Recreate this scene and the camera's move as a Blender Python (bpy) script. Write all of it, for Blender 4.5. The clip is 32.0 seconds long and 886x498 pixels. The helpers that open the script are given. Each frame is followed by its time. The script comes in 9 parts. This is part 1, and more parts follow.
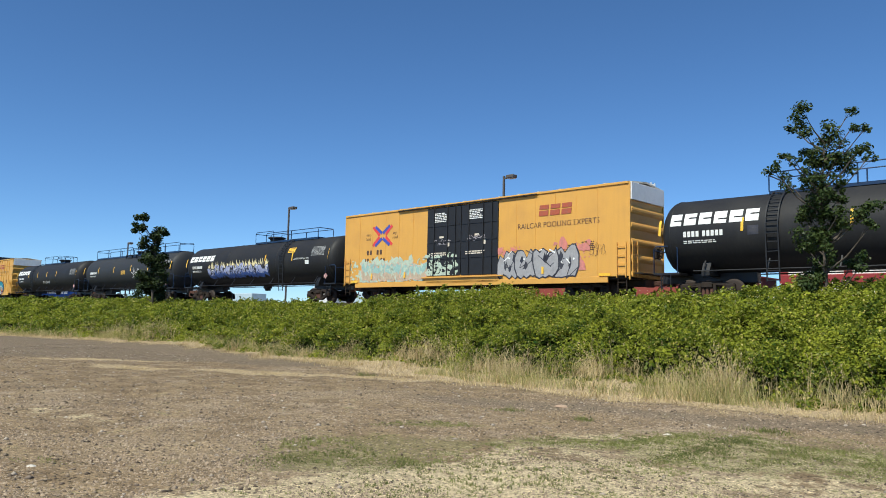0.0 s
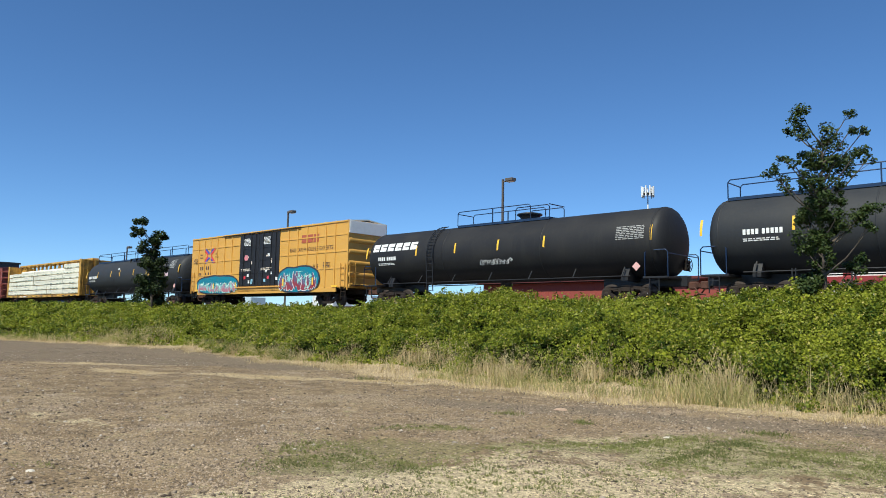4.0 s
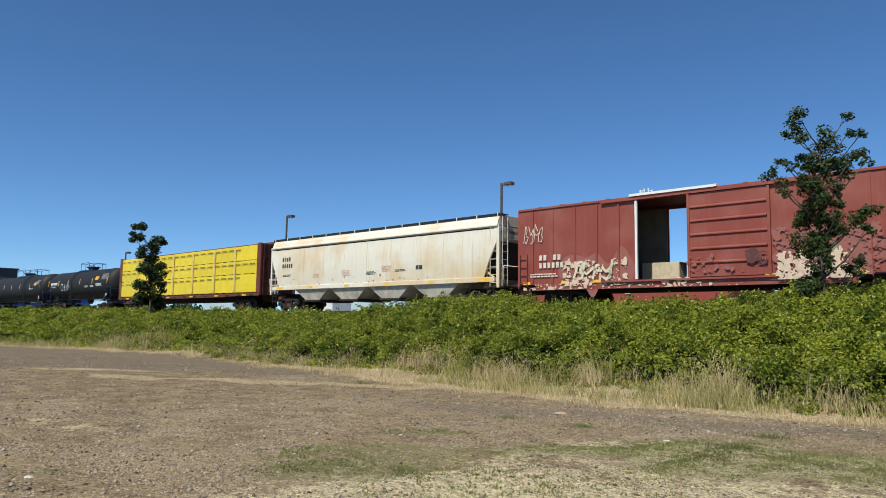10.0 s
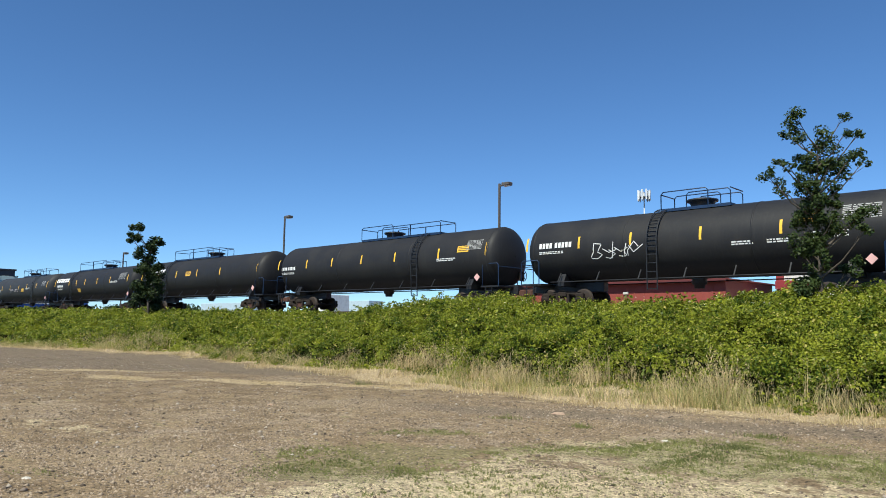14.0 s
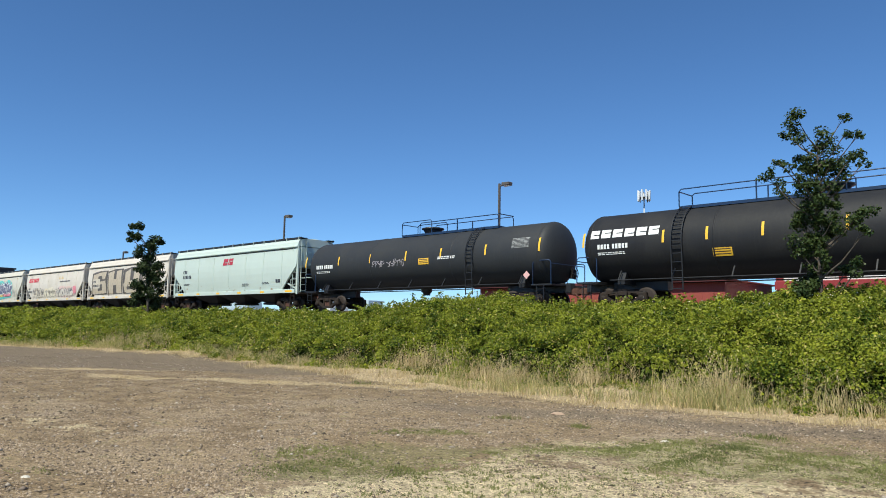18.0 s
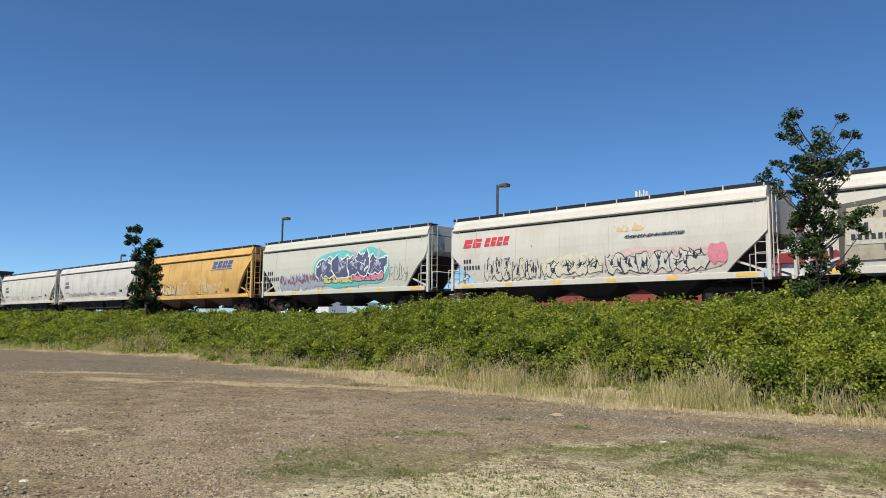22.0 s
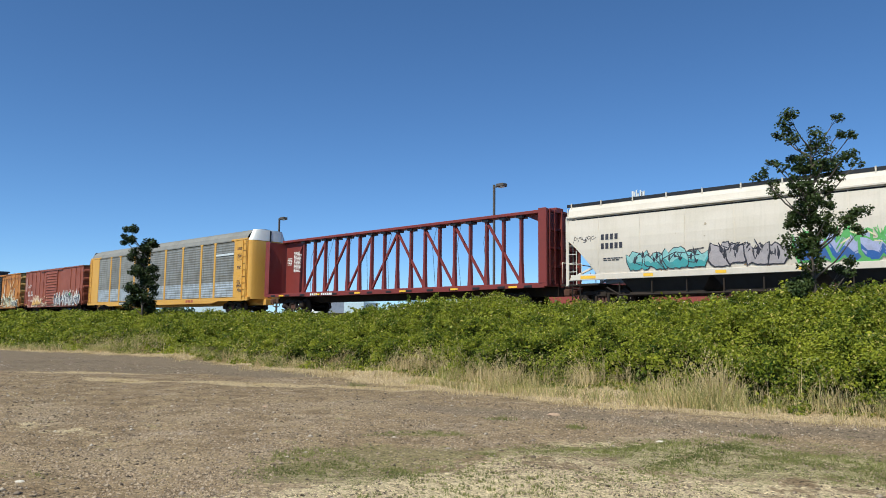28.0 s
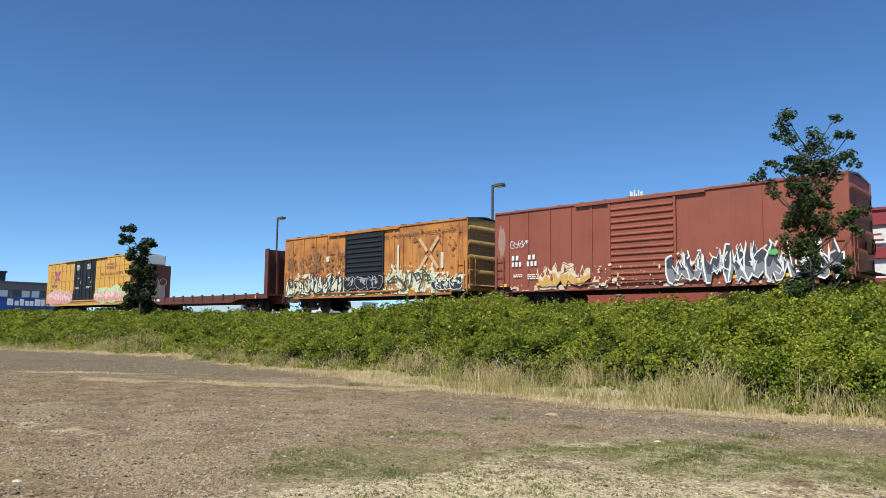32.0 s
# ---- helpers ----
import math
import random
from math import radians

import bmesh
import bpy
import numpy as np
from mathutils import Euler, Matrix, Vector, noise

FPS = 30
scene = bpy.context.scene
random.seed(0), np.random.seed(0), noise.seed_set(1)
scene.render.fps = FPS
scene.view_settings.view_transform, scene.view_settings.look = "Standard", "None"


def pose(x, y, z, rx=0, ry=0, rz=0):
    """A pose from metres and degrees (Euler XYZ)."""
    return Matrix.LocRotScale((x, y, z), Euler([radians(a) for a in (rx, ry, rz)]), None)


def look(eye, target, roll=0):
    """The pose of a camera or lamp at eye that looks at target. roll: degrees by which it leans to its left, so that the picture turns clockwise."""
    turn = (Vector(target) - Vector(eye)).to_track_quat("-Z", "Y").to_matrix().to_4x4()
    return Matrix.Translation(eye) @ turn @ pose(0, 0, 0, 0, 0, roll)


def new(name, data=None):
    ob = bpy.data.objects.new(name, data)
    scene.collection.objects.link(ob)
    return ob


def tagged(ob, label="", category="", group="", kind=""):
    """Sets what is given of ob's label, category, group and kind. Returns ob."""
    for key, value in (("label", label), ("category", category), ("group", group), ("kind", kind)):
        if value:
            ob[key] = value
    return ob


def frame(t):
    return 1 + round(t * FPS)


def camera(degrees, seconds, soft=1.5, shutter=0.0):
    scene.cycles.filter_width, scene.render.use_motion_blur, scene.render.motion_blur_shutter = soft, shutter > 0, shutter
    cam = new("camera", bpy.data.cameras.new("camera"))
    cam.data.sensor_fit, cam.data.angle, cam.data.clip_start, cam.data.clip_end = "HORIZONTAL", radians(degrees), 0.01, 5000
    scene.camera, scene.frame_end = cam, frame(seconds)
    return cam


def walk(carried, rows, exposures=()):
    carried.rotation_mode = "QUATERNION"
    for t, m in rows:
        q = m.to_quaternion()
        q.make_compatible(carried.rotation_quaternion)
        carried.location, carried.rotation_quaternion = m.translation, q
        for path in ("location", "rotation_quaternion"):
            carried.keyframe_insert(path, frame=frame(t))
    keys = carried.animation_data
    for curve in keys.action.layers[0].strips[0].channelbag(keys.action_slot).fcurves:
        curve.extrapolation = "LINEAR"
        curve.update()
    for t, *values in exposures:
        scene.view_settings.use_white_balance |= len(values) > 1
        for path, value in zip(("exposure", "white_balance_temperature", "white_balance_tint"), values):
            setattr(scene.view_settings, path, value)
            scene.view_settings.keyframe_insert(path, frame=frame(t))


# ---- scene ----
# The train runs along +X; Y points from the camera to the track; the camera stands at the origin.
cam = camera(62.19, 32.0, soft=0.9)
walk(cam, [
    (0, pose(0, 0, 1.6, 95.376, -1.172, 43.936)),
    (0.5, pose(0, 0, 1.6, 95.392, -1.162, 43.936)),
    (1, pose(0, 0, 1.6, 95.458, -1.121, 43.934)),
    (1.5, pose(0, 0, 1.6, 95.524, -1.089, 43.935)),
    (2, pose(0, 0, 1.6, 95.557, -1.116, 43.940)),
    (3, pose(0, 0, 1.6, 95.581, -1.091, 43.944)),
    (3.5, pose(0, 0, 1.6, 95.599, -1.045, 43.923)),
    (5.5, pose(0, 0, 1.6, 95.819, -1.056, 43.783)),
    (6, pose(0, 0, 1.6, 95.863, -1.006, 43.768)),
    (7, pose(0, 0, 1.6, 95.939, -0.894, 43.774)),
    (8, pose(0, 0, 1.6, 96.012, -0.852, 43.803)),
    (9, pose(0, 0, 1.6, 95.960, -0.890, 43.823)),
    (10, pose(0, 0, 1.6, 95.955, -0.797, 43.824)),
    (11, pose(0, 0, 1.6, 95.992, -0.658, 43.806)),
    (12, pose(0, 0, 1.6, 96.034, -0.654, 43.765)),
    (13, pose(0, 0, 1.6, 96.019, -0.691, 43.695)),
    (14, pose(0, 0, 1.6, 95.991, -0.743, 43.672)),
    (14.5, pose(0, 0, 1.6, 95.960, -0.766, 43.673)),
    (16.5, pose(0, 0, 1.6, 95.972, -0.824, 43.583)),
    (17, pose(0, 0, 1.6, 95.980, -0.836, 43.612)),
    (18, pose(0, 0, 1.6, 95.977, -0.887, 43.641)),
    (19, pose(0, 0, 1.6, 96.002, -0.739, 43.625)),
    (20, pose(0, 0, 1.6, 96.067, -0.601, 43.591)),
    (21, pose(0, 0, 1.6, 96.109, -0.640, 43.584)),
    (22, pose(0, 0, 1.6, 96.104, -0.610, 43.533)),
    (23, pose(0, 0, 1.6, 96.137, -0.518, 43.519)),
    (24, pose(0, 0, 1.6, 96.185, -0.384, 43.524)),
    (25, pose(0, 0, 1.6, 96.186, -0.275, 43.515)),
    (25.5, pose(0, 0, 1.6, 96.182, -0.287, 43.528)),
    (27.5, pose(0, 0, 1.6, 96.114, -0.507, 43.355)),
    (28, pose(0, 0, 1.6, 96.095, -0.571, 43.285)),
    (29, pose(0, 0, 1.6, 96.093, -0.589, 43.210)),
    (30, pose(0, 0, 1.6, 96.095, -0.586, 43.157)),
    (31, pose(0, 0, 1.6, 96.093, -0.590, 43.154)),
    (32, pose(0, 0, 1.6, 96.086, -0.624, 43.147)),
], exposures=[(t, e, 5060, 1) for t, e in ((0, 0.25), (1, 0.25), (3, 0.32), (6, 0.14), (9, 0.06), (11, 0.1), (12, 0.08), (13, 0.14), (14, 0.34), (17, 0.34), (18, 0.29), (20, 0.19), (22, 0.13), (24, 0.15), (25, 0.15), (28, 0.2), (29, 0.33), (30, 0.3), (31, 0.33), (32, 0.27))])

# ---- light ----
SUN_DIR = Vector((0.10, -0.59, 0.80)).normalized()
world = bpy.data.worlds.new("sky")
scene.world = world
world.use_nodes = True
wn = world.node_tree
sky = wn.nodes.new("ShaderNodeTexSky")
sky.sky_type = "NISHITA"
sky.sun_disc = False
sky.sun_elevation = math.asin(SUN_DIR.z)
sky.sun_rotation = math.atan2(SUN_DIR.x, SUN_DIR.y)
sky.altitude, sky.air_density, sky.dust_density, sky.ozone_density = 1200, 0.8, 0.15, 2.7
wn.nodes["Background"].inputs["Strength"].default_value = 0.092
wn.links.new(sky.outputs["Color"], wn.nodes["Background"].inputs["Color"])
sun_data = bpy.data.lights.new("sun", "SUN")
sun_data.energy, sun_data.angle, sun_data.color = 5.3, radians(0.53), (1.0, 0.80, 0.55)
sun = new("sun", sun_data)
sun.matrix_basis = look((0, 0, 60), Vector((0, 0, 60)) - SUN_DIR)
scene.view_settings.exposure = 0.0


# ---- materials ----
def mat(name, color, rough=0.6, metal=0.0, vary=0.25, scale=4.0, fine=60.0, bump=0.15, dirt=None, dirt_amount=0.35,
        streak=0.0, per_object=0.0, spec=0.5, bump_scale=None, trans=0.0):
    """A painted or raw surface: base colour, broad stains, fine grain, streaks that run down, relief."""
    m = bpy.data.materials.new(name)
    m.use_nodes = True
    nt = m.node_tree
    n, l = nt.nodes, nt.links
    bsdf = n["Principled BSDF"]
    geo = n.new("ShaderNodeTexCoord")
    src = geo.outputs["Object"]
    big = n.new("ShaderNodeTexNoise")
    big.inputs["Scale"].default_value, big.inputs["Detail"].default_value = scale, 6
    small = n.new("ShaderNodeTexNoise")
    small.inputs["Scale"].default_value, small.inputs["Detail"].default_value = fine, 4
    for t in (big, small):
        l.new(src, t.inputs["Vector"])
    dark = dirt or tuple(c * 0.45 for c in color)
    mix1 = n.new("ShaderNodeMix")
    mix1.data_type = "RGBA"
    mix1.inputs["A"].default_value = (*color, 1)
    mix1.inputs["B"].default_value = (*dark, 1)
    ramp = n.new("ShaderNodeMapRange")
    ramp.inputs["From Min"].default_value, ramp.inputs["From Max"].default_value = 0.45, 0.75
    ramp.inputs["To Max"].default_value = dirt_amount
    l.new(big.outputs["Fac"], ramp.inputs["Value"])
    l.new(ramp.outputs["Result"], mix1.inputs["Factor"])
    last = mix1.outputs["Result"]
    if streak:
        stretch = n.new("ShaderNodeMapping")
        stretch.inputs["Scale"].default_value = (9, 9, 0.5)
        l.new(src, stretch.inputs["Vector"])
        st = n.new("ShaderNodeTexNoise")
        st.inputs["Scale"].default_value, st.inputs["Detail"].default_value = 1.0, 5
        l.new(stretch.outputs["Vector"], st.inputs["Vector"])
        r2 = n.new("ShaderNodeMapRange")
        r2.inputs["From Min"].default_value, r2.inputs["From Max"].default_value = 0.5, 0.8
        r2.inputs["To Max"].default_value = streak
        l.new(st.outputs["Fac"], r2.inputs["Value"])
        mix2 = n.new("ShaderNodeMix")
        mix2.data_type = "RGBA"
        mix2.inputs["B"].default_value = (*dark, 1)
        l.new(last, mix2.inputs["A"])
        l.new(r2.outputs["Result"], mix2.inputs["Factor"])
        last = mix2.outputs["Result"]
    hsv = n.new("ShaderNodeHueSaturation")
    l.new(last, hsv.inputs["Color"])
    r3 = n.new("ShaderNodeMapRange")
    r3.inputs["To Min"].default_value, r3.inputs["To Max"].default_value = 1 - vary, 1 + vary
    l.new(small.outputs["Fac"], r3.inputs["Value"])
    val = r3.outputs["Result"]
    if per_object:
        info = n.new("ShaderNodeObjectInfo")
        r4 = n.new("ShaderNodeMapRange")
        r4.inputs["To Min"].default_value, r4.inputs["To Max"].default_value = 1 - per_object, 1 + per_object
        l.new(info.outputs["Random"], r4.inputs["Value"])
        mul = n.new("ShaderNodeMath")
        mul.operation = "MULTIPLY"
        l.new(val, mul.inputs[0])
        l.new(r4.outputs["Result"], mul.inputs[1])
        val = mul.outputs["Value"]
    l.new(val, hsv.inputs["Value"])
    l.new(hsv.outputs["Color"], bsdf.inputs["Base Color"])
    r5 = n.new("ShaderNodeMapRange")
    r5.inputs["To Min"].default_value, r5.inputs["To Max"].default_value = max(0.05, rough - 0.12), min(1, rough + 0.12)
    l.new(big.outputs["Fac"], r5.inputs["Value"])
    l.new(r5.outputs["Result"], bsdf.inputs["Roughness"])
    bsdf.inputs["Metallic"].default_value = metal
    bsdf.inputs["Specular IOR Level"].default_value = spec
    if bump:
        b = n.new("ShaderNodeBump")
        b.inputs["Strength"].default_value, b.inputs["Distance"].default_value = bump, 0.02
        l.new(small.outputs["Fac"], b.inputs["Height"])
        l.new(b.outputs["Normal"], bsdf.inputs["Normal"])
    return m


def leaf_mat(name, dark, light, rough=0.55, trans=0.25, tip=None, tip_share=0.06):
    """Foliage that varies from leaf to leaf and lets some light through."""
    m = bpy.data.materials.new(name)
    m.use_nodes = True
    n, l = m.node_tree.nodes, m.node_tree.links
    bsdf = n["Principled BSDF"]
    isl = n.new("ShaderNodeNewGeometry")
    pos = n.new("ShaderNodeTexNoise")
    pos.inputs["Scale"].default_value, pos.inputs["Detail"].default_value = 1.1, 4
    l.new(isl.outputs["Position"], pos.inputs["Vector"])
    add = n.new("ShaderNodeMath")
    add.operation = "MULTIPLY_ADD"
    add.inputs[1].default_value, add.inputs[2].default_value = 0.6, 0.0
    l.new(isl.outputs["Random Per Island"], add.inputs[0])
    sub = n.new("ShaderNodeMapRange")
    sub.inputs["From Min"].default_value, sub.inputs["From Max"].default_value = 0.3, 0.7
    sub.inputs["To Min"].default_value, sub.inputs["To Max"].default_value = -0.12, 0.5
    l.new(pos.outputs["Fac"], sub.inputs["Value"])
    l.new(sub.outputs["Result"], add.inputs[2])
    mix = n.new("ShaderNodeMix")
    mix.data_type = "RGBA"
    mix.inputs["A"].default_value, mix.inputs["B"].default_value = (*dark, 1), (*light, 1)
    l.new(add.outputs["Value"], mix.inputs["Factor"])
    tone = mix.outputs["Result"]
    if tip:
        pick = n.new("ShaderNodeMath")
        pick.operation = "GREATER_THAN"
        pick.inputs[1].default_value = 1 - tip_share
        l.new(isl.outputs["Random Per Island"], pick.inputs[0])
        mix3 = n.new("ShaderNodeMix")
        mix3.data_type = "RGBA"
        mix3.inputs["B"].default_value = (*tip, 1)
        l.new(tone, mix3.inputs["A"])
        l.new(pick.outputs[0], mix3.inputs["Factor"])
        tone = mix3.outputs["Result"]
    l.new(tone, bsdf.inputs["Base Color"])
    bsdf.inputs["Roughness"].default_value = rough
    bsdf.inputs["Specular IOR Level"].default_value = 0.15
    tr = n.new("ShaderNodeBsdfTranslucent")
    l.new(tone, tr.inputs["Color"])
    ms = n.new("ShaderNodeMixShader")
    ms.inputs["Fac"].default_value = trans
    l.new(bsdf.outputs["BSDF"], ms.inputs[1])
    l.new(tr.outputs["BSDF"], ms.inputs[2])
    l.new(ms.outputs["Shader"], n["Material Output"].inputs["Surface"])
    return m


M = {}


def paint(name, color, **kw):
    """One material per name."""
    if name not in M:
        M[name] = mat(name, color, **kw)
    return M[name]


# ---- mesh helpers ----
class Geo:
    """A growing list of corners and faces that becomes one mesh."""

    def __init__(self):
        self.v, self.f, self.smooth = [], [], []

    def add(self, verts, faces, smooth=False):
        k = len(self.v)
        self.v += [tuple(p) for p in verts]
        self.f += [tuple(i + k for i in f) for f in faces]
        self.smooth += [smooth] * len(faces)
        return self

    def box(self, x0, x1, y0, y1, z0, z1, bevel=0.0):
        if bevel <= 0:
            p = [(x, y, z) for x in (x0, x1) for y in (y0, y1) for z in (z0, z1)]
            return self.add(p, [(0, 1, 3, 2), (4, 6, 7, 5), (0, 4, 5, 1), (2, 3, 7, 6), (0, 2, 6, 4), (1, 5, 7, 3)])
        b = min(bevel, (x1 - x0) / 2.1, (z1 - z0) / 2.1, (y1 - y0) / 2.1)
        bm = bmesh.new()
        bmesh.ops.create_cube(bm, size=1)
        for q in bm.verts:
            q.co = Vector(((x0 + x1) / 2 + q.co.x * (x1 - x0), (y0 + y1) / 2 + q.co.y * (y1 - y0), (z0 + z1) / 2 + q.co.z * (z1 - z0)))
        bmesh.ops.bevel(bm, geom=list(bm.edges), offset=b, segments=1, affect="EDGES")
        bm.verts.index_update()
        self.add([q.co for q in bm.verts], [[q.index for q in f.verts] for f in bm.faces])
        bm.free()
        return self

    def bar(self, a, b, w, h=None, up=(0, 0, 1)):
        """A straight square bar from a to b."""
        a, b, h = Vector(a), Vector(b), h or w
        d = (b - a).normalized()
        side = d.cross(Vector(up))
        if side.length < 1e-3:
            side = d.cross(Vector((1, 0, 0)))
        side.normalize()
        top = side.cross(d)
        p = [q + side * s * w / 2 + top * t * h / 2 for q in (a, b) for s, t in ((-1, -1), (1, -1), (1, 1), (-1, 1))]
        return self.add(p, [(0, 3, 2, 1), (4, 5, 6, 7), (0, 1, 5, 4), (1, 2, 6, 5), (2, 3, 7, 6), (3, 0, 4, 7)])

    def tube(self, pts, r, n=6):
        """A pipe along a line of points."""
        pts = [Vector(p) for p in pts]
        rings = []
        for i, p in enumerate(pts):
            d = (pts[min(i + 1, len(pts) - 1)] - pts[max(i - 1, 0)]).normalized()
            u = d.cross(Vector((0, 0, 1)))
            if u.length < 1e-3:
                u = d.cross(Vector((0, 1, 0)))
            u.normalize()
            w = u.cross(d)
            rr = r[i] if isinstance(r, (list, tuple)) else r
            rings.append([p + (u * math.cos(2 * math.pi * k / n) + w * math.sin(2 * math.pi * k / n)) * rr for k in range(n)])
        v = [q for ring in rings for q in ring]
        f = [(i * n + k, i * n + (k + 1) % n, (i + 1) * n + (k + 1) % n, (i + 1) * n + k) for i in range(len(pts) - 1) for k in range(n)]
        self.add(v, f, True)
        return self.add(rings[0] + rings[-1], [tuple(range(n))[::-1], tuple(range(n, 2 * n))])

    def lathe(self, prof, axis="x", n=40, at=(0, 0, 0)):
        """A turned body: prof is a list of (along, radius)."""
        v, f = [], []
        for s, r in prof:
            for k in range(n):
                a = 2 * math.pi * k / n
                c, q = r * math.cos(a), r * math.sin(a)
                p = {"x": (s, c, q), "y": (c, s, q), "z": (c, q, s)}[axis]
                v.append((p[0] + at[0], p[1] + at[1], p[2] + at[2]))
        for i in range(len(prof) - 1):
            for k in range(n):
                f.append((i * n + k, i * n + (k + 1) % n, (i + 1) * n + (k + 1) % n, (i + 1) * n + k))
        return self.add(v, f, True)

    def extrude(self, poly, x0, x1, axis="x"):
        """A closed outline pushed along an axis; the outline gives the other two coordinates."""
        n = len(poly)
        if axis == "x":
            v = [(x, a, b) for x in (x0, x1) for a, b in poly]
        else:
            v = [(a, y, b) for y in (x0, x1) for a, b in poly]
        f = [(k, (k + 1) % n, n + (k + 1) % n, n + k) for k in range(n)]
        return self.add(v, f + [tuple(range(n))[::-1], tuple(range(n, 2 * n))])

    def mesh(self, name):
        me = bpy.data.meshes.new(name)
        me.from_pydata(self.v, [], self.f)
        me.polygons.foreach_set("use_smooth", self.smooth)
        bm = bmesh.new()
        bm.from_mesh(me)
        bmesh.ops.recalc_face_normals(bm, faces=bm.faces)
        bm.to_mesh(me)
        bm.free()
        return me


SMALL_MARKS = {"graffiti_shade", "graffiti_line", "reporting_mark", "stencil", "notice", "paint_patch", "rust_patch", "printed_mark", "lettering", "data_panel", "graffiti_highlight", "spray_spot", "spring_nest", "graffiti", "graffiti_fill", "graffiti_flame", "graffiti_base", "spray_tag", "brand_mark"}


def part(name, g, material, parent, label="", at=(0, 0, 0), rz=0.0):
    """Links a body (or a mesh that is shared) as one mesh object under its thing."""
    me = g if isinstance(g, bpy.types.Mesh) else g.mesh(name)
    if material and not me.materials:
        me.materials.append(material)
    ob = new(name, me)
    ob.parent = parent
    if any(at) or rz:
        ob.matrix_basis = pose(*at, 0, 0, rz)
    return tagged(ob, label, kind="stuff" if name in SMALL_MARKS else "")


def thing(name, label, category, at=(0, 0, 0), group="", kind=""):
    ob = new(name)
    ob.matrix_basis = pose(*at)
    return tagged(ob, label, category, group, kind)


def single(name, g, material, label, category, at=(0, 0, 0), group="", kind=""):
    """A thing of one mesh."""
    me = g if isinstance(g, bpy.types.Mesh) else g.mesh(name)
    me.materials.append(material)
    ob = new(name, me)
    ob.matrix_basis = pose(*at)
    return tagged(ob, label, category, group, kind)


def raw_mesh(name, verts, faces_flat, per):
    """A large mesh from arrays: all faces have the same number of corners."""
    me = bpy.data.meshes.new(name)
    nf = len(faces_flat) // per
    me.vertices.add(len(verts))
    me.vertices.foreach_set("co", np.asarray(verts, dtype=np.float32).ravel())
    me.loops.add(nf * per)
    me.loops.foreach_set("vertex_index", np.asarray(faces_flat, dtype=np.int32))
    me.polygons.add(nf)
    me.polygons.foreach_set("loop_start", np.arange(0, nf * per, per, dtype=np.int32))
    me.update(calc_edges=True)
    return me

# ---- the ground ----
RAIL_Z, TRACK_Y = 2.4, 28.78
TRACK_TURN = 0.432      # degrees by which the track turns away from the X axis


def track_pose(x):
    """A place on the track, turned along it."""
    return pose(x, TRACK_Y + math.tan(radians(TRACK_TURN)) * x, RAIL_Z, 0, 0, TRACK_TURN)


rng = np.random.default_rng(7)


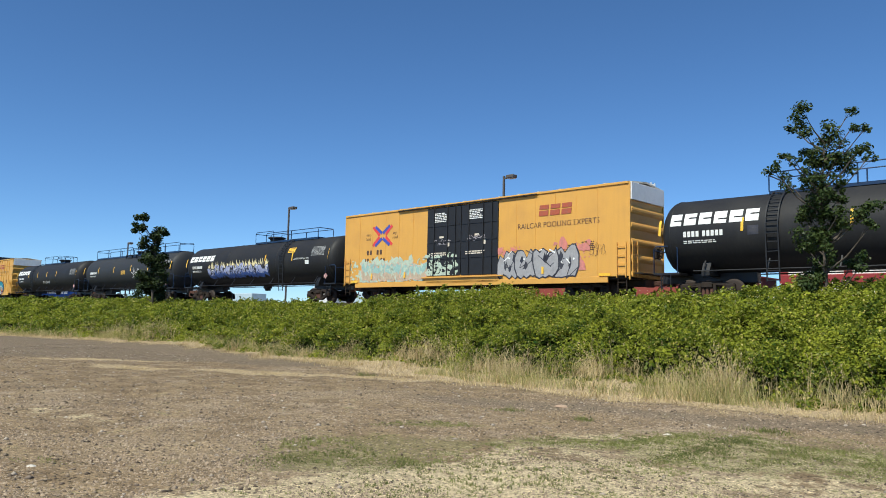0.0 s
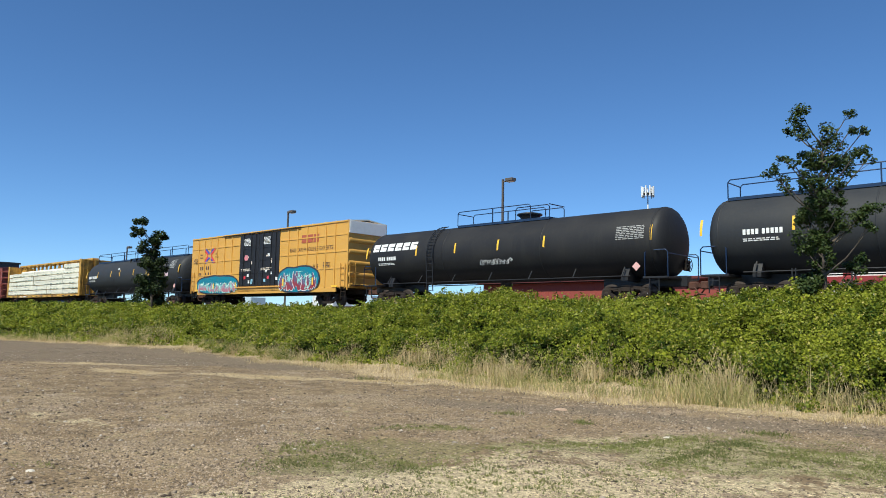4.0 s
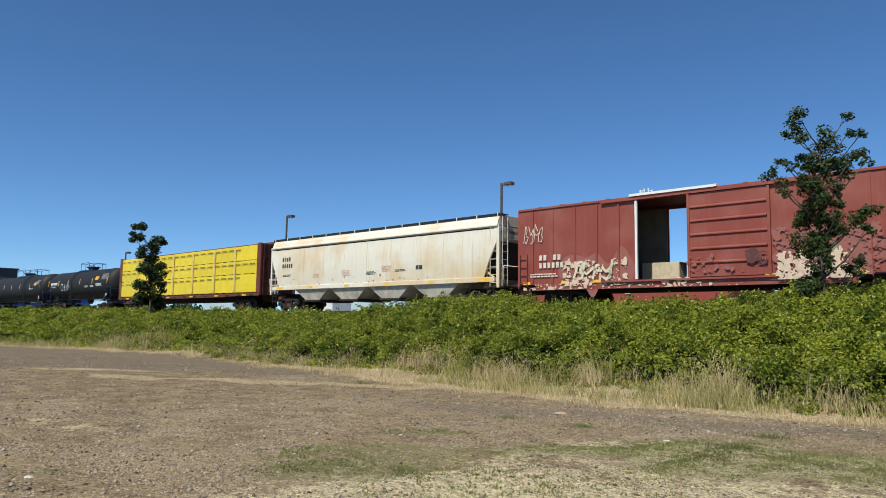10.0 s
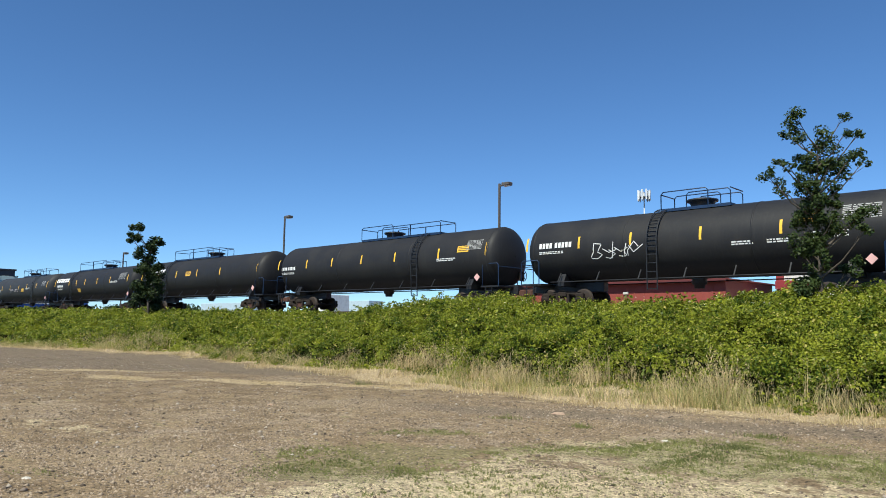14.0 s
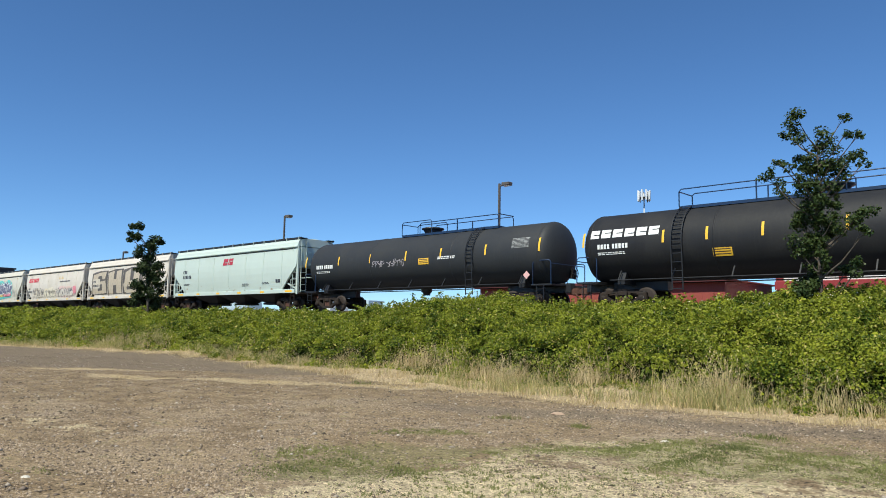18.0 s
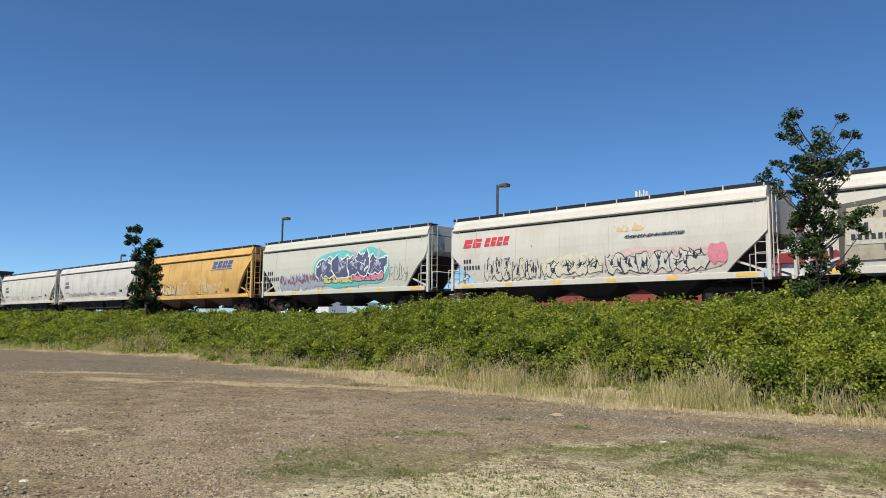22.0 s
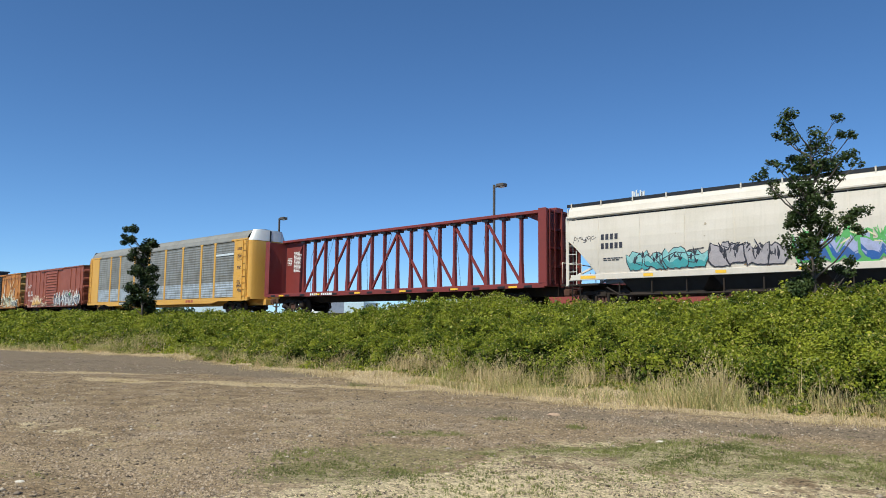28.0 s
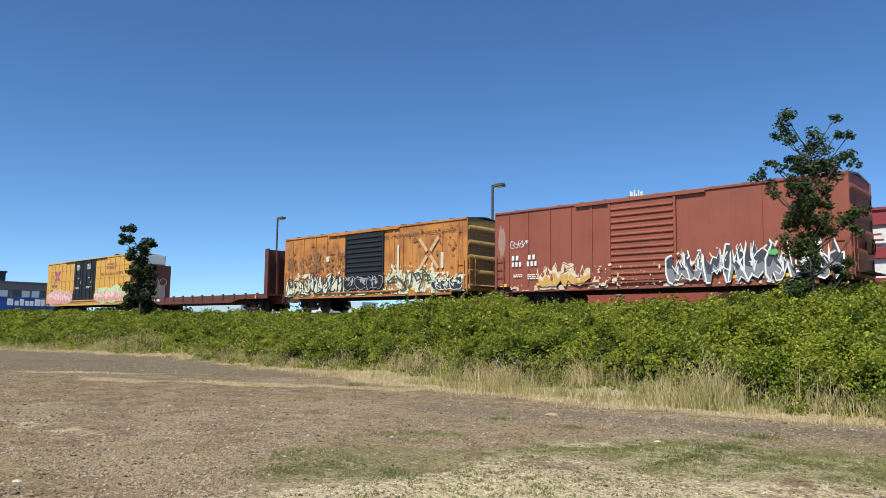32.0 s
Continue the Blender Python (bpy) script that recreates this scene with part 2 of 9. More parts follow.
def ground_material():
    m = bpy.data.materials.new("gravel_lot")
    m.use_nodes = True
    n, l = m.node_tree.nodes, m.node_tree.links
    bsdf = n["Principled BSDF"]
    geo = n.new("ShaderNodeNewGeometry")
    pos = geo.outputs["Position"]
    sep = n.new("ShaderNodeSeparateXYZ")
    l.new(pos, sep.inputs[0])

    def math_node(op, a, b=None, c=None):
        k = n.new("ShaderNodeMath")
        k.operation = op
        for i, v in enumerate((a, b, c)):
            if v is None:
                continue
            if isinstance(v, (int, float)):
                k.inputs[i].default_value = v
            else:
                l.new(v, k.inputs[i])
        return k.outputs[0]

    def noise_node(scale, detail=5, rough=0.55, vec=None):
        k = n.new("ShaderNodeTexNoise")
        k.inputs["Scale"].default_value, k.inputs["Detail"].default_value, k.inputs["Roughness"].default_value = scale, detail, rough
        l.new(vec or pos, k.inputs["Vector"])
        return k.outputs["Fac"]

    def step(v, lo, hi):
        k = n.new("ShaderNodeMapRange")
        k.interpolation_type = "SMOOTHSTEP"
        k.inputs["From Min"].default_value, k.inputs["From Max"].default_value = lo, hi
        l.new(v, k.inputs["Value"])
        return k.outputs["Result"]

    def blend(fac, a, b):
        k = n.new("ShaderNodeMix")
        k.data_type = "RGBA"
        for name, v in (("A", a), ("B", b)):
            if isinstance(v, tuple):
                k.inputs[name].default_value = (*v, 1)
            else:
                l.new(v, k.inputs[name])
        l.new(fac, k.inputs["Factor"])
        return k.outputs["Result"]

    y = sep.outputs[1]
    soil = n.new("ShaderNodeAttribute")
    soil.attribute_name = "soil"
    sepa = n.new("ShaderNodeSeparateColor")
    l.new(soil.outputs["Color"], sepa.inputs[0])
    broad = noise_node(0.35, 4)
    mid = noise_node(1.7, 6, 0.65)
    fine = noise_node(14, 6, 0.7)
    grit = noise_node(70, 3, 0.6)
    rough_edge = math_node("MULTIPLY_ADD", math_node("ADD", mid, math_node("MULTIPLY", noise_node(6.5, 5, 0.7), 0.7)), 1.3, -1.1)

    def ragged(channel, amount=1.0):
        return step(math_node("MULTIPLY_ADD", rough_edge, amount, sepa.outputs[channel]), 0.36, 0.64)

    # bare gravel: brown-grey with dusty and darker patches
    gravel = blend(step(mid, 0.35, 0.65), (0.175, 0.125, 0.070), (0.305, 0.228, 0.130))
    gravel = blend(step(broad, 0.48, 0.66), gravel, (0.29, 0.222, 0.135))
    gravel = blend(step(noise_node(4.5, 6, 0.7), 0.54, 0.72), gravel, (0.135, 0.100, 0.067))
    gravel = blend(math_node("MULTIPLY", step(noise_node(0.8, 5, 0.65), 0.55, 0.7), 0.7), gravel, (0.37, 0.295, 0.205))
    # packed way
    gravel = blend(math_node("MULTIPLY", ragged(2, 0.5), 0.85), gravel, blend(step(fine, 0.3, 0.7), (0.14, 0.109, 0.076), (0.22, 0.172, 0.116)))
    # pale sand with thin turf
    sand = blend(step(grit, 0.35, 0.65), (0.40, 0.325, 0.19), (0.62, 0.52, 0.33))
    sand = blend(math_node("MULTIPLY", step(noise_node(13, 4, 0.7), 0.54, 0.66), 0.7), sand, (0.20, 0.17, 0.085))
    base = blend(math_node("MULTIPLY", ragged(0, 1.6), 0.9), gravel, sand)
    base = blend(math_node("MULTIPLY", ragged(1, 2.4), 0.5), base, blend(step(fine, 0.35, 0.65), (0.095, 0.105, 0.03), (0.22, 0.20, 0.075)))
    # straw-coloured verge
    base = blend(math_node("MULTIPLY", step(math_node("MULTIPLY_ADD", rough_edge, 0.5, soil.outputs["Alpha"]), 0.3, 0.6), 0.9), base, blend(step(fine, 0.3, 0.7), (0.30, 0.225, 0.125), (0.54, 0.43, 0.255)))
    far = step(y, 24.5, 26.0)
    base = blend(far, base, (0.20, 0.18, 0.15))
    # stones of many tones
    vor = n.new("ShaderNodeTexVoronoi")
    vor.inputs["Scale"].default_value = 34
    l.new(pos, vor.inputs["Vector"])
    hsv = n.new("ShaderNodeHueSaturation")
    l.new(base, hsv.inputs["Color"])
    sepc = n.new("ShaderNodeSeparateColor")
    l.new(vor.outputs["Color"], sepc.inputs[0])
    vor2 = n.new("ShaderNodeTexVoronoi")
    vor2.inputs["Scale"].default_value = 85
    l.new(pos, vor2.inputs["Vector"])
    sepd = n.new("ShaderNodeSeparateColor")
    l.new(vor2.outputs["Color"], sepd.inputs[0])
    few = step(sepc.outputs[1], 0.72, 0.80)
    tone = math_node("ADD", math_node("MULTIPLY_ADD", math_node("SUBTRACT", sepc.outputs[0], 0.5), math_node("MULTIPLY_ADD", few, 1.0, 0.45), 0.62), math_node("ADD", math_node("MULTIPLY", sepd.outputs[0], 0.40), math_node("MULTIPLY", grit, 0.35)))
    l.new(tone, hsv.inputs["Value"])
    l.new(hsv.outputs["Color"], bsdf.inputs["Base Color"])
    bsdf.inputs["Roughness"].default_value = 0.95
    bsdf.inputs["Specular IOR Level"].default_value = 0.2
    h = math_node("ADD", math_node("MULTIPLY", vor2.outputs["Distance"], -0.35), math_node("ADD", math_node("MULTIPLY", grit, 0.4), math_node("MULTIPLY", math_node("MULTIPLY", vor.outputs["Distance"], few), -0.9)))
    b = n.new("ShaderNodeBump")
    b.inputs["Strength"].default_value, b.inputs["Distance"].default_value = 0.7, 0.03
    l.new(h, b.inputs["Height"])
    l.new(b.outputs["Normal"], bsdf.inputs["Normal"])
    return m


def ground_z(x, y):
    """Height of the ground: a flat lot, a bank up to the track, lower land behind it."""
    ys = [-2000, 14.5, 17.0, 22.0, 25.5, 26.6, 31.4, 34.0, 38.0, 4500]
    zs = [0, 0, 0.25, 1.1, 1.75, 1.95, 1.95, 1.2, 0.8, 0.8]
    z = np.interp(y, ys, zs)
    near = np.clip((40 - np.abs(x + 15)) / 20, 0, 1) * np.clip((20 - np.abs(y - 8)) / 8, 0, 1)
    return z + near * (0.03 * np.sin(x * 1.3 + 0.7 * y) * np.cos(y * 1.1 - 0.4 * x) + 0.015 * np.sin(3.1 * x + 1.0) * np.sin(2.7 * y))


def smooth_noise(x, y, s, seed):
    """Cheap rolling noise between -1 and 1."""
    g = np.random.default_rng(seed)
    t = 0
    for k in range(6):
        a, p, q = g.random() * 6.28, 0.6 + g.random() * 1.2, g.random() * 6.28
        t = t + np.sin((x * math.cos(a) + y * math.sin(a)) * s * p * (1 + 0.35 * k) + q) / (1 + 0.5 * k)
    return t / 2.6


def lot_edge(x):
    """Where the gravel ends and the dry verge begins."""
    return np.interp(x, [-70, -50, -42, -35, -32, -27, -23, -19, -16, -14, -11, -6, -3, 5],
                     [13.6, 14.1, 15.2, 15.8, 16.2, 15.5, 15.1, 14.9, 14.3, 13.8, 13.6, 13.8, 14.4, 14.6]) + 0.22 * smooth_noise(x, 0 * x, 1.1, 8) + 0.14 * smooth_noise(x, 0 * x, 4.5, 9)


def straw_strip(x, y):
    """A pale dry strip that leaves the verge and runs out into the lot."""
    m = np.exp(-((y - (13.5 + (x + 13.7) * 0.55)) / 0.75) ** 2) * (0.75 + 0.5 * smooth_noise(x, y, 1.2, 65)) * np.clip((x + 26) / 4, 0, 1) * np.clip((-12.8 - x) / 1, 0, 1)
    return m + 0.8 * np.exp(-((y - (11.3 + (x + 23.6) * 0.9)) / 0.6) ** 2) * np.clip((x + 28) / 2, 0, 1) * np.clip((-22 - x) / 2, 0, 1)


def turf_amount(x, y):
    """Thin turf on the sandy ground."""
    t = 0
    for cx, cy, rx, ry, k in ((-6.7, 5.5, 0.95, 0.75, 1.0), (-7.2, 6.4, 0.9, 0.6, 0.9), (-6.35, 4.9, 0.5, 0.35, 0.8), (-6.35, 7.3, 0.9, 0.4, 0.6), (-7.95, 7.8, 0.9, 0.35, 0.6), (-5.2, 8.75, 1.2, 0.5, 0.9),
                              (-4.1, 8.9, 1.0, 0.7, 1.0), (-3.4, 9.1, 1.1, 0.75, 1.1), (-3.0, 10.1, 1.3, 0.5, 0.8), (-2.3, 9.9, 1.2, 0.8, 0.9), (-4.3, 10.6, 1.3, 0.4, 0.5), (-8.5, 3.0, 0.5, 0.25, 0.5), (-1.0, 10.5, 1.6, 1.6, 0.7)):
        u, w = (x - cx) * 0.72 + (y - cy) * 0.69, (y - cy) * 0.72 - (x - cx) * 0.69
        t = t + k * np.exp(-(u / rx) ** 2 - (w / ry) ** 2)
    return np.clip(t, 0, 1)


def sand_amount(x, y):
    """Pale sand on the near ground."""
    x, y = x + 0.5 * smooth_noise(x, y, 1.1, 61) + 0.3 * smooth_noise(x, y, 3.3, 62), y + 0.6 * smooth_noise(x, y, 0.9, 63) + 0.3 * smooth_noise(x, y, 3.0, 64)
    s = 0.85 * np.clip((x + 7.3) / 1.5, 0, 1) * np.clip((7.6 + 0.35 * (x + 6) - y) / 1.8, 0, 1)
    s = np.maximum(s, 0.42 * np.exp(-((x + 12.2 - 2.2 * (y - 4.2)) / 1.6) ** 2 - ((y - 4.2) / 0.9) ** 2))
    return np.maximum(s, 0.55 * np.clip((x + 6.8) / 1.2, 0, 1) * np.clip((10.3 + 0.3 * (x + 6) - y) / 1.0, 0, 1))


def packed_amount(x, y):
    """The driven way that runs beside the verge."""
    left = np.clip((y - (10.9 + (x + 23) * 0.62)) / 1.2, 0, 1) * np.clip((lot_edge(x) - y) / 0.5, 0, 1) * np.clip((-14 - x) / 2, 0, 1)
    right = 0.75 * np.exp(-((y - (11.6 + (x + 7.7) * 0.30)) / 1.0) ** 2) * np.clip((x + 13) / 3, 0, 1)
    return np.maximum(left, right)


gx = np.concatenate([[-3500, -1500, -700, -400, -250, -180, -130], np.arange(-100, -30, 2.0), np.arange(-30, 6, 0.22), np.arange(6, 40, 3.0), [60, 120, 300, 900, 2500]])
gy = np.concatenate([[-2000, -600, -150, -40, -15, -5], np.arange(-1, 18, 0.22), np.arange(18, 40, 1.0), [45, 60, 90, 150, 300, 700, 1800, 4500]])
GX, GY = np.meshgrid(gx, gy, indexing="ij")
gv = np.stack([GX, GY, ground_z(GX, GY)], -1).reshape(-1, 3)
ii = np.arange(len(gx) - 1)[:, None] * len(gy) + np.arange(len(gy) - 1)[None, :]
gf = np.stack([ii, ii + len(gy), ii + len(gy) + 1, ii + 1], -1).reshape(-1)
ground_me = raw_mesh("ground", gv, gf, 4)
ground_me.polygons.foreach_set("use_smooth", [True] * len(ground_me.polygons))
soil = ground_me.color_attributes.new("soil", "FLOAT_COLOR", "POINT")
dry_mask = np.clip(np.maximum(np.clip((gv[:, 1] - lot_edge(gv[:, 0]) + 0.35) / 0.7, 0, 1), straw_strip(gv[:, 0], gv[:, 1])), 0, 1)
soil.data.foreach_set("color", np.stack([sand_amount(gv[:, 0], gv[:, 1]), turf_amount(gv[:, 0], gv[:, 1]), packed_amount(gv[:, 0], gv[:, 1]), dry_mask], -1).astype(np.float32).reshape(-1))
ground_me.materials.append(ground_material())
tagged(new("ground", ground_me), "brown gravel lot with sandy patches, thin turf and a dry verge", "ground", kind="structure")


# ---- pebbles ----
def pebbles(count, x0, x1, y0, y1, r0, r1, seed):
    g = np.random.default_rng(seed)
    base = np.array([(1, 0, 0), (-1, 0, 0), (0, 1, 0), (0, -1, 0), (0, 0, 0.6), (0, 0, -0.5)])
    tri = np.array([(0, 2, 4), (2, 1, 4), (1, 3, 4), (3, 0, 4), (2, 0, 5), (1, 2, 5), (3, 1, 5), (0, 3, 5)])
    y = y0 + (y1 - y0) * g.random(count) ** 1.2
    x = x0 + (x1 - x0) * g.random(count) - 0.7 * (y - y0)
    bare = g.random(count) > 0.75 * np.clip(sand_amount(x, y) + turf_amount(x, y) + straw_strip(x, y), 0, 1)
    x, y = x[bare], y[bare]
    count = len(x)
    r = r0 + (r1 - r0) * g.random(count) ** 5
    a = g.random(count) * 6.28
    v = base[None] * r[:, None, None] * (0.5 + 0.9 * g.random((count, 6, 1)))
    c, s = np.cos(a)[:, None], np.sin(a)[:, None]
    v = np.stack([v[..., 0] * c - v[..., 1] * s, v[..., 0] * s + v[..., 1] * c, v[..., 2]], -1)
    v += np.stack([x, y, ground_z(x, y) + r * 0.15], -1)[:, None]
    f = (tri[None] + 6 * np.arange(count)[:, None, None]).reshape(-1)
    return raw_mesh("pebbles", v.reshape(-1, 3), f, 3)


def island_mat(name, a, b, rough=0.9):
    m = bpy.data.materials.new(name)
    m.use_nodes = True
    n, l = m.node_tree.nodes, m.node_tree.links
    geo = n.new("ShaderNodeNewGeometry")
    mix = n.new("ShaderNodeMix")
    mix.data_type = "RGBA"
    mix.inputs["A"].default_value, mix.inputs["B"].default_value = (*a, 1), (*b, 1)
    l.new(geo.outputs["Random Per Island"], mix.inputs["Factor"])
    noi = n.new("ShaderNodeTexNoise")
    noi.inputs["Scale"].default_value = 40
    l.new(geo.outputs["Position"], noi.inputs["Vector"])
    hsv = n.new("ShaderNodeHueSaturation")
    l.new(mix.outputs["Result"], hsv.inputs["Color"])
    r = n.new("ShaderNodeMapRange")
    r.inputs["To Min"].default_value, r.inputs["To Max"].default_value = 0.75, 1.25
    l.new(noi.outputs["Fac"], r.inputs["Value"])
    l.new(r.outputs["Result"], hsv.inputs["Value"])
    l.new(hsv.outputs["Color"], n["Principled BSDF"].inputs["Base Color"])
    n["Principled BSDF"].inputs["Roughness"].default_value = rough
    return m


peb = pebbles(60000, -30, 10, 2.0, 13.6, 0.006, 0.034, 3)
peb.materials.append(island_mat("pebble_stone", (0.06, 0.043, 0.029), (0.40, 0.315, 0.215)))
peb2 = pebbles(4200, -30, 10, 2.0, 13.6, 0.016, 0.045, 4)
peb2.materials.append(island_mat("stone_mixed", (0.12, 0.085, 0.06), (0.52, 0.45, 0.36)))


def fine_gravel(count, seed):
    """Small sharp stones, thickest near the watcher: four-sided chips."""
    g = np.random.default_rng(seed)
    d, a = 6.6 + 9.5 * g.random(count) ** 1.5, np.radians(8 + 72 * g.random(count))
    x, y = -d * np.sin(a), d * np.cos(a)
    ok = (g.random(count) > 0.80 * np.clip(sand_amount(x, y) + turf_amount(x, y) + 1.2 * straw_strip(x, y), 0, 1)) & (y < lot_edge(x) - 0.1) & (smooth_noise(x, y, 1.7, 91) + 0.7 * smooth_noise(x, y, 5.0, 92) > -0.9 + 0.9 * g.random(count))
    x, y = x[ok], y[ok]
    k = len(x)
    r = 0.005 + 0.016 * g.random(k) ** 3
    t = g.random(k) * 6.28
    base = np.array([(1, 0, 0), (0, 0.8, 0), (-1, 0, 0), (0, -0.8, 0), (0.15, 0.1, 0.85)])
    v = base[None] * r[:, None, None] * (0.6 + 0.8 * g.random((k, 5, 1)))
    c, q = np.cos(t)[:, None], np.sin(t)[:, None]
    v = np.stack([v[..., 0] * c - v[..., 1] * q, v[..., 0] * q + v[..., 1] * c, v[..., 2]], -1)
    v += np.stack([x, y, ground_z(x, y) - 0.001], -1)[:, None]
    tri = np.array([(0, 1, 4), (1, 2, 4), (2, 3, 4), (3, 0, 4)])
    return raw_mesh("fine_gravel", v.reshape(-1, 3), (tri[None] + 5 * np.arange(k)[:, None, None]).reshape(-1), 3)


chips = fine_gravel(150000, 93)
chips.materials.append(island_mat("gravel_chip", (0.075, 0.053, 0.035), (0.42, 0.33, 0.225)))
tagged(new("fine_gravel", chips), "fine sharp grey-brown gravel covering the lot", "gravel", kind="stuff")
tagged(new("loose_stones", peb2), "larger loose stones scattered over the gravel lot", "stones", kind="stuff")
tagged(new("loose_pebbles", peb), "loose grey and tan pebbles strewn over the gravel lot", "pebbles", kind="stuff")


def stone(x, y, r, flat, material, label):
    """One larger rounded stone."""
    g, q = Geo(), random.Random(int(r * 1000))
    v, f = [], []
    for i in range(5):
        a = math.pi * i / 4
        for k in range(9):
            b, w = 2 * math.pi * k / 9, r * math.sin(a) * q.uniform(0.8, 1.15)
            v.append((w * math.cos(b) * 1.4, w * math.sin(b), r * flat * math.cos(a) + r * flat * 0.5))
    for i in range(4):
        for k in range(9):
            f.append((i * 9 + k, i * 9 + (k + 1) % 9, (i + 1) * 9 + (k + 1) % 9, (i + 1) * 9 + k))
    g.add(v, f)
    single("stone", g, material, label, "stone", (x, y, float(ground_z(np.array([x]), np.array([y]))[0]) - 0.01))


STONE_PALE = mat("pale_stone", (0.62, 0.57, 0.48), 0.9, vary=0.3, fine=30, bump=0.4)
STONE_RED = mat("reddish_stone", (0.42, 0.30, 0.20), 0.9, vary=0.3, fine=30, bump=0.4)
stone(-7.91, 11.4, 0.10, 0.42, STONE_RED, "flat reddish stone lying on the gravel")
stone(-5.11, 10.01, 0.05, 0.35, STONE_PALE, "pale flat stone on the sandy ground")
stone(-8.42, 2.66, 0.045, 0.4, STONE_PALE, "small pale stone lying on the gravel")
stone(-12.6, 8.3, 0.05, 0.7, STONE_RED, "small brown stone lying on the gravel")


# ---- grass ----
def blades(points, h0, h1, w, lean, seed):
    """Grass blades: one bent, tapering strip of two faces each."""
    g = np.random.default_rng(seed)
    k = len(points)
    p = np.asarray(points)
    h = (h0 + (h1 - h0) * g.random(k) ** 1.5) * np.clip(0.75 + 0.6 * smooth_noise(p[:, 0], p[:, 1], 1.3, 50) + 0.35 * smooth_noise(p[:, 0], p[:, 1], 4.0, 51), 0.2, 1.6)
    a = g.random(k) * 6.28
    side = np.stack([np.cos(a), np.sin(a), np.zeros(k)], -1) * (w * (0.6 + 0.8 * g.random(k)))[:, None]
    b = g.random(k) * 6.28
    bend = np.stack([np.cos(b), np.sin(b), np.zeros(k)], -1) * (h * lean * g.random(k))[:, None]
    up = np.array([0, 0, 1.0])[None] * h[:, None]
    v = np.stack([p - side, p + side, p + side * 0.7 + bend * 0.3 + up * 0.55, p - side * 0.7 + bend * 0.3 + up * 0.55,
                  p + side * 0.12 + bend + up, p - side * 0.12 + bend + up], 1)
    q = np.array([(0, 1, 2, 3), (3, 2, 4, 5)])
    f = (q[None] + 6 * np.arange(k)[:, None, None]).reshape(-1)
    return v.reshape(-1, 3), f


def front(x):
    """Where the brambles begin, along the track."""
    return lot_edge(x) + np.interp(x, [-60, -35, -31, -24, -20, -16, -12, -8.5, -6.2, -4, 2], [1.3, 0.9, 0.7, 0.7, 0.9, 1.6, 2.2, 2.2, 1.9, 1.5, 1.3]) + 0.45 * smooth_noise(x, 0 * x, 0.5, 4) + 0.4 * smooth_noise(x, 0 * x, 1.6, 5)


def along(count, x0, x1, seed):
    """Places along the track, denser at the near end."""
    g = np.random.default_rng(seed)
    return x1 - (x1 - x0) * g.random(count) ** 1.7


x = along(48000, -95, 8, 11)
t = rng.random(len(x)) ** 1.2
y = lot_edge(x) - 0.3 - 0.5 * rng.random(len(x)) ** 3 + (front(x) + 0.9 - lot_edge(x)) * t
keep = smooth_noise(x, y, 2.2, 66) + 0.6 * smooth_noise(x, y, 6.0, 67) > -0.55
x, y = x[keep], y[keep]
v1, f1 = blades(np.stack([x, y, ground_z(x, y) - 0.02], -1), 0.04, 0.18, 0.007, 1.0, 12)
# taller straw in clumps before the brambles
x = along(24000, -95, 8, 13)
t = rng.random(len(x))
y = np.maximum(front(x) - 1.4 + 2.3 * t, lot_edge(x) + 0.1 + 0.5 * t)
keep = smooth_noise(x, y, 1.3, 14) + 0.6 * smooth_noise(x, y, 4.0, 18) > 0.22
x, y = x[keep], y[keep]
v2, f2 = blades(np.stack([x, y, ground_z(x, y) - 0.02], -1), 0.12, 0.58, 0.0045, 0.9, 15)
# stands of tall dry stalks among the brambles
pts = []
for cx in (-52, -44, -36.5, -27, -24.5, -21.5, -18.2, -16.6, -14.8, -12.9, -10.8, -9.2, -7.3, -5.6, -4.0):
    k = int(rng.integers(60, 170))
    px, py = cx + rng.normal(0, 0.55, k), float(front(np.array([cx]))[0]) + rng.uniform(-0.3, 0.8) + rng.normal(0, 0.25, k)
    pts.append(np.stack([px, py, ground_z(px, py)], -1))
stand_rng = np.random.default_rng(71)
for cx, cy, k, wide in ((-41.5, 17.0, 650, 1.3), (-36.8, 16.9, 450, 0.9), (-20.6, 16.4, 260, 0.4), (-16.5, 16.4, 420, 0.6), (-13.3, 15.5, 330, 0.35), (-12.2, 15.4, 300, 0.25), (-10.2, 15.9, 220, 0.25), (-8.2, 15.9, 160, 0.3), (-6.7, 15.5, 260, 0.25)):
    px, py = cx + stand_rng.normal(0, wide, k), cy + stand_rng.normal(0, 0.3, k)
    pts.append(np.stack([px, py, ground_z(px, py) + 0.1], -1))
v4, f4 = blades(np.concatenate(pts), 0.3, 0.95, 0.005, 0.9, 19)
# feathery seed heads on the tall stalks
tips = v4.reshape(-1, 6, 3)[::2, 4]
seeds = np.repeat(tips, 7, 0) + rng.normal(0, 1, (7 * len(tips), 3)) * np.array([0.012, 0.012, 0.035]) - np.array([0, 0, 0.03])
v5, f5 = blades(seeds, 0.015, 0.045, 0.006, 1.0, 20)
# a straw strip that runs out into the lot
x, y = -28 + 16 * rng.random(60000), 7 + 8 * rng.random(60000)
keep = straw_strip(x, y) * (0.8 + 0.5 * smooth_noise(x, y, 1.5, 16)) > 0.35 + 0.5 * rng.random(len(x))
x, y = x[keep], y[keep]
v3, f3 = blades(np.stack([x, y, ground_z(x, y) - 0.01], -1), 0.02, 0.08, 0.007, 0.9, 17)


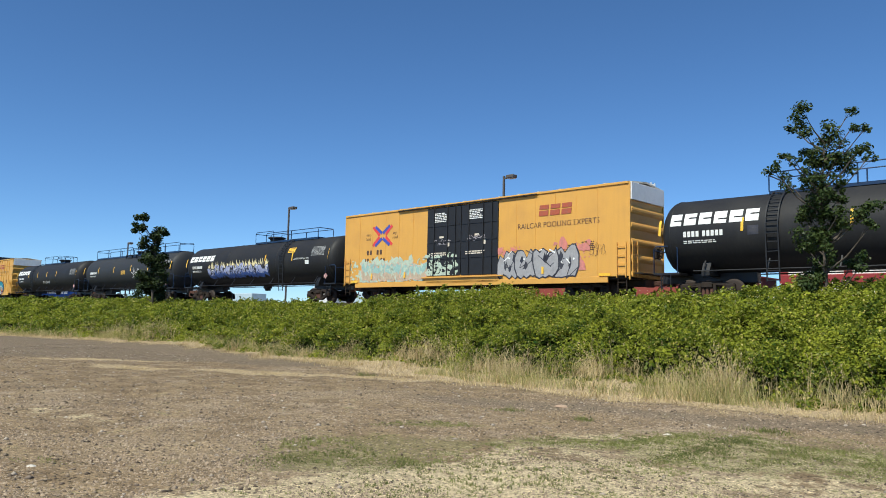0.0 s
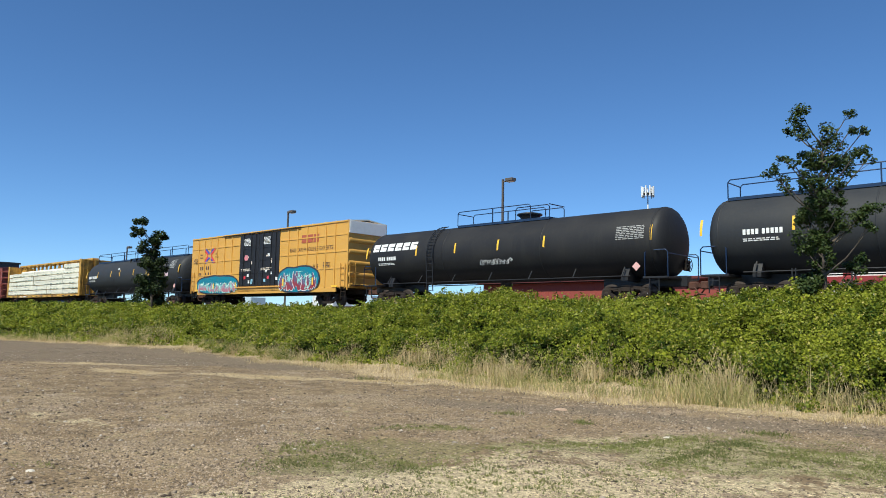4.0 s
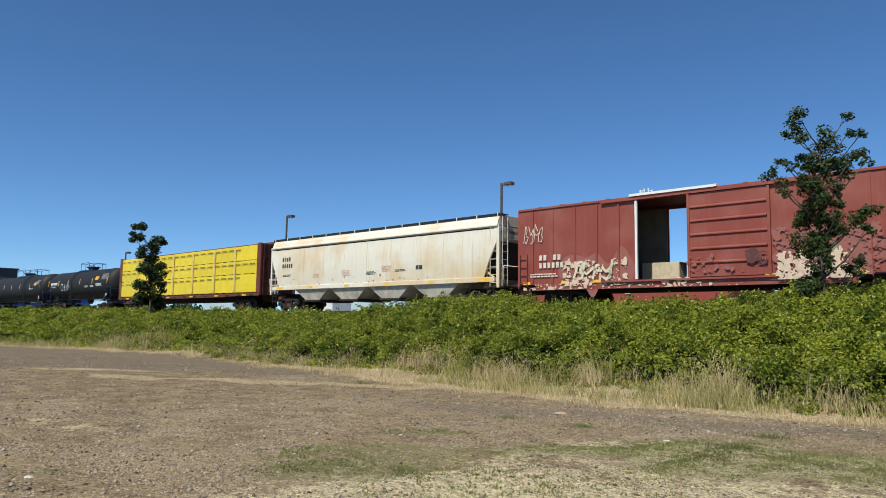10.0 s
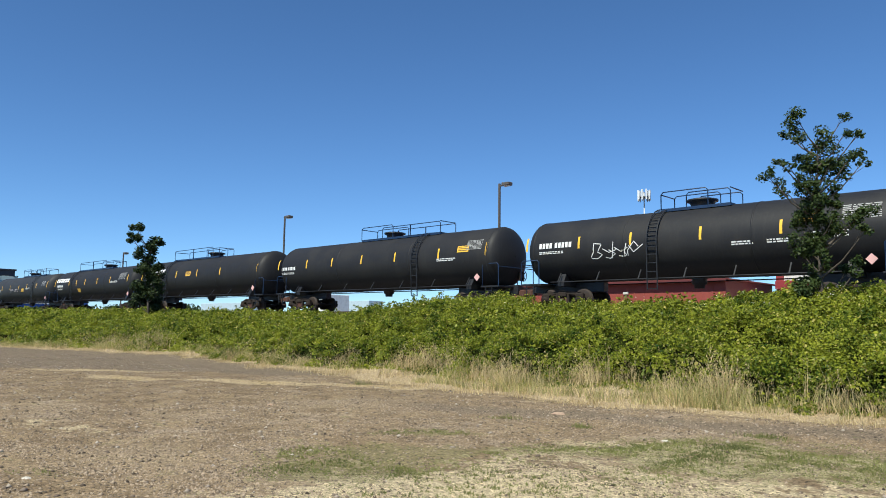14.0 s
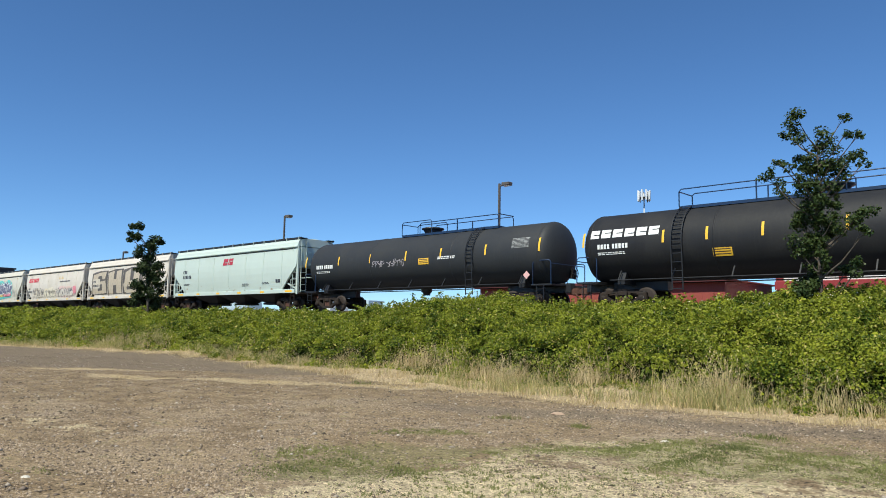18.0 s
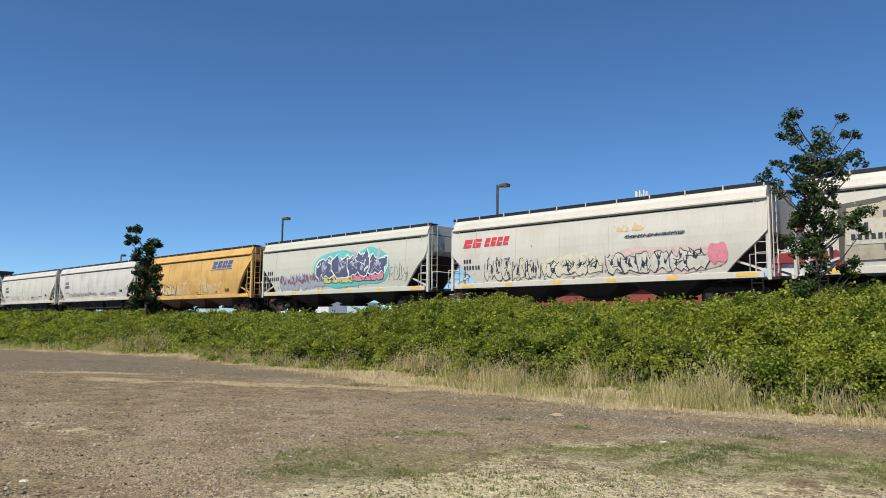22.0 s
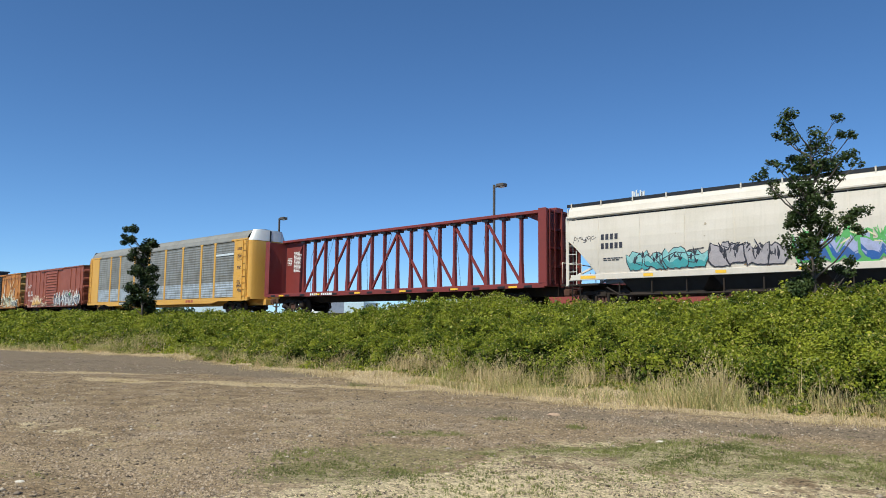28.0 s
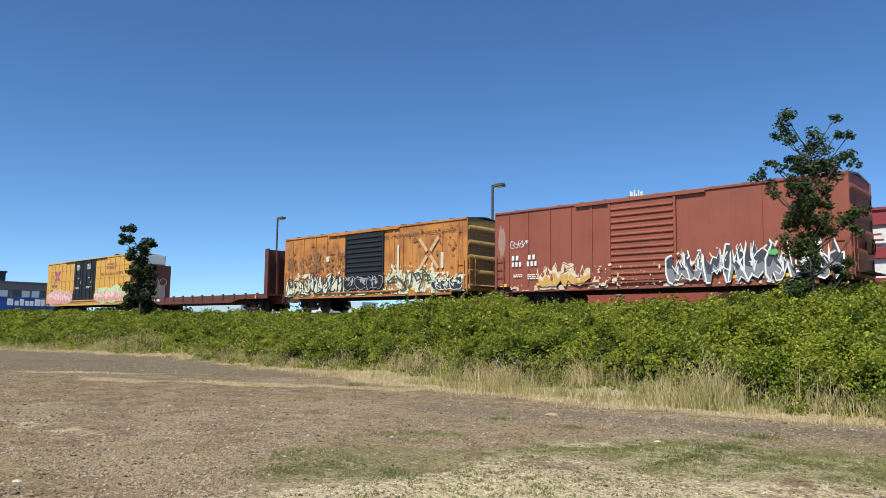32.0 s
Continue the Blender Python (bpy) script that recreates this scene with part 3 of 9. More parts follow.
def stack_meshes(name, parts, per):
    vs, fs, k = [], [], 0
    for v, f in parts:
        vs.append(v)
        fs.append(f + k)
        k += len(v)
    return raw_mesh(name, np.concatenate(vs), np.concatenate(fs), per)


dry = stack_meshes("dry_grass", [(v1, f1), (v2, f2), (v3, f3), (v4, f4), (v5, f5)], 4)
dry.materials.append(leaf_mat("straw", (0.26, 0.19, 0.075), (0.80, 0.65, 0.37), 0.8, 0.15))
tagged(new("dry_grass", dry), "straw-coloured dry grass along the verge of the lot", "grass", kind="stuff")

x = along(90000, -95, 8, 21)
t = rng.random(len(x))
y = np.maximum(front(x) - 1.7 + 2.6 * t, lot_edge(x) + 0.55 + 0.6 * t)
keep = smooth_noise(x, y, 0.55, 22) + 0.7 * smooth_noise(x, y, 2.1, 28) + 0.5 * smooth_noise(x, y, 5.5, 29) > -0.12
x, y = x[keep], y[keep]
w1, e1 = blades(np.stack([x, y, ground_z(x, y) - 0.02], -1), 0.06, 0.52, 0.0055, 1.1, 23)
# short turf on the sandy ground
x, y = -11 + 13 * rng.random(420000), 2 + 11.5 * rng.random(420000)
keep = turf_amount(x, y) * (0.6 + 0.9 * smooth_noise(x, y, 3.0, 25) + 1.2 * smooth_noise(x, y, 8.0, 26)) > 0.14 + 0.42 * rng.random(len(x))
x, y = x[keep], y[keep]
w2, e2 = blades(np.stack([x, y, ground_z(x, y) - 0.01], -1), 0.012, 0.045, 0.006, 1.2, 27)
# single tufts on the bare ground
def tuft_points(spots):
    out = [np.stack([tx + rng.normal(0, tr, k), ty + rng.normal(0, tr * 0.7, k)], -1) for tx, ty, tr, k in spots]
    out = np.concatenate(out)
    return np.stack([out[:, 0], out[:, 1], ground_z(out[:, 0], out[:, 1]) - 0.01], -1)


w3, e3 = blades(tuft_points([(-6.77, 10.37, 0.09, 260), (-22.5, 15.6, 0.16, 260), (-8.31, 10.28, 0.20, 240), (-4.27, 11.47, 0.18, 300), (-15.4, 13.0, 0.2, 160)]), 0.03, 0.12, 0.006, 1.0, 29)
spots = [(-9 + 8.5 * rng.random(), 3.5 + 7.5 * rng.random(), 0.015 + 0.03 * rng.random(), 10) for _ in range(7500)]
spots = [q for q in spots if sand_amount(np.array([q[0]]), np.array([q[1]]))[0] + turf_amount(np.array([q[0]]), np.array([q[1]]))[0] > 0.3]
w4, e4 = blades(tuft_points(spots), 0.012, 0.042, 0.006, 1.1, 30)
turf = stack_meshes("short_turf", [(w2, e2), (w3, e3), (w4, e4)], 4)
turf.materials.append(leaf_mat("turf_green", (0.085, 0.10, 0.03), (0.29, 0.30, 0.095), 0.7, 0.2))
tagged(new("short_turf", turf), "short patchy green turf and small tufts on sandy ground", "turf", kind="stuff")
green = stack_meshes("green_grass", [(w1, e1)], 4)
green.materials.append(leaf_mat("grass_green", (0.16, 0.165, 0.05), (0.62, 0.57, 0.23), 0.7, 0.3, (0.72, 0.58, 0.30), 0.25))
tagged(new("green_grass", green), "thin green grass growing before the brambles", "grass", kind="stuff")


# ---- brambles ----
def bramble_z(x, y):
    """Top of the bramble thicket on the bank."""
    f = front(x)
    s = np.clip((y - f) / (23.2 - f), 0, 1)
    top = np.interp(x, [-125, -80, -58, -45, -30, -25.5, -23.2, -20, -17.2, -15, -11.5, -9.6, -8.2, 10],
                    [2.50, 2.42, 2.36, 2.22, 2.14, 2.24, 2.74, 2.72, 2.54, 2.44, 2.44, 2.56, 2.68, 2.66])
    lump = 0.26 * smooth_noise(x, y, 0.7, 31) + 0.27 * smooth_noise(x, y, 1.9, 32) + 0.11 * smooth_noise(x, y, 4.2, 39)
    z = top * (0.22 + 0.78 * s ** 0.74) * np.clip(s * 9, 0, 1) ** 0.5 + lump * np.clip(s * 5, 0, 1) * (1.15 - 0.5 * s)
    return z * np.clip((26.3 - y) / 0.8, 0.0, 1) ** 0.5 + np.where(y > 25.5, 0.3, 0)


# sheet below the leaf tops that makes the gaps between leaves look shaded
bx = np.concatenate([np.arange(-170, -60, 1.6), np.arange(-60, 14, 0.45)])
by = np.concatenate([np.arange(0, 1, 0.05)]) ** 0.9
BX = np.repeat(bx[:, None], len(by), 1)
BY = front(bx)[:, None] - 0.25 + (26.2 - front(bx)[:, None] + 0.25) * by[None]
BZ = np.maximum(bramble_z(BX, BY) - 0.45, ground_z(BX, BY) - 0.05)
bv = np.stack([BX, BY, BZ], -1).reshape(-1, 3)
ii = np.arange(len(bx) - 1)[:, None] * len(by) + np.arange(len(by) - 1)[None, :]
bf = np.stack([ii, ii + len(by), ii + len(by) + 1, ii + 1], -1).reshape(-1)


def leaves(points, size, seed, normals=None, spread=0.9):
    """Leaf blades: four-cornered, folded a little along the rib."""
    g = np.random.default_rng(seed)
    k = len(points)
    nrm = g.standard_normal((k, 3)) * spread + (np.array([0, -0.35, 0.9])[None] if normals is None else normals)
    nrm /= np.linalg.norm(nrm, axis=1)[:, None]
    a = np.cross(nrm, g.standard_normal((k, 3)))
    a /= np.linalg.norm(a, axis=1)[:, None]
    b = np.cross(nrm, a)
    s = (size * (0.6 + 0.8 * g.random(k)))[:, None] if np.ndim(size) else size * (0.6 + 0.8 * g.random((k, 1)))
    p = np.asarray(points)
    v = np.stack([p - a * s * 0.5, p + b * s * 0.36 + nrm * s * 0.10, p + a * s * 0.6, p - b * s * 0.36 + nrm * s * 0.10], 1)
    f = np.arange(4 * k)
    return v.reshape(-1, 3), f


# leafy mounds: leaves on many small domes, with dark hollows between them
x = along(7600, -125, -1, 33)
fr = front(x)
y = fr - 0.15 + (25.7 - fr) * rng.random(len(x)) ** 0.85
rad = 0.17 + 0.30 * rng.random(len(x)) ** 1.5 + 0.25 * np.clip((-x - 30) / 40, 0, 1)
per = 112
d = rng.standard_normal((len(x), per, 3))
d[..., 2] = np.abs(d[..., 2]) * 0.9 + 0.05
d[..., 1] -= 0.25
d /= np.linalg.norm(d, axis=2)[..., None]
cz = np.maximum(bramble_z(x, y) - rad * (0.45 + 0.8 * rng.random(len(x))), ground_z(x, y) - 0.3 * rad)
pos = np.stack([x, y, cz], -1)[:, None] + d * (rad[:, None] * (0.72 + 0.36 * rng.random((len(x), per))))[..., None]
size = np.repeat(0.058 + 0.068 * np.clip((-x - 16) / 46, 0, 1.9), per)
x2 = along(76000, -125, 6, 40)
y2 = front(x2) - 0.3 + (26.0 - front(x2)) * rng.random(len(x2))
l0, m0 = leaves(np.stack([x2, y2, np.maximum(bramble_z(x2, y2) - 0.48 + 0.22 * rng.random(len(x2)), ground_z(x2, y2) + 0.02)], -1), 0.11, 43)
l1, m1 = leaves(pos.reshape(-1, 3), size, 36, (d * 0.75 + np.array([0, -0.2, 0.45])).reshape(-1, 3), 0.8)
# shoots that stand above the thicket
x = along(1300, -90, 8, 37)
y = front(x) + (25.4 - front(x)) * (0.25 + 0.75 * rng.random(len(x)))
pts = []
for sx, sy in zip(x, y):
    n_leaf, hh, dx, dy = 18, 0.08 + 0.30 * rng.random(), rng.normal(0, 0.22), rng.normal(0, 0.22)
    u = rng.random(n_leaf)
    b0 = bramble_z(np.array([sx]), np.array([sy]))[0]
    pts.append(np.stack([sx + dx * u + rng.normal(0, 0.05, n_leaf), sy + dy * u + rng.normal(0, 0.05, n_leaf), b0 + hh * u], -1))
l2, m2 = leaves(np.concatenate(pts), 0.10, 38)
bramble_leaves = stack_meshes("leaves", [(l0, m0), (l1, m1), (l2, m2)], 4)
bramble_leaves.materials.append(leaf_mat("bramble_leaf", (0.020, 0.055, 0.006), (0.362, 0.380, 0.026), 0.42, 0.28, (0.46, 0.40, 0.10), 0.04))
x = along(1500, -60, 8, 41)
y = front(x) + (25.2 - front(x)) * (0.5 + 0.5 * rng.random(len(x)))
l3, m3 = leaves(np.stack([x, y, bramble_z(x, y) + 0.08 + 0.08 * rng.random(len(x))], -1), 0.035, 42)
blossom = raw_mesh("blossoms", l3, m3, 4)
blossom.materials.append(island_mat("blossom_pale", (0.55, 0.42, 0.36), (0.80, 0.76, 0.70)))
thicket = thing("bramble_thicket", "dense green bramble thicket covering the bank before the track", "bushes", kind="stuff")
body = raw_mesh("thicket_shade", bv, bf, 4)
# near-black colour stands for the shade inside the thicket
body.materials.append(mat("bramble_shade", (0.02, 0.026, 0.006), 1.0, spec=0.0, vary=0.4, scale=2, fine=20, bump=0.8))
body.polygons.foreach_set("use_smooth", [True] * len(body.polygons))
for nm, me in (("thicket_shade", body), ("leaves", bramble_leaves), ("blossoms", blossom)):
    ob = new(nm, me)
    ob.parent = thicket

# ---- the track ----
def ballast_bed():
    g = Geo()
    g.extrude([(25.9 - TRACK_Y, -0.6), (27.1 - TRACK_Y, -0.2), (30.5 - TRACK_Y, -0.2), (31.9 - TRACK_Y, -0.6)], -1200, 500)
    ob = single("ballast", g, mat("ballast_stone", (0.17, 0.15, 0.14), 0.95, vary=0.5, scale=3, fine=18, bump=1.0, dirt=(0.08, 0.07, 0.06), dirt_amount=0.5), "grey-brown crushed stone bed under the track", "ballast", kind="structure")
    ob.matrix_basis = track_pose(0)


ballast_bed()
for s in (-1, 1):
    y = s * 0.7525
    g = Geo().extrude([(y - 0.07, -0.17), (y + 0.07, -0.17), (y + 0.02, -0.14), (y + 0.012, -0.04), (y + 0.036, -0.03), (y + 0.036, 0.0),
                       (y - 0.036, 0.0), (y - 0.036, -0.03), (y - 0.012, -0.04), (y - 0.02, -0.14)], -1200, 500)
    rail = single("rail", g, paint("rail_steel", (0.12, 0.075, 0.05), rough=0.55, metal=0.4, vary=0.3, bump=0.1), "brown steel rail with a worn running top", "rail", group="rails", kind="structure")
    rail.matrix_basis = track_pose(0)
track_ties = thing("track_ties", "dark creosoted wooden ties half buried in ballast", "ties", kind="structure")
track_ties.matrix_basis = track_pose(0)
tie = Geo().box(-0.115, 0.115, -1.3, 1.3, -0.18, 0.0, 0.015).mesh("tie")
tie.materials.append(mat("tie_wood", (0.07, 0.055, 0.045), 0.9, vary=0.4, scale=6, fine=30, bump=0.4, per_object=0.25))
for i in range(200):
    part("tie", tie, None, track_ties, "", (-100 + i * 0.55, 0, -0.165))


# ---- trees ----
def tree(name, label, x, y, z0, clumps, trunk_h, trunk_r, leaf, seed, per, mats, first=0.9, fill=0):
    """A tapered, slightly bent trunk; a limb to each clump (across, up, size) of small leaves."""
    r = np.random.default_rng(seed)
    ob = thing(name, label, "tree", (x, y, z0))
    bark = paint("bark_grey", (0.10, 0.082, 0.064), rough=0.9, vary=0.35, scale=6, fine=30, bump=0.6)
    across = Vector((y, -x, 0)).normalized()
    deep = Vector((x, y, 0)).normalized()
    lead = [Vector((0.06 * math.sin(k * 0.9) * k / 6, 0.06 * math.sin(k * 1.3), trunk_h * k / 9)) for k in range(10)]
    part("trunk", Geo().tube(lead, [trunk_r * (1 - 0.095 * k) for k in range(10)], 9), bark, ob)
    pos, nrm = [], []
    clumps = clumps + [(r.normal(0, 0.40), r.uniform(1.5, 5.3), r.uniform(0.14, 0.26)) for _ in range(fill)]
    for u, up, rad in clumps:
        rad *= 1.0 if up > 0.7 * trunk_h else 1.2
        tip = across * u + deep * r.normal(0, 0.28 + 0.2 * abs(u)) + Vector((0, 0, up))
        hgt = max(first, min(trunk_h * 0.94, up - 0.35 - 0.75 * abs(u)))
        k = min(8, int(hgt / trunk_h * 9))
        base = lead[k].lerp(lead[k + 1], hgt / trunk_h * 9 - k)
        mid = base.lerp(tip, 0.5) + Vector((0, 0, -0.05 - 0.08 * abs(u)))
        thick = trunk_r * (0.18 + 0.22 * min(1.5, (tip - base).length))
        limb = part("limb", Geo().tube([base, mid, tip], [thick, thick * 0.6, thick * 0.2], 6), bark, ob)
        for q in range(3):
            end = tip + Vector(r.normal(0, 1, 3)).normalized() * rad * 0.8
            part("twig", Geo().tube([mid.lerp(tip, 0.5 + 0.2 * q), end], [thick * 0.25, thick * 0.1], 4), bark, limb)
            subs = (tip.lerp(end, 0.85), rad * 0.70)
            m = int(per * 0.36 * (rad / 0.3) ** 1.6)
            d = r.standard_normal((m, 3))
            d /= np.linalg.norm(d, axis=1)[:, None]
            pos.append(np.array(subs[0])[None] + d * subs[1] * r.random((m, 1)) ** 0.5 * np.array([1, 1, 0.8]))
            nrm.append(d * 0.6 + np.array([0, -0.2, 0.7]))
    v, f = leaves(np.concatenate(pos), leaf, seed + 1, np.concatenate(nrm), 0.7)
    me = raw_mesh("crown", v, f, 4)
    me.materials.append(mats)
    cr = new("crown", me)
    cr.parent = ob
    return ob


OAK = leaf_mat("oak_leaf", (0.018, 0.034, 0.010), (0.075, 0.10, 0.026), 0.45, 0.18)
tree("young_oak", "young oak with an open dark green crown standing in the brambles", -6.65, 22.5, 1.2,
     [(-0.41, 6.4, 0.36), (-0.73, 6.32, 0.22), (-0.48, 5.99, 0.3), (0.74, 6.5, 0.18), (0.77, 6.02, 0.2), (1.07, 5.99, 0.17), (0.31, 5.9, 0.36), (0.6, 5.66, 0.37), (0.03, 5.6, 0.36),
      (-0.34, 5.55, 0.25), (0.94, 5.33, 0.26), (1.21, 5.22, 0.18), (0.33, 5.22, 0.37), (-0.19, 5.18, 0.28), (0.7, 4.98, 0.33), (-0.99, 5.41, 0.19), (-0.7, 5.05, 0.18), (-1.28, 4.86, 0.25),
      (-0.91, 4.61, 0.3), (-0.53, 4.73, 0.23), (-0.22, 4.47, 0.36), (0.21, 4.37, 0.36), (-0.09, 4.01, 0.33), (-0.36, 3.59, 0.31), (0.2, 3.6, 0.31), (0.65, 3.41, 0.28), (-0.46, 3.07, 0.28),
      (1.22, 3.92, 0.27), (0.96, 3.6, 0.18), (1.08, 3.05, 0.19), (0.5, 1.5, 0.22), (-0.6, 1.6, 0.2)],
     6.0, 0.07, 0.078, 71, 250, OAK, fill=42)
tree("columnar_tree", "dense narrow dark green tree at the edge of the brambles", -49.4, 22.5, 1.2,
     [(-1.0, 6.72, 0.46), (-1.29, 6.16, 0.38), (-0.68, 6.04, 0.46), (0.08, 6.07, 0.5), (0.42, 5.85, 0.38), (-0.82, 5.33, 0.54), (-0.03, 5.28, 0.58), (-0.21, 4.58, 0.63), (-0.7, 4.25, 0.54),
      (0.24, 4.12, 0.54), (-0.09, 3.57, 0.67), (-0.5, 3.09, 0.54), (0.53, 3.32, 0.46), (0.23, 2.73, 0.67), (0.88, 2.74, 0.33), (-0.32, 2.33, 0.58), (-0.66, 1.86, 0.42), (0.48, 2.03, 0.54), (0.0, 1.64, 0.58)],
     5.6, 0.11, 0.135, 75, 210, leaf_mat("dark_leaf", (0.012, 0.022, 0.008), (0.055, 0.075, 0.022), 0.5, 0.12))


# ---- lamp posts ----
def lamp_post(x, y, top, z0=0.8):
    ob = thing("lamp_post", "tall bronze lamp post with a shoebox head", "lamp post", (x, y, z0), "car park lamp posts")
    bronze = paint("bronze_paint", (0.10, 0.085, 0.07), rough=0.5, vary=0.15, bump=0.05)
    h = top - z0
    part("base", Geo().lathe([(0, 0.30), (0.7, 0.30), (0.75, 0.1)], "z", 14), paint("concrete_base", (0.4, 0.38, 0.35), rough=0.9), ob)
    part("pole", Geo().box(-0.065, 0.065, -0.065, 0.065, 0.7, h), bronze, ob)
    part("arm", Geo().box(0.05, 0.45, -0.04, 0.04, h - 0.22, h - 0.12), bronze, ob)
    head = part("head", Geo().box(0.35, 1.0, -0.25, 0.25, h - 0.23, h + 0.0, 0.03), bronze, ob)
    part("lens", Geo().box(0.42, 0.93, -0.19, 0.19, h - 0.26, h - 0.235), paint("lamp_lens", (0.55, 0.55, 0.5), rough=0.2), head)


lamp_post(-95.8, 40.0, 10.55)
lamp_post(-59.4, 40.0, 11.9)
lamp_post(-32.8, 40.0, 11.75)

# ---- antenna mast ----
mast = thing("antenna_mast", "pale monopole mast with a crown of white antenna panels", "mast", (-64.6, 120.0, 0.8))
mz = 25.2
part("pole", Geo().lathe([(0, 0.30), (mz, 0.10), (mz, 0)], "z", 14), paint("mast_grey", (0.5, 0.52, 0.53), rough=0.5), mast)
ring = part("platform", Geo().lathe([(mz - 0.8, 0.3), (mz - 0.8, 0.95), (mz - 0.65, 0.95), (mz - 0.65, 0.3)], "z", 18), paint("mast_dark", (0.10, 0.105, 0.11)), mast)
for i in range(9):
    a = 2 * math.pi * i / 9
    cx, cy = 1.05 * math.cos(a), 1.05 * math.sin(a)
    hh = 1.2 if i % 3 else 0.9
    part("antenna_panel", Geo().box(cx - 0.12, cx + 0.12, cy - 0.1, cy + 0.1, mz - 0.7 - hh * 0.5, mz - 0.2 + hh * 0.7, 0.03), paint("antenna_white", (0.74, 0.75, 0.75), rough=0.4), mast)
    part("antenna_pipe", Geo().tube([(cx * 0.93, cy * 0.93, mz - 1.5), (cx * 0.93, cy * 0.93, mz + 0.5)], 0.07, 6), paint("mast_dark", (0.10, 0.105, 0.11)), mast)

# ---- low red shed beyond the track ----
RED_SHED = paint("shed_red", (0.27, 0.062, 0.046), rough=0.6, vary=0.12, scale=0.5, fine=10, bump=0.05, dirt=(0.20, 0.05, 0.038), dirt_amount=0.5)
shed = thing("red_shed", "long low red metal shed beyond the track", "shed", (-24.0, 40.0, 0.8), kind="structure")
part("wall", Geo().box(-10.5, 7.3, 0, 7, 0, 3.55), RED_SHED, shed)
for i in range(30):
    part("wall_rib", Geo().box(-10.3 + i * 0.6, -10.2 + i * 0.6, -0.012, 0, 0.05, 3.5), RED_SHED, shed)
part("roof", Geo().extrude([(-0.3, 3.55), (7.3, 3.55), (7.3, 3.63), (-0.3, 3.63)], -10.7, 7.5), RED_SHED, shed)
part("vent", Geo().box(1.0, 1.35, -0.10, 0, 2.85, 3.0, 0.01), paint("vent_pale", (0.6, 0.57, 0.52)), shed, "small pale vent box")
part("gutter", Geo().box(-10.7, 7.5, -0.42, -0.28, 3.47, 3.60), paint("gutter_dark", (0.12, 0.03, 0.03)), shed)

# ---- shop with white panels and red bands ----
shop = thing("roadside_shop", "shop front with white panels between dark red bands", "shop", (-10.0, 45.0, 0.8), kind="structure")
red_band = paint("shop_red", (0.26, 0.035, 0.035), rough=0.5, vary=0.1, bump=0.04)
white_panel = paint("shop_white", (0.72, 0.70, 0.66), rough=0.6, vary=0.06, bump=0.04)
part("wall", Geo().box(-5.6, 22, 0, 12, 0, 7.3), white_panel, shop)
for z0, z1, d in ((6.55, 7.35, 0.35), (4.75, 5.35, 0.22), (3.2, 3.7, 0.22), (0, 0.5, 0.1)):
    part("band", Geo().box(-5.75, 22.2, -d, 0, z0, z1, 0.02), red_band, shop)
for i in range(9):
    part("pilaster", Geo().box(-5.7 + i * 3.4, -5.3 + i * 3.4, -0.16, 0, 0.4, 6.6), red_band, shop)
part("roof", Geo().box(-5.9, 22.3, -0.45, 12.2, 7.35, 7.5), red_band, shop)
part("sign", Geo().box(-0.9, 0.6, -0.24, -0.17, 5.55, 6.35, 0.01), white_panel, shop)
part("sign_bars", Geo().box(-0.75, 0.45, -0.25, -0.242, 5.7, 5.8).box(-0.6, 0.35, -0.25, -0.242, 6.0, 6.1), red_band, shop)
low_wall = thing("white_fence", "white slatted fence below the shop", "fence", (-7.0, 36.5, 0.9), kind="structure")
for k in range(4):
    part("slat", Geo().box(-5.0, 16, 0, 0.05, 0.5 + 0.42 * k, 0.80 + 0.42 * k), white_panel, low_wall)
for k in range(8):
    part("post", Geo().box(-4.9 + 2.6 * k, -4.78 + 2.6 * k, 0.05, 0.15, -0.2, 2.2), white_panel, low_wall)


# ---- far things seen under and between the cars ----
def trailer(x, y, length, label, color, z0=0.8):
    ob = thing("box_trailer", label, "trailer", (x, y, z0), "parked trailers")
    m_ = paint("trailer_" + color[0], color[1], rough=0.45, vary=0.05, bump=0.03)
    body = part("body", Geo().box(-length / 2, length / 2, -1.25, 1.25, 1.1, 3.9, 0.04), m_, ob)
    for i in range(int(length / 1.2)):
        part("panel_rib", Geo().box(-length / 2 + 0.6 + 1.2 * i, -length / 2 + 0.64 + 1.2 * i, -1.27, -1.25, 1.15, 3.85), m_, body)
    part("chassis", Geo().box(-length / 2 + 0.3, length / 2 - 0.3, -0.5, 0.5, 0.85, 1.1), BLACK_FAR, ob)
    for s in (-1, 1):
        for k in (0, 1.2):
            part("wheel", Geo().lathe([(-0.15, 0.1), (-0.15, 0.5), (0.15, 0.5), (0.15, 0.1)], "y", 16, (-length / 2 + 1.2 + k, s * 1.0, 0.5)), BLACK_FAR, ob)
    part("landing_gear", Geo().box(length / 2 - 2.6, length / 2 - 2.45, -0.8, -0.65, 0, 0.9), BLACK_FAR, ob)


BLACK_FAR = paint("tyre_black", (0.025, 0.025, 0.025), rough=0.8)
trailer(-62.5, 48, 3.6, "white box trailer parked beyond the track", ("white", (0.74, 0.75, 0.76)))
trailer(-77, 62, 12, "pale blue box trailer parked beyond the track", ("pale_blue", (0.50, 0.60, 0.66)))
trailer(-103, 60, 14, "pale blue box trailer parked beyond the track", ("pale_blue", (0.50, 0.60, 0.66)))


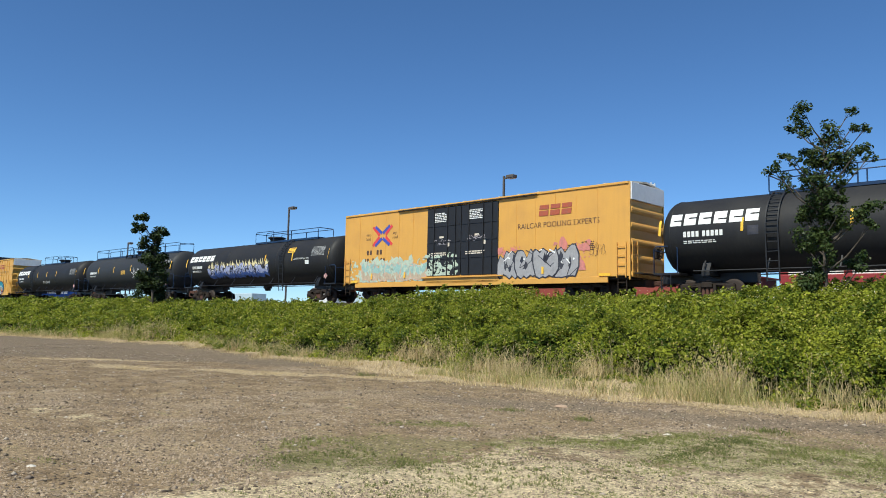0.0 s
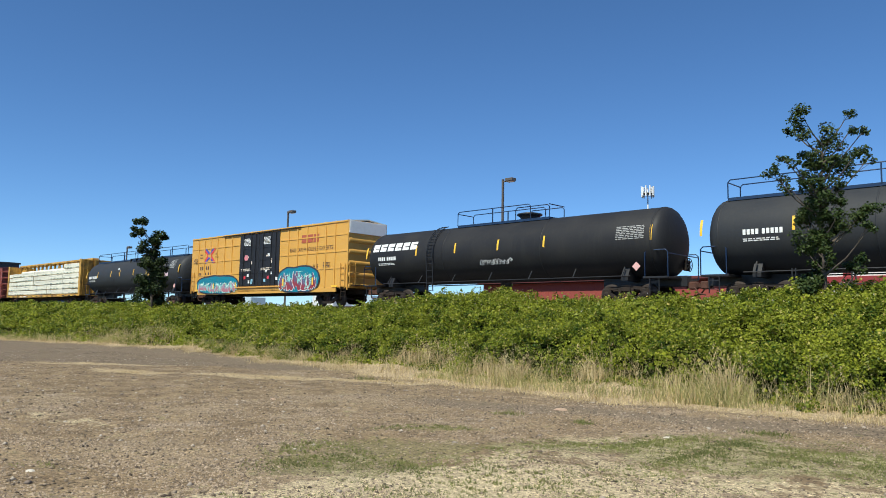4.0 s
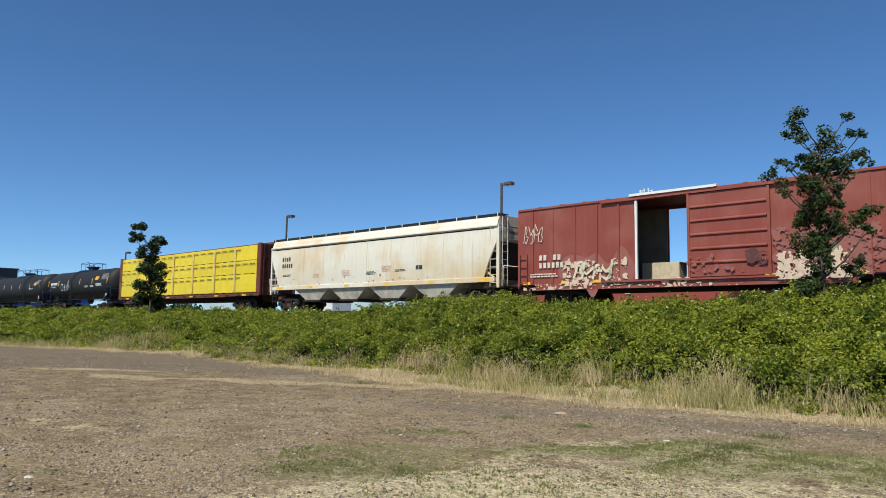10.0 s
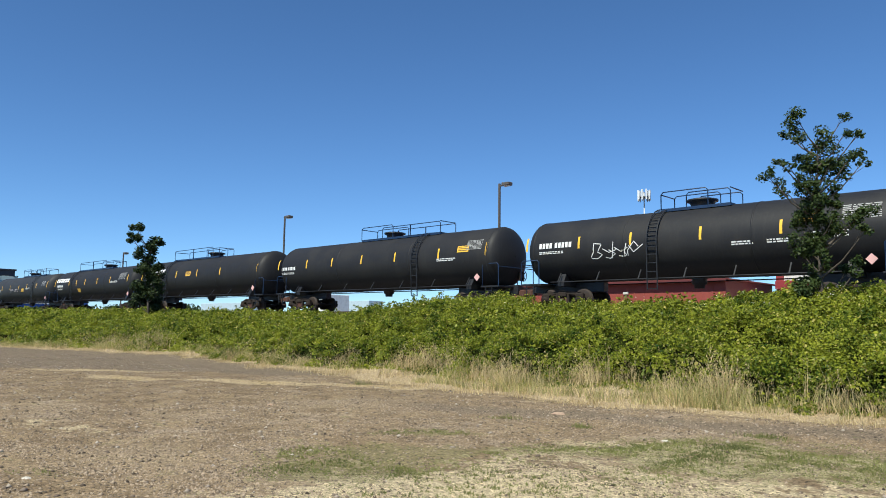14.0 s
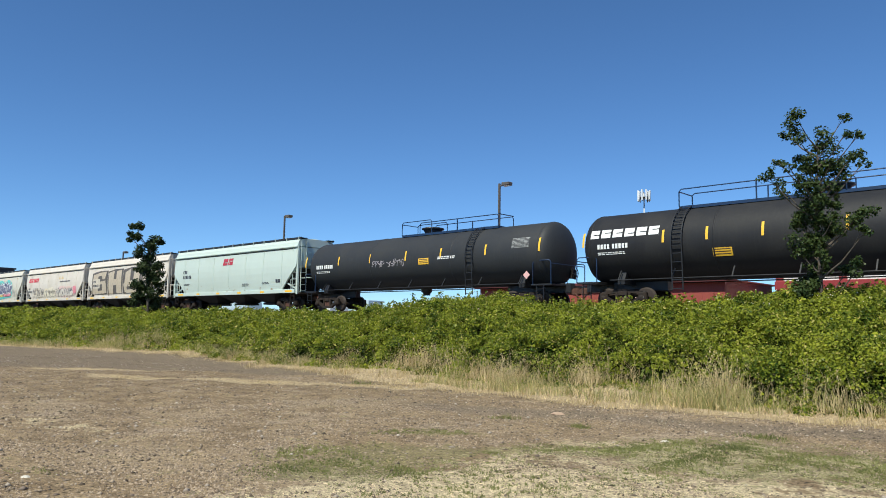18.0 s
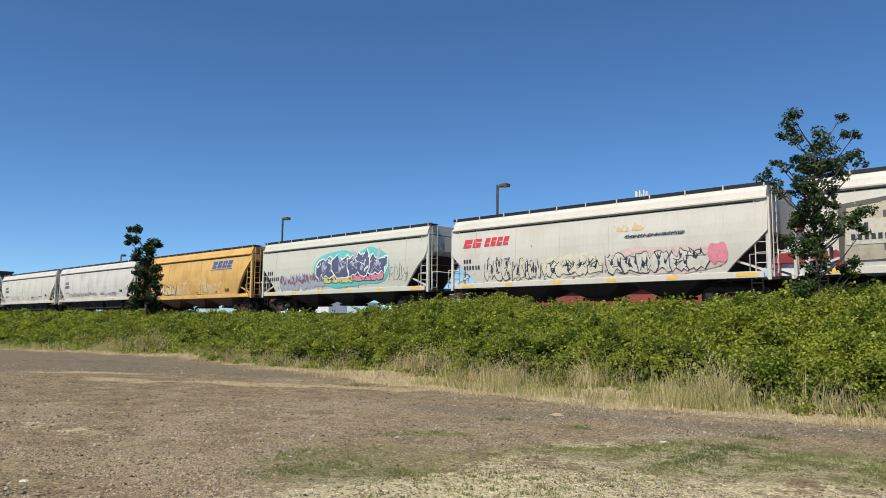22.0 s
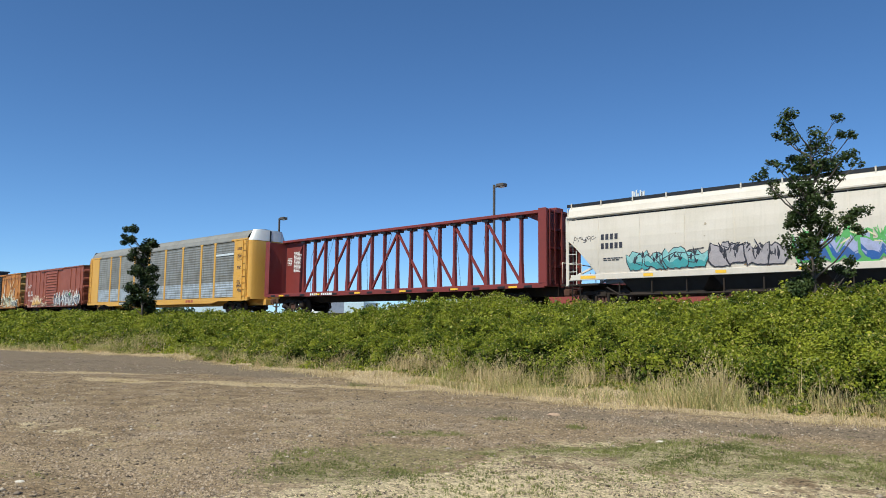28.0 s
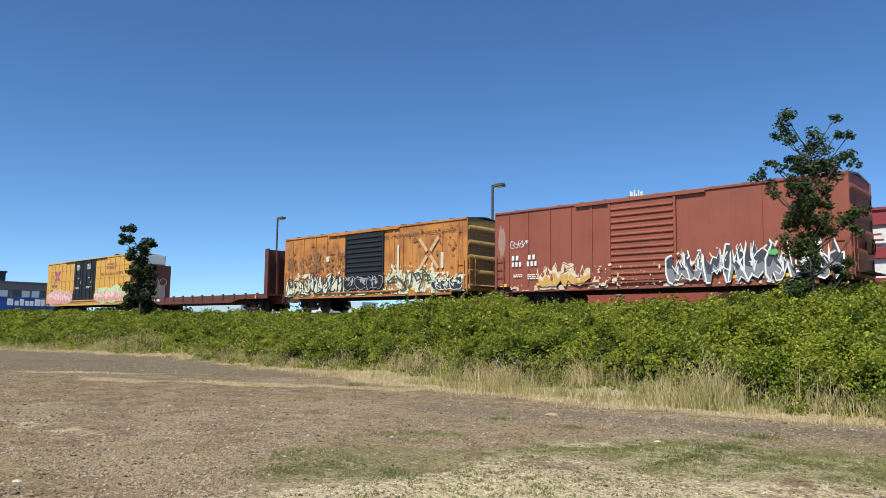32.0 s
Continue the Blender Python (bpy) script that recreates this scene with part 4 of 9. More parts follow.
def far_bush(x, y, w, hgt, seed):
    r = np.random.default_rng(seed)
    k = int(240 * w)
    p = np.stack([x + w * (r.random(k) - 0.5) * 1.2, y + 2 * r.random(k), 0.8 + hgt * (0.15 + 0.85 * r.random(k)) * (0.6 + 0.4 * np.abs(np.sin(3 * r.random(k) + x)))], -1)
    return leaves(p, 0.35, seed + 1)


far = [far_bush(-11.5, 37.5, 3.0, 2.6, 301)]
for i, (x, y, w, hh) in enumerate(((-70, 66, 5, 3.2), (-66, 70, 4, 4.2), (-88, 66, 5, 3.6), (-96, 72, 6, 4.4), (-115, 70, 7, 3.6), (-58, 58, 3, 2.6), (-140, 75, 8, 4.0), (-47, 47, 3.5, 2.4), (-40, 50, 4, 2.2), (-43.5, 52, 3, 2.6), (-52, 52, 5, 2.4), (-62, 56, 6, 2.6), (-80, 60, 7, 2.8), (-104, 66, 8, 3.2), (-126, 72, 9, 3.6), (-155, 80, 12, 4.2))):
    far.append(far_bush(x, y, w, hh, 310 + i))
for i in range(26):
    far.append(far_bush(-86 - 4.3 * i, 42.0 + 2.5 * math.sin(i * 1.7), 5.6, 3.1, 340 + i))
fb = stack_meshes("far_shrubs", far, 4)
fb.materials.append(OAK)
tagged(new("far_shrubs", fb), "dark green shrubs and small trees beyond the track", "shrubs", kind="stuff")

# ---- buildings at the far end of the track ----
def far_building(name, label, x, y, w, d, h, wall_m, trim_m, windows, z0=0.8):
    """A block whose end wall faces down the track; windows are (from, to, sill, head) on that wall."""
    ob = thing(name, label, "building", (x, y, z0), kind="structure")
    part("wall", Geo().box(-d, 0, 0, w, 0, h), wall_m, ob)
    part("roof", Geo().box(-d - 0.3, 0.3, -0.3, w + 0.3, h, h + 0.45, 0.05), trim_m, ob)
    glass = paint("dark_glass", (0.03, 0.04, 0.05), rough=0.1, vary=0.1, bump=0.0)
    pale = paint("blind_white", (0.62, 0.63, 0.62), rough=0.6, vary=0.1)
    for i, (a, b, z, zz) in enumerate(windows):
        win = part("window", Geo().box(0, 0.08, a, b, z, zz), trim_m, ob)
        part("pane", Geo().box(0.085, 0.10, a + 0.08, b - 0.08, z + 0.08, zz - 0.08), glass if i % 3 == 2 else pale, win)
    return ob


far_building("office_block", "brown low office block with a flat roof and pale window blinds", -180, 40, 27, 18, 9.4, paint("block_brown", (0.32, 0.22, 0.155), rough=0.8, vary=0.1), paint("block_trim", (0.10, 0.085, 0.075), rough=0.7),
             [(a, a + 1.75, 5.9, 8.0) for a in (2, 4, 6.4, 8.3, 10.6, 13.2, 15.0, 17.0, 19.0, 21.4, 24.2)])
far_building("dark_tower", "dark blue-grey block with a flat roof", -222, 38, 25.7, 22, 14.2, paint("slate_wall", (0.028, 0.036, 0.05), rough=0.6, vary=0.1), paint("slate_trim", (0.02, 0.025, 0.035), rough=0.6), [])
store = thing("blue_store_wall", "blue store wall with white block lettering", "store", (-172, 38, 0.8), kind="structure")
part("wall", Geo().box(-6, 0, 0, 26.5, 0, 6.05), paint("store_blue", (0.035, 0.09, 0.34), rough=0.5, vary=0.08), store)
part("cornice", Geo().box(-6.1, 0.1, -0.1, 26.6, 6.05, 6.2), paint("store_trim", (0.08, 0.13, 0.36)), store)
for i, a in enumerate((12.0, 13.4, 14.4, 15.4, 16.3, 17.3, 18.5, 19.5, 20.4)):
    part("sign_block", Geo().box(0, 0.12, a, a + (1.1 if i in (0, 5) else 0.75), 4.4, 5.8 if i in (0, 2, 5, 6) else 5.4, 0.03), paint("sign_white", (0.8, 0.8, 0.8), rough=0.5), store)

# ---- paints of the train ----
TANK_BLACK = paint("tank_black", (0.017, 0.017, 0.019), rough=0.60, vary=0.2, scale=0.8, fine=14, bump=0.04, dirt=(0.036, 0.034, 0.031), dirt_amount=0.5, streak=0.4, spec=0.3)
TANK_GREY = paint("tank_dark_grey", (0.028, 0.030, 0.034), rough=0.62, vary=0.18, scale=0.8, fine=14, bump=0.04, dirt=(0.05, 0.048, 0.043), dirt_amount=0.4, streak=0.3, spec=0.3)
IRON = paint("gear_iron", (0.030, 0.024, 0.020), rough=0.85, vary=0.3, scale=3, bump=0.15, dirt=(0.055, 0.035, 0.022), dirt_amount=0.6, spec=0.2)
RUST_IRON = paint("rusty_iron", (0.085, 0.036, 0.022), rough=0.85, vary=0.4, scale=6, fine=40, bump=0.3, dirt=(0.05, 0.03, 0.022), dirt_amount=0.6)
TREAD = paint("wheel_tread", (0.040, 0.030, 0.024), rough=0.7, vary=0.3, scale=3, bump=0.1, dirt=(0.03, 0.02, 0.015), dirt_amount=0.6, spec=0.3)
BLACK = paint("black_paint", (0.016, 0.016, 0.018), rough=0.5, vary=0.25, bump=0.05)
NAVY = paint("rail_blue_black", (0.013, 0.032, 0.085), rough=0.45, vary=0.2, bump=0.03)
WHITE = paint("white_paint", (0.78, 0.78, 0.76), rough=0.5, vary=0.06, bump=0.03, dirt_amount=0.15)
YELLOW_MARK = paint("reflector_yellow", (0.85, 0.52, 0.03), rough=0.4, vary=0.1, bump=0.02, dirt_amount=0.2)
BOX_YELLOW = paint("box_yellow", (0.66, 0.36, 0.065), rough=0.5, vary=0.08, scale=0.9, fine=20, bump=0.04, dirt=(0.50, 0.27, 0.07), dirt_amount=0.45, streak=0.25)
BOX_YELLOW2 = paint("box_yellow_clean", (0.62, 0.35, 0.06), rough=0.5, vary=0.07, scale=0.9, fine=20, bump=0.04, dirt=(0.55, 0.29, 0.06), dirt_amount=0.35, streak=0.2)
BOX_RUST = paint("box_yellow_rusted", (0.50, 0.215, 0.045), rough=0.7, vary=0.2, scale=1.1, fine=25, bump=0.12, dirt=(0.22, 0.075, 0.03), dirt_amount=0.9, streak=0.8)
BOX_RED = paint("box_red", (0.235, 0.054, 0.035), rough=0.55, vary=0.12, scale=0.8, fine=18, bump=0.05, dirt=(0.33, 0.13, 0.10), dirt_amount=0.5, streak=0.25)
BOX_BROWN = paint("box_brown", (0.27, 0.080, 0.045), rough=0.55, vary=0.12, scale=0.8, fine=18, bump=0.05, dirt=(0.17, 0.05, 0.035), dirt_amount=0.5, streak=0.4)
BEAM_RED = paint("beam_red", (0.19, 0.034, 0.028), rough=0.55, vary=0.15, scale=1.5, fine=18, bump=0.06, dirt=(0.12, 0.03, 0.025), dirt_amount=0.5)
BEAM_BROWN = paint("beam_brown", (0.144, 0.04, 0.025), rough=0.6, vary=0.2, scale=1.5, fine=18, bump=0.06, dirt_amount=0.5)
BEAM_YELLOW = paint("beam_yellow", (0.56, 0.32, 0.045), rough=0.6, vary=0.2, scale=1.6, fine=18, bump=0.08, dirt=(0.13, 0.07, 0.025), dirt_amount=0.9, streak=0.8)
FLAT_BROWN = paint("flat_brown", (0.12, 0.040, 0.030), rough=0.7, vary=0.25, scale=1.5, fine=18, bump=0.1, dirt=(0.06, 0.03, 0.025), dirt_amount=0.6)
HOP_GREY = paint("hopper_light_grey", (0.66, 0.60, 0.535), rough=0.55, vary=0.08, scale=0.7, fine=16, bump=0.04, dirt=(0.38, 0.36, 0.32), dirt_amount=0.55, streak=0.4)
HOP_WHITE = paint("hopper_white", (0.65, 0.59, 0.51), rough=0.55, vary=0.07, scale=0.7, fine=16, bump=0.04, dirt=(0.48, 0.43, 0.34), dirt_amount=0.45, streak=0.3)
HOP_MINT = paint("hopper_pale_mint", (0.53, 0.60, 0.545), rough=0.5, vary=0.05, scale=0.7, fine=16, bump=0.03, dirt=(0.45, 0.50, 0.45), dirt_amount=0.3, streak=0.2)
HOP_CREAM = paint("hopper_cream_stained", (0.76, 0.71, 0.60), rough=0.55, vary=0.07, scale=0.35, fine=16, bump=0.04, dirt=(0.60, 0.40, 0.14), dirt_amount=1.0, streak=0.4)
HOP_YELLOW = paint("hopper_yellow", (0.68, 0.42, 0.12), rough=0.55, vary=0.1, scale=0.7, fine=16, bump=0.05, dirt=(0.45, 0.22, 0.06), dirt_amount=0.7, streak=0.45)
# near-black paint that stands for shade on bays, slopes and eaves
HOP_SHADE = paint("hopper_shade", (0.018, 0.016, 0.015), rough=0.8, vary=0.3, bump=0.1)
HOP_BAY = paint("hopper_bay_grey", (0.50, 0.47, 0.38), rough=0.7, vary=0.15, scale=1.5, bump=0.1, dirt=(0.22, 0.19, 0.15), dirt_amount=0.7, streak=0.5)
GALV = paint("galvanised_panel", (0.295, 0.295, 0.275), rough=0.5, metal=0.3, vary=0.12, scale=0.9, fine=24, bump=0.08, dirt=(0.15, 0.14, 0.115), dirt_amount=0.8, streak=0.85, per_object=0.10)
GALV_PALE = paint("galvanised_pale", (0.50, 0.54, 0.58), rough=0.42, metal=0.35, vary=0.14, scale=1.6, fine=24, bump=0.06, dirt=(0.22, 0.225, 0.22), dirt_amount=0.9, streak=0.6, per_object=0.12)
GALV_ROOF = paint("galvanised_roof", (0.25, 0.245, 0.225), rough=0.6, metal=0.2, vary=0.12, scale=0.8, bump=0.06, dirt_amount=0.4)
DOOR_GREY = paint("door_charcoal", (0.014, 0.014, 0.017), rough=0.55, vary=0.2, bump=0.05)


def swatch(name, color, rough=0.55):
    return paint("spray_" + name, color, rough=rough, vary=0.22, scale=5, fine=22, bump=0.02, dirt=tuple(c * 0.55 + 0.06 for c in color), dirt_amount=0.7, streak=0.3)


S_GREY, S_DARK = swatch("grey", (0.42, 0.38, 0.40)), swatch("dark", (0.03, 0.03, 0.045))
S_BLUE, S_LAV = swatch("blue", (0.05, 0.13, 0.42)), swatch("lavender", (0.42, 0.45, 0.68))
S_CREAM, S_AQUA = swatch("cream", (0.80, 0.74, 0.45)), swatch("aqua", (0.18, 0.55, 0.50))
S_PINK, S_PLUM = swatch("pink", (0.72, 0.25, 0.30)), swatch("plum", (0.20, 0.045, 0.10))
S_TEAL, S_SKY = swatch("teal", (0.015, 0.20, 0.30)), swatch("sky_blue", (0.30, 0.55, 0.70))
S_GREEN = swatch("green", (0.15, 0.45, 0.12))
S_RED, S_MAUVE = swatch("red", (0.60, 0.04, 0.06)), swatch("slate_violet", (0.10, 0.10, 0.18))
S_PEACH = swatch("peach", (0.66, 0.42, 0.30))
S_TTX, S_BROWNINK = swatch("rust_red", (0.38, 0.09, 0.04)), swatch("brown_ink", (0.10, 0.05, 0.025))
S_PALE = swatch("pale_patch", (0.70, 0.62, 0.50))

NEAR = -1.5


# ---- marks on the cars ----
def flat_side(y=NEAR):
    return lambda x, z: y


def tank_side(zc, r):
    return lambda x, z: -math.sqrt(max(0.0001, r * r - (z - zc) ** 2))


def patch(rects, side, lift=0.004, steps=1):
    """Thin painted marks laid on a side: rects of x0, x1, z0, z1."""
    g = Geo()
    for x0, x1, z0, z1 in rects:
        k = max(steps, int((x1 - x0) / 2) + 1) if steps > 1 else 1
        n = steps
        v = [(x, side(x, z) - lift, z) for z in [z0 + (z1 - z0) * i / n for i in range(n + 1)] for x in (x0, x1)]
        g.add(v, [(2 * i, 2 * i + 1, 2 * i + 3, 2 * i + 2) for i in range(n)])
    return g


def lettering_bars(x, z, h, widths, gap=None):
    """Plain bars that stand for a line of figures."""
    gap = gap or h * 0.35
    out, cx = [], x
    for w in widths:
        if w > 0:
            out.append((cx, cx + w, z, z + h))
        cx += abs(w) + gap
    return out


def small_print(x, z, w, rows, h=0.045, seed=1):
    r = random.Random(seed)
    out = []
    for i in range(rows):
        cx = x
        while cx < x + w * (0.75 + 0.25 * r.random()):
            ww = 0.06 + 0.16 * r.random()
            out.append((cx, min(cx + ww, x + w), z - i * h * 1.7, z - i * h * 1.7 + h))
            cx += ww + 0.035
    return out


def words(parent, text, x, z, h, material, side_y, width=None, slant=0.0, name="lettering"):
    """Real words in the built-in font, upright on the near side."""
    cu = bpy.data.curves.new("words", "FONT")
    cu.body, cu.size, cu.shear = text, h / 0.7, slant
    tmp = bpy.data.objects.new("words", cu)
    me = bpy.data.meshes.new_from_object(tmp)
    bpy.data.objects.remove(tmp)
    bpy.data.curves.remove(cu)
    co = np.empty(len(me.vertices) * 3, dtype=np.float32)
    me.vertices.foreach_get("co", co)
    co = co.reshape(-1, 3)
    co[:, 0] -= co[:, 0].min()
    if width:
        co[:, 0] *= width / co[:, 0].max()
    out = np.stack([co[:, 0] + x, np.full(len(co), side_y - 0.005), co[:, 1] + z], -1)
    me.vertices.foreach_set("co", out.ravel())
    me.materials.clear()
    return part(name, me, material, parent)


def wild(r):
    """An abstract graffiti shape: bent, crossing strokes that spell nothing."""
    a = [(r.uniform(0, 0.2), r.uniform(0, 0.15)), (r.uniform(0.0, 0.3), r.uniform(0.45, 0.6)), (r.uniform(0.2, 0.5), r.uniform(0.85, 1.05)), (r.uniform(0.6, 0.9), r.uniform(0.75, 1.0)), (r.uniform(0.55, 0.8), r.uniform(0.4, 0.6))]
    b = [(r.uniform(0.5, 0.7), r.uniform(0.4, 0.6)), (r.uniform(0.8, 1.1), r.uniform(0.2, 0.4)), (r.uniform(0.5, 0.8), r.uniform(-0.05, 0.1)), (r.uniform(0.15, 0.4), r.uniform(0.0, 0.2))]
    c = [(r.uniform(-0.1, 0.1), r.uniform(0.6, 0.95)), (r.uniform(0.4, 0.6), r.uniform(0.3, 0.5)), (r.uniform(0.9, 1.15), r.uniform(0.55, 0.9))]
    k = r.random()
    if k < 0.35:
        return [a, b]
    if k < 0.6:
        return [a[:4], c]
    if k < 0.8:
        return [b, c, [(r.uniform(0.7, 0.9), 0.0), (r.uniform(0.8, 1.0), r.uniform(0.9, 1.1))]]
    return [a[::-1], [(x + 0.1, 1 - z) for x, z in b]]


def dense(pts, step=0.09):
    """A smooth line through the points, cut into short steps."""
    out = []
    for i in range(len(pts) - 1):
        p1, p2 = pts[i], pts[i + 1]
        d = math.dist(p1, p2)
        n = max(2, int(d / step))
        for k in range(n):
            t = k / n
            e = t * t * (3 - 2 * t) * 0.5 + t * 0.5
            out.append((p1[0] + (p2[0] - p1[0]) * e, p1[1] + (p2[1] - p1[1]) * e))
    return out + [pts[-1]]


def ribbon(g, pts, w, side, lift):
    """A painted stroke: a flat band along a line on the side, round at the bends of broad strokes."""
    if w > 0.2:
        for i, (cx, cz) in enumerate(pts):
            ring = [(cx + 0.5 * w * math.cos(k * math.pi / 5), cz + 0.5 * w * math.sin(k * math.pi / 5)) for k in range(10)]
            g.add([(x, side(x, z) - lift - 0.0001 - 0.00001 * i, z) for x, z in ring], [tuple(range(10))])
    pts = dense(pts)
    n = len(pts)
    v = []
    for i, p in enumerate(pts):
        a, b = pts[max(i - 1, 0)], pts[min(i + 1, n - 1)]
        dx, dz = b[0] - a[0], b[1] - a[1]
        q = math.hypot(dx, dz) or 1
        for s in (-0.5, 0.5):
            x, z = p[0] - dz / q * w * s, p[1] + dx / q * w * s
            v.append((x, side(x, z) - lift, z))
    g.add(v, [(2 * i, 2 * i + 1, 2 * i + 3, 2 * i + 2) for i in range(n - 1)])


def blob(g, x0, x1, z0, z1, side, lift, seed, rough=0.12, strips=None):
    """A cloud of spray paint with an uneven rim, in narrow upright strips."""
    r = random.Random(seed)
    n = strips or max(12, int((x1 - x0) / 0.09))
    ph = [r.random() * 6.28 for _ in range(8)]
    prev = None
    v, f = [], []
    m = 6
    for i in range(n + 1):
        t = i / n
        e = max(0.0, 1 - (2 * t - 1) ** 4) ** 0.5
        wob = sum(math.sin((k + 2) * 5.1 * t + ph[k]) / (1 + 0.4 * k) for k in range(4)) * rough
        wob2 = sum(math.sin((k + 2) * 4.7 * t + ph[k + 4]) / (1 + 0.4 * k) for k in range(4)) * rough
        zc, hh = (z0 + z1) / 2, (z1 - z0) / 2
        lo, hi = zc - hh * e * (1 + wob), zc + hh * e * (1 + wob2)
        x = x0 + (x1 - x0) * t
        v += [(x, side(x, lo + (hi - lo) * k / m) - lift, lo + (hi - lo) * k / m) for k in range(m + 1)]
    for i in range(n):
        for k in range(m):
            a = i * (m + 1) + k
            f.append((a, a + m + 1, a + m + 2, a + 1))
    g.add(v, f)


def worn(car, name, x0, x1, z0, z1, material, side, seed, n=60, lift=0.004, label="", upward=1.6, size=1.0):
    """Flaked paint: many small ragged chips, thinning out upwards."""
    r = random.Random(seed)
    g = Geo()
    mids = [r.uniform(x0, x1) for _ in range(5)]
    for i in range(n):
        cx = r.uniform(x0, x1) if r.random() < 0.4 else min(x1, max(x0, r.choice(mids) + r.gauss(0, (x1 - x0) * 0.07)))
        cz = z0 + (z1 - z0) * r.random() ** upward
        grow = 0.35 + 1.9 * r.random() ** 4
        w, h = size * grow * r.uniform(0.05, 0.22), size * grow * r.uniform(0.05, 0.2)
        pts = []
        for k in range(9):
            a, q = 6.283 * k / 9, r.uniform(0.35, 1.25)
            x, z = cx + math.cos(a) * w * q, max(z0, cz + math.sin(a) * h * q)
            pts.append((x, side(x, z) - lift - 0.00001 * i, z))
        g.add(pts, [tuple(range(9))])
    return part(name, g, material, car, label)


BLOCKS = (
    ([[(0, 0), (0.38, 0), (0.40, 0.94), (0.05, 0.90)], [(0.37, 0.80), (0.64, 0.83), (0.70, 0.66), (0.86, 0.68), (0.95, 1.0), (0.37, 0.95)], [(0.37, 0.42), (0.94, 0.46), (0.92, 0.60), (0.37, 0.56)],
      [(0.68, 0.02), (1.0, 0.05), (0.94, 0.50), (0.68, 0.48)], [(0.37, 0.0), (0.72, 0.03), (0.70, 0.17), (0.37, 0.15)]]),
    ([[(0.03, 0), (0.36, 0), (0.42, 1.0), (0.0, 0.90)], [(0.62, 0), (0.98, 0.02), (0.94, 1.0), (0.58, 0.96)], [(0.34, 0.36), (0.66, 0.38), (0.64, 0.64), (0.36, 0.60)]]),
    ([[(0.08, 0.42), (0.10, 0.86), (0.40, 0.98), (0.42, 0.46)], [(0.60, 0.10), (0.90, 0.05), (1.0, 1.0), (0.62, 0.95)], [(0, 0.36), (0.08, 0.02), (0.22, 0.0), (0.20, 0.48)], [(0.2, 0.27), (0.66, 0.29), (0.64, 0.50), (0.16, 0.48)], [(0.18, 0), (0.88, 0.0), (0.9, 0.15), (0.18, 0.14)]]),
    ([[(0.0, 0.80), (0.06, 0.42), (0.30, 0), (0.42, 0.02), (0.24, 0.50), (0.22, 0.80)], [(0.0, 0.78), (0.05, 0.98), (0.62, 1.0), (0.62, 0.80)], [(0.38, 0.02), (0.54, 0.04), (0.64, 0.40), (0.64, 0.84), (0.50, 0.82), (0.44, 0.45)], [(0.60, 0.62), (0.98, 0.60), (1.0, 1.0), (0.60, 1.0)]]),
)


def clip_level(poly, z, keep_above):
    """The part of a flat outline (x, z) above or below a level."""
    out = []
    for (x0, z0), (x1, z1) in zip(poly, poly[1:] + poly[:1]):
        a, b = (z0 >= z) == keep_above, (z1 >= z) == keep_above
        if a:
            out.append((x0, z0))
        if a != b:
            t = (z - z0) / (z1 - z0)
            out.append((x0 + (x1 - x0) * t, z))
    return out


def on_swell(g, poly, side, lift):
    """Lays an outline on a swelling side in level slices."""
    lo, hi = min(p[1] for p in poly), max(p[1] for p in poly)
    n = max(1, math.ceil((hi - lo) / 0.2))
    for k in range(n):
        q = poly
        if k > 0:
            q = clip_level(q, lo + (hi - lo) * k / n, True)
        if k < n - 1:
            q = clip_level(q, lo + (hi - lo) * (k + 1) / n, False)
        if len(q) > 2:
            g.add([(x, side(x, z) - lift, z) for x, z in q], [tuple(range(len(q)))])


def block_letters(car, spans, z0, z1, fill, shade, side, label, seed=1):
    """Huge angular roller letters on a dark shade; spans are (from, to) along the car."""
    r = random.Random(seed)
    light, dark = Geo(), Geo()
    for i, (shapes, (a, b)) in enumerate(zip(BLOCKS, spans)):
        w, hgt = b - a, (z1 - z0) * (0.93 + 0.025 * i)
        mass = [(-0.05, -0.02), (1.03, -0.02), (1.05, 0.55), (1.04, 1.05), (0.45, 1.05), (-0.04, 0.97)] if i < 3 else [(-0.06, 0.4), (0.22, -0.02), (0.60, -0.02), (0.76, 0.5), (1.06, 0.52), (1.06, 1.07), (-0.06, 1.05)]
        on_swell(dark, [(a + u * w, z0 + v * hgt) for u, v in mass], side, 0.018 + 0.002 * i)
        for k, q in enumerate(shapes):
            on_swell(light, [(a + u * w + r.uniform(-0.03, 0.03), max(z0, z0 + v * hgt + r.uniform(-0.03, 0.03))) for u, v in q], side, 0.027 + 0.0012 * k + 0.001 * i)
    base = part("graffiti", dark, shade, car, label)
    part("graffiti_fill", light, fill, base)


def strips(g, xs, lo, hi, side, lift, rows=3):
    """A flat shape between a lower and an upper line, laid on a side."""
    v = [(x, side(x, a + (b - a) * k / rows) - lift, a + (b - a) * k / rows) for x, a, b in zip(xs, lo, hi) for k in range(rows + 1)]
    g.add(v, [(i * (rows + 1) + k, (i + 1) * (rows + 1) + k, (i + 1) * (rows + 1) + k + 1, i * (rows + 1) + k + 1) for i in range(len(xs) - 1) for k in range(rows)])


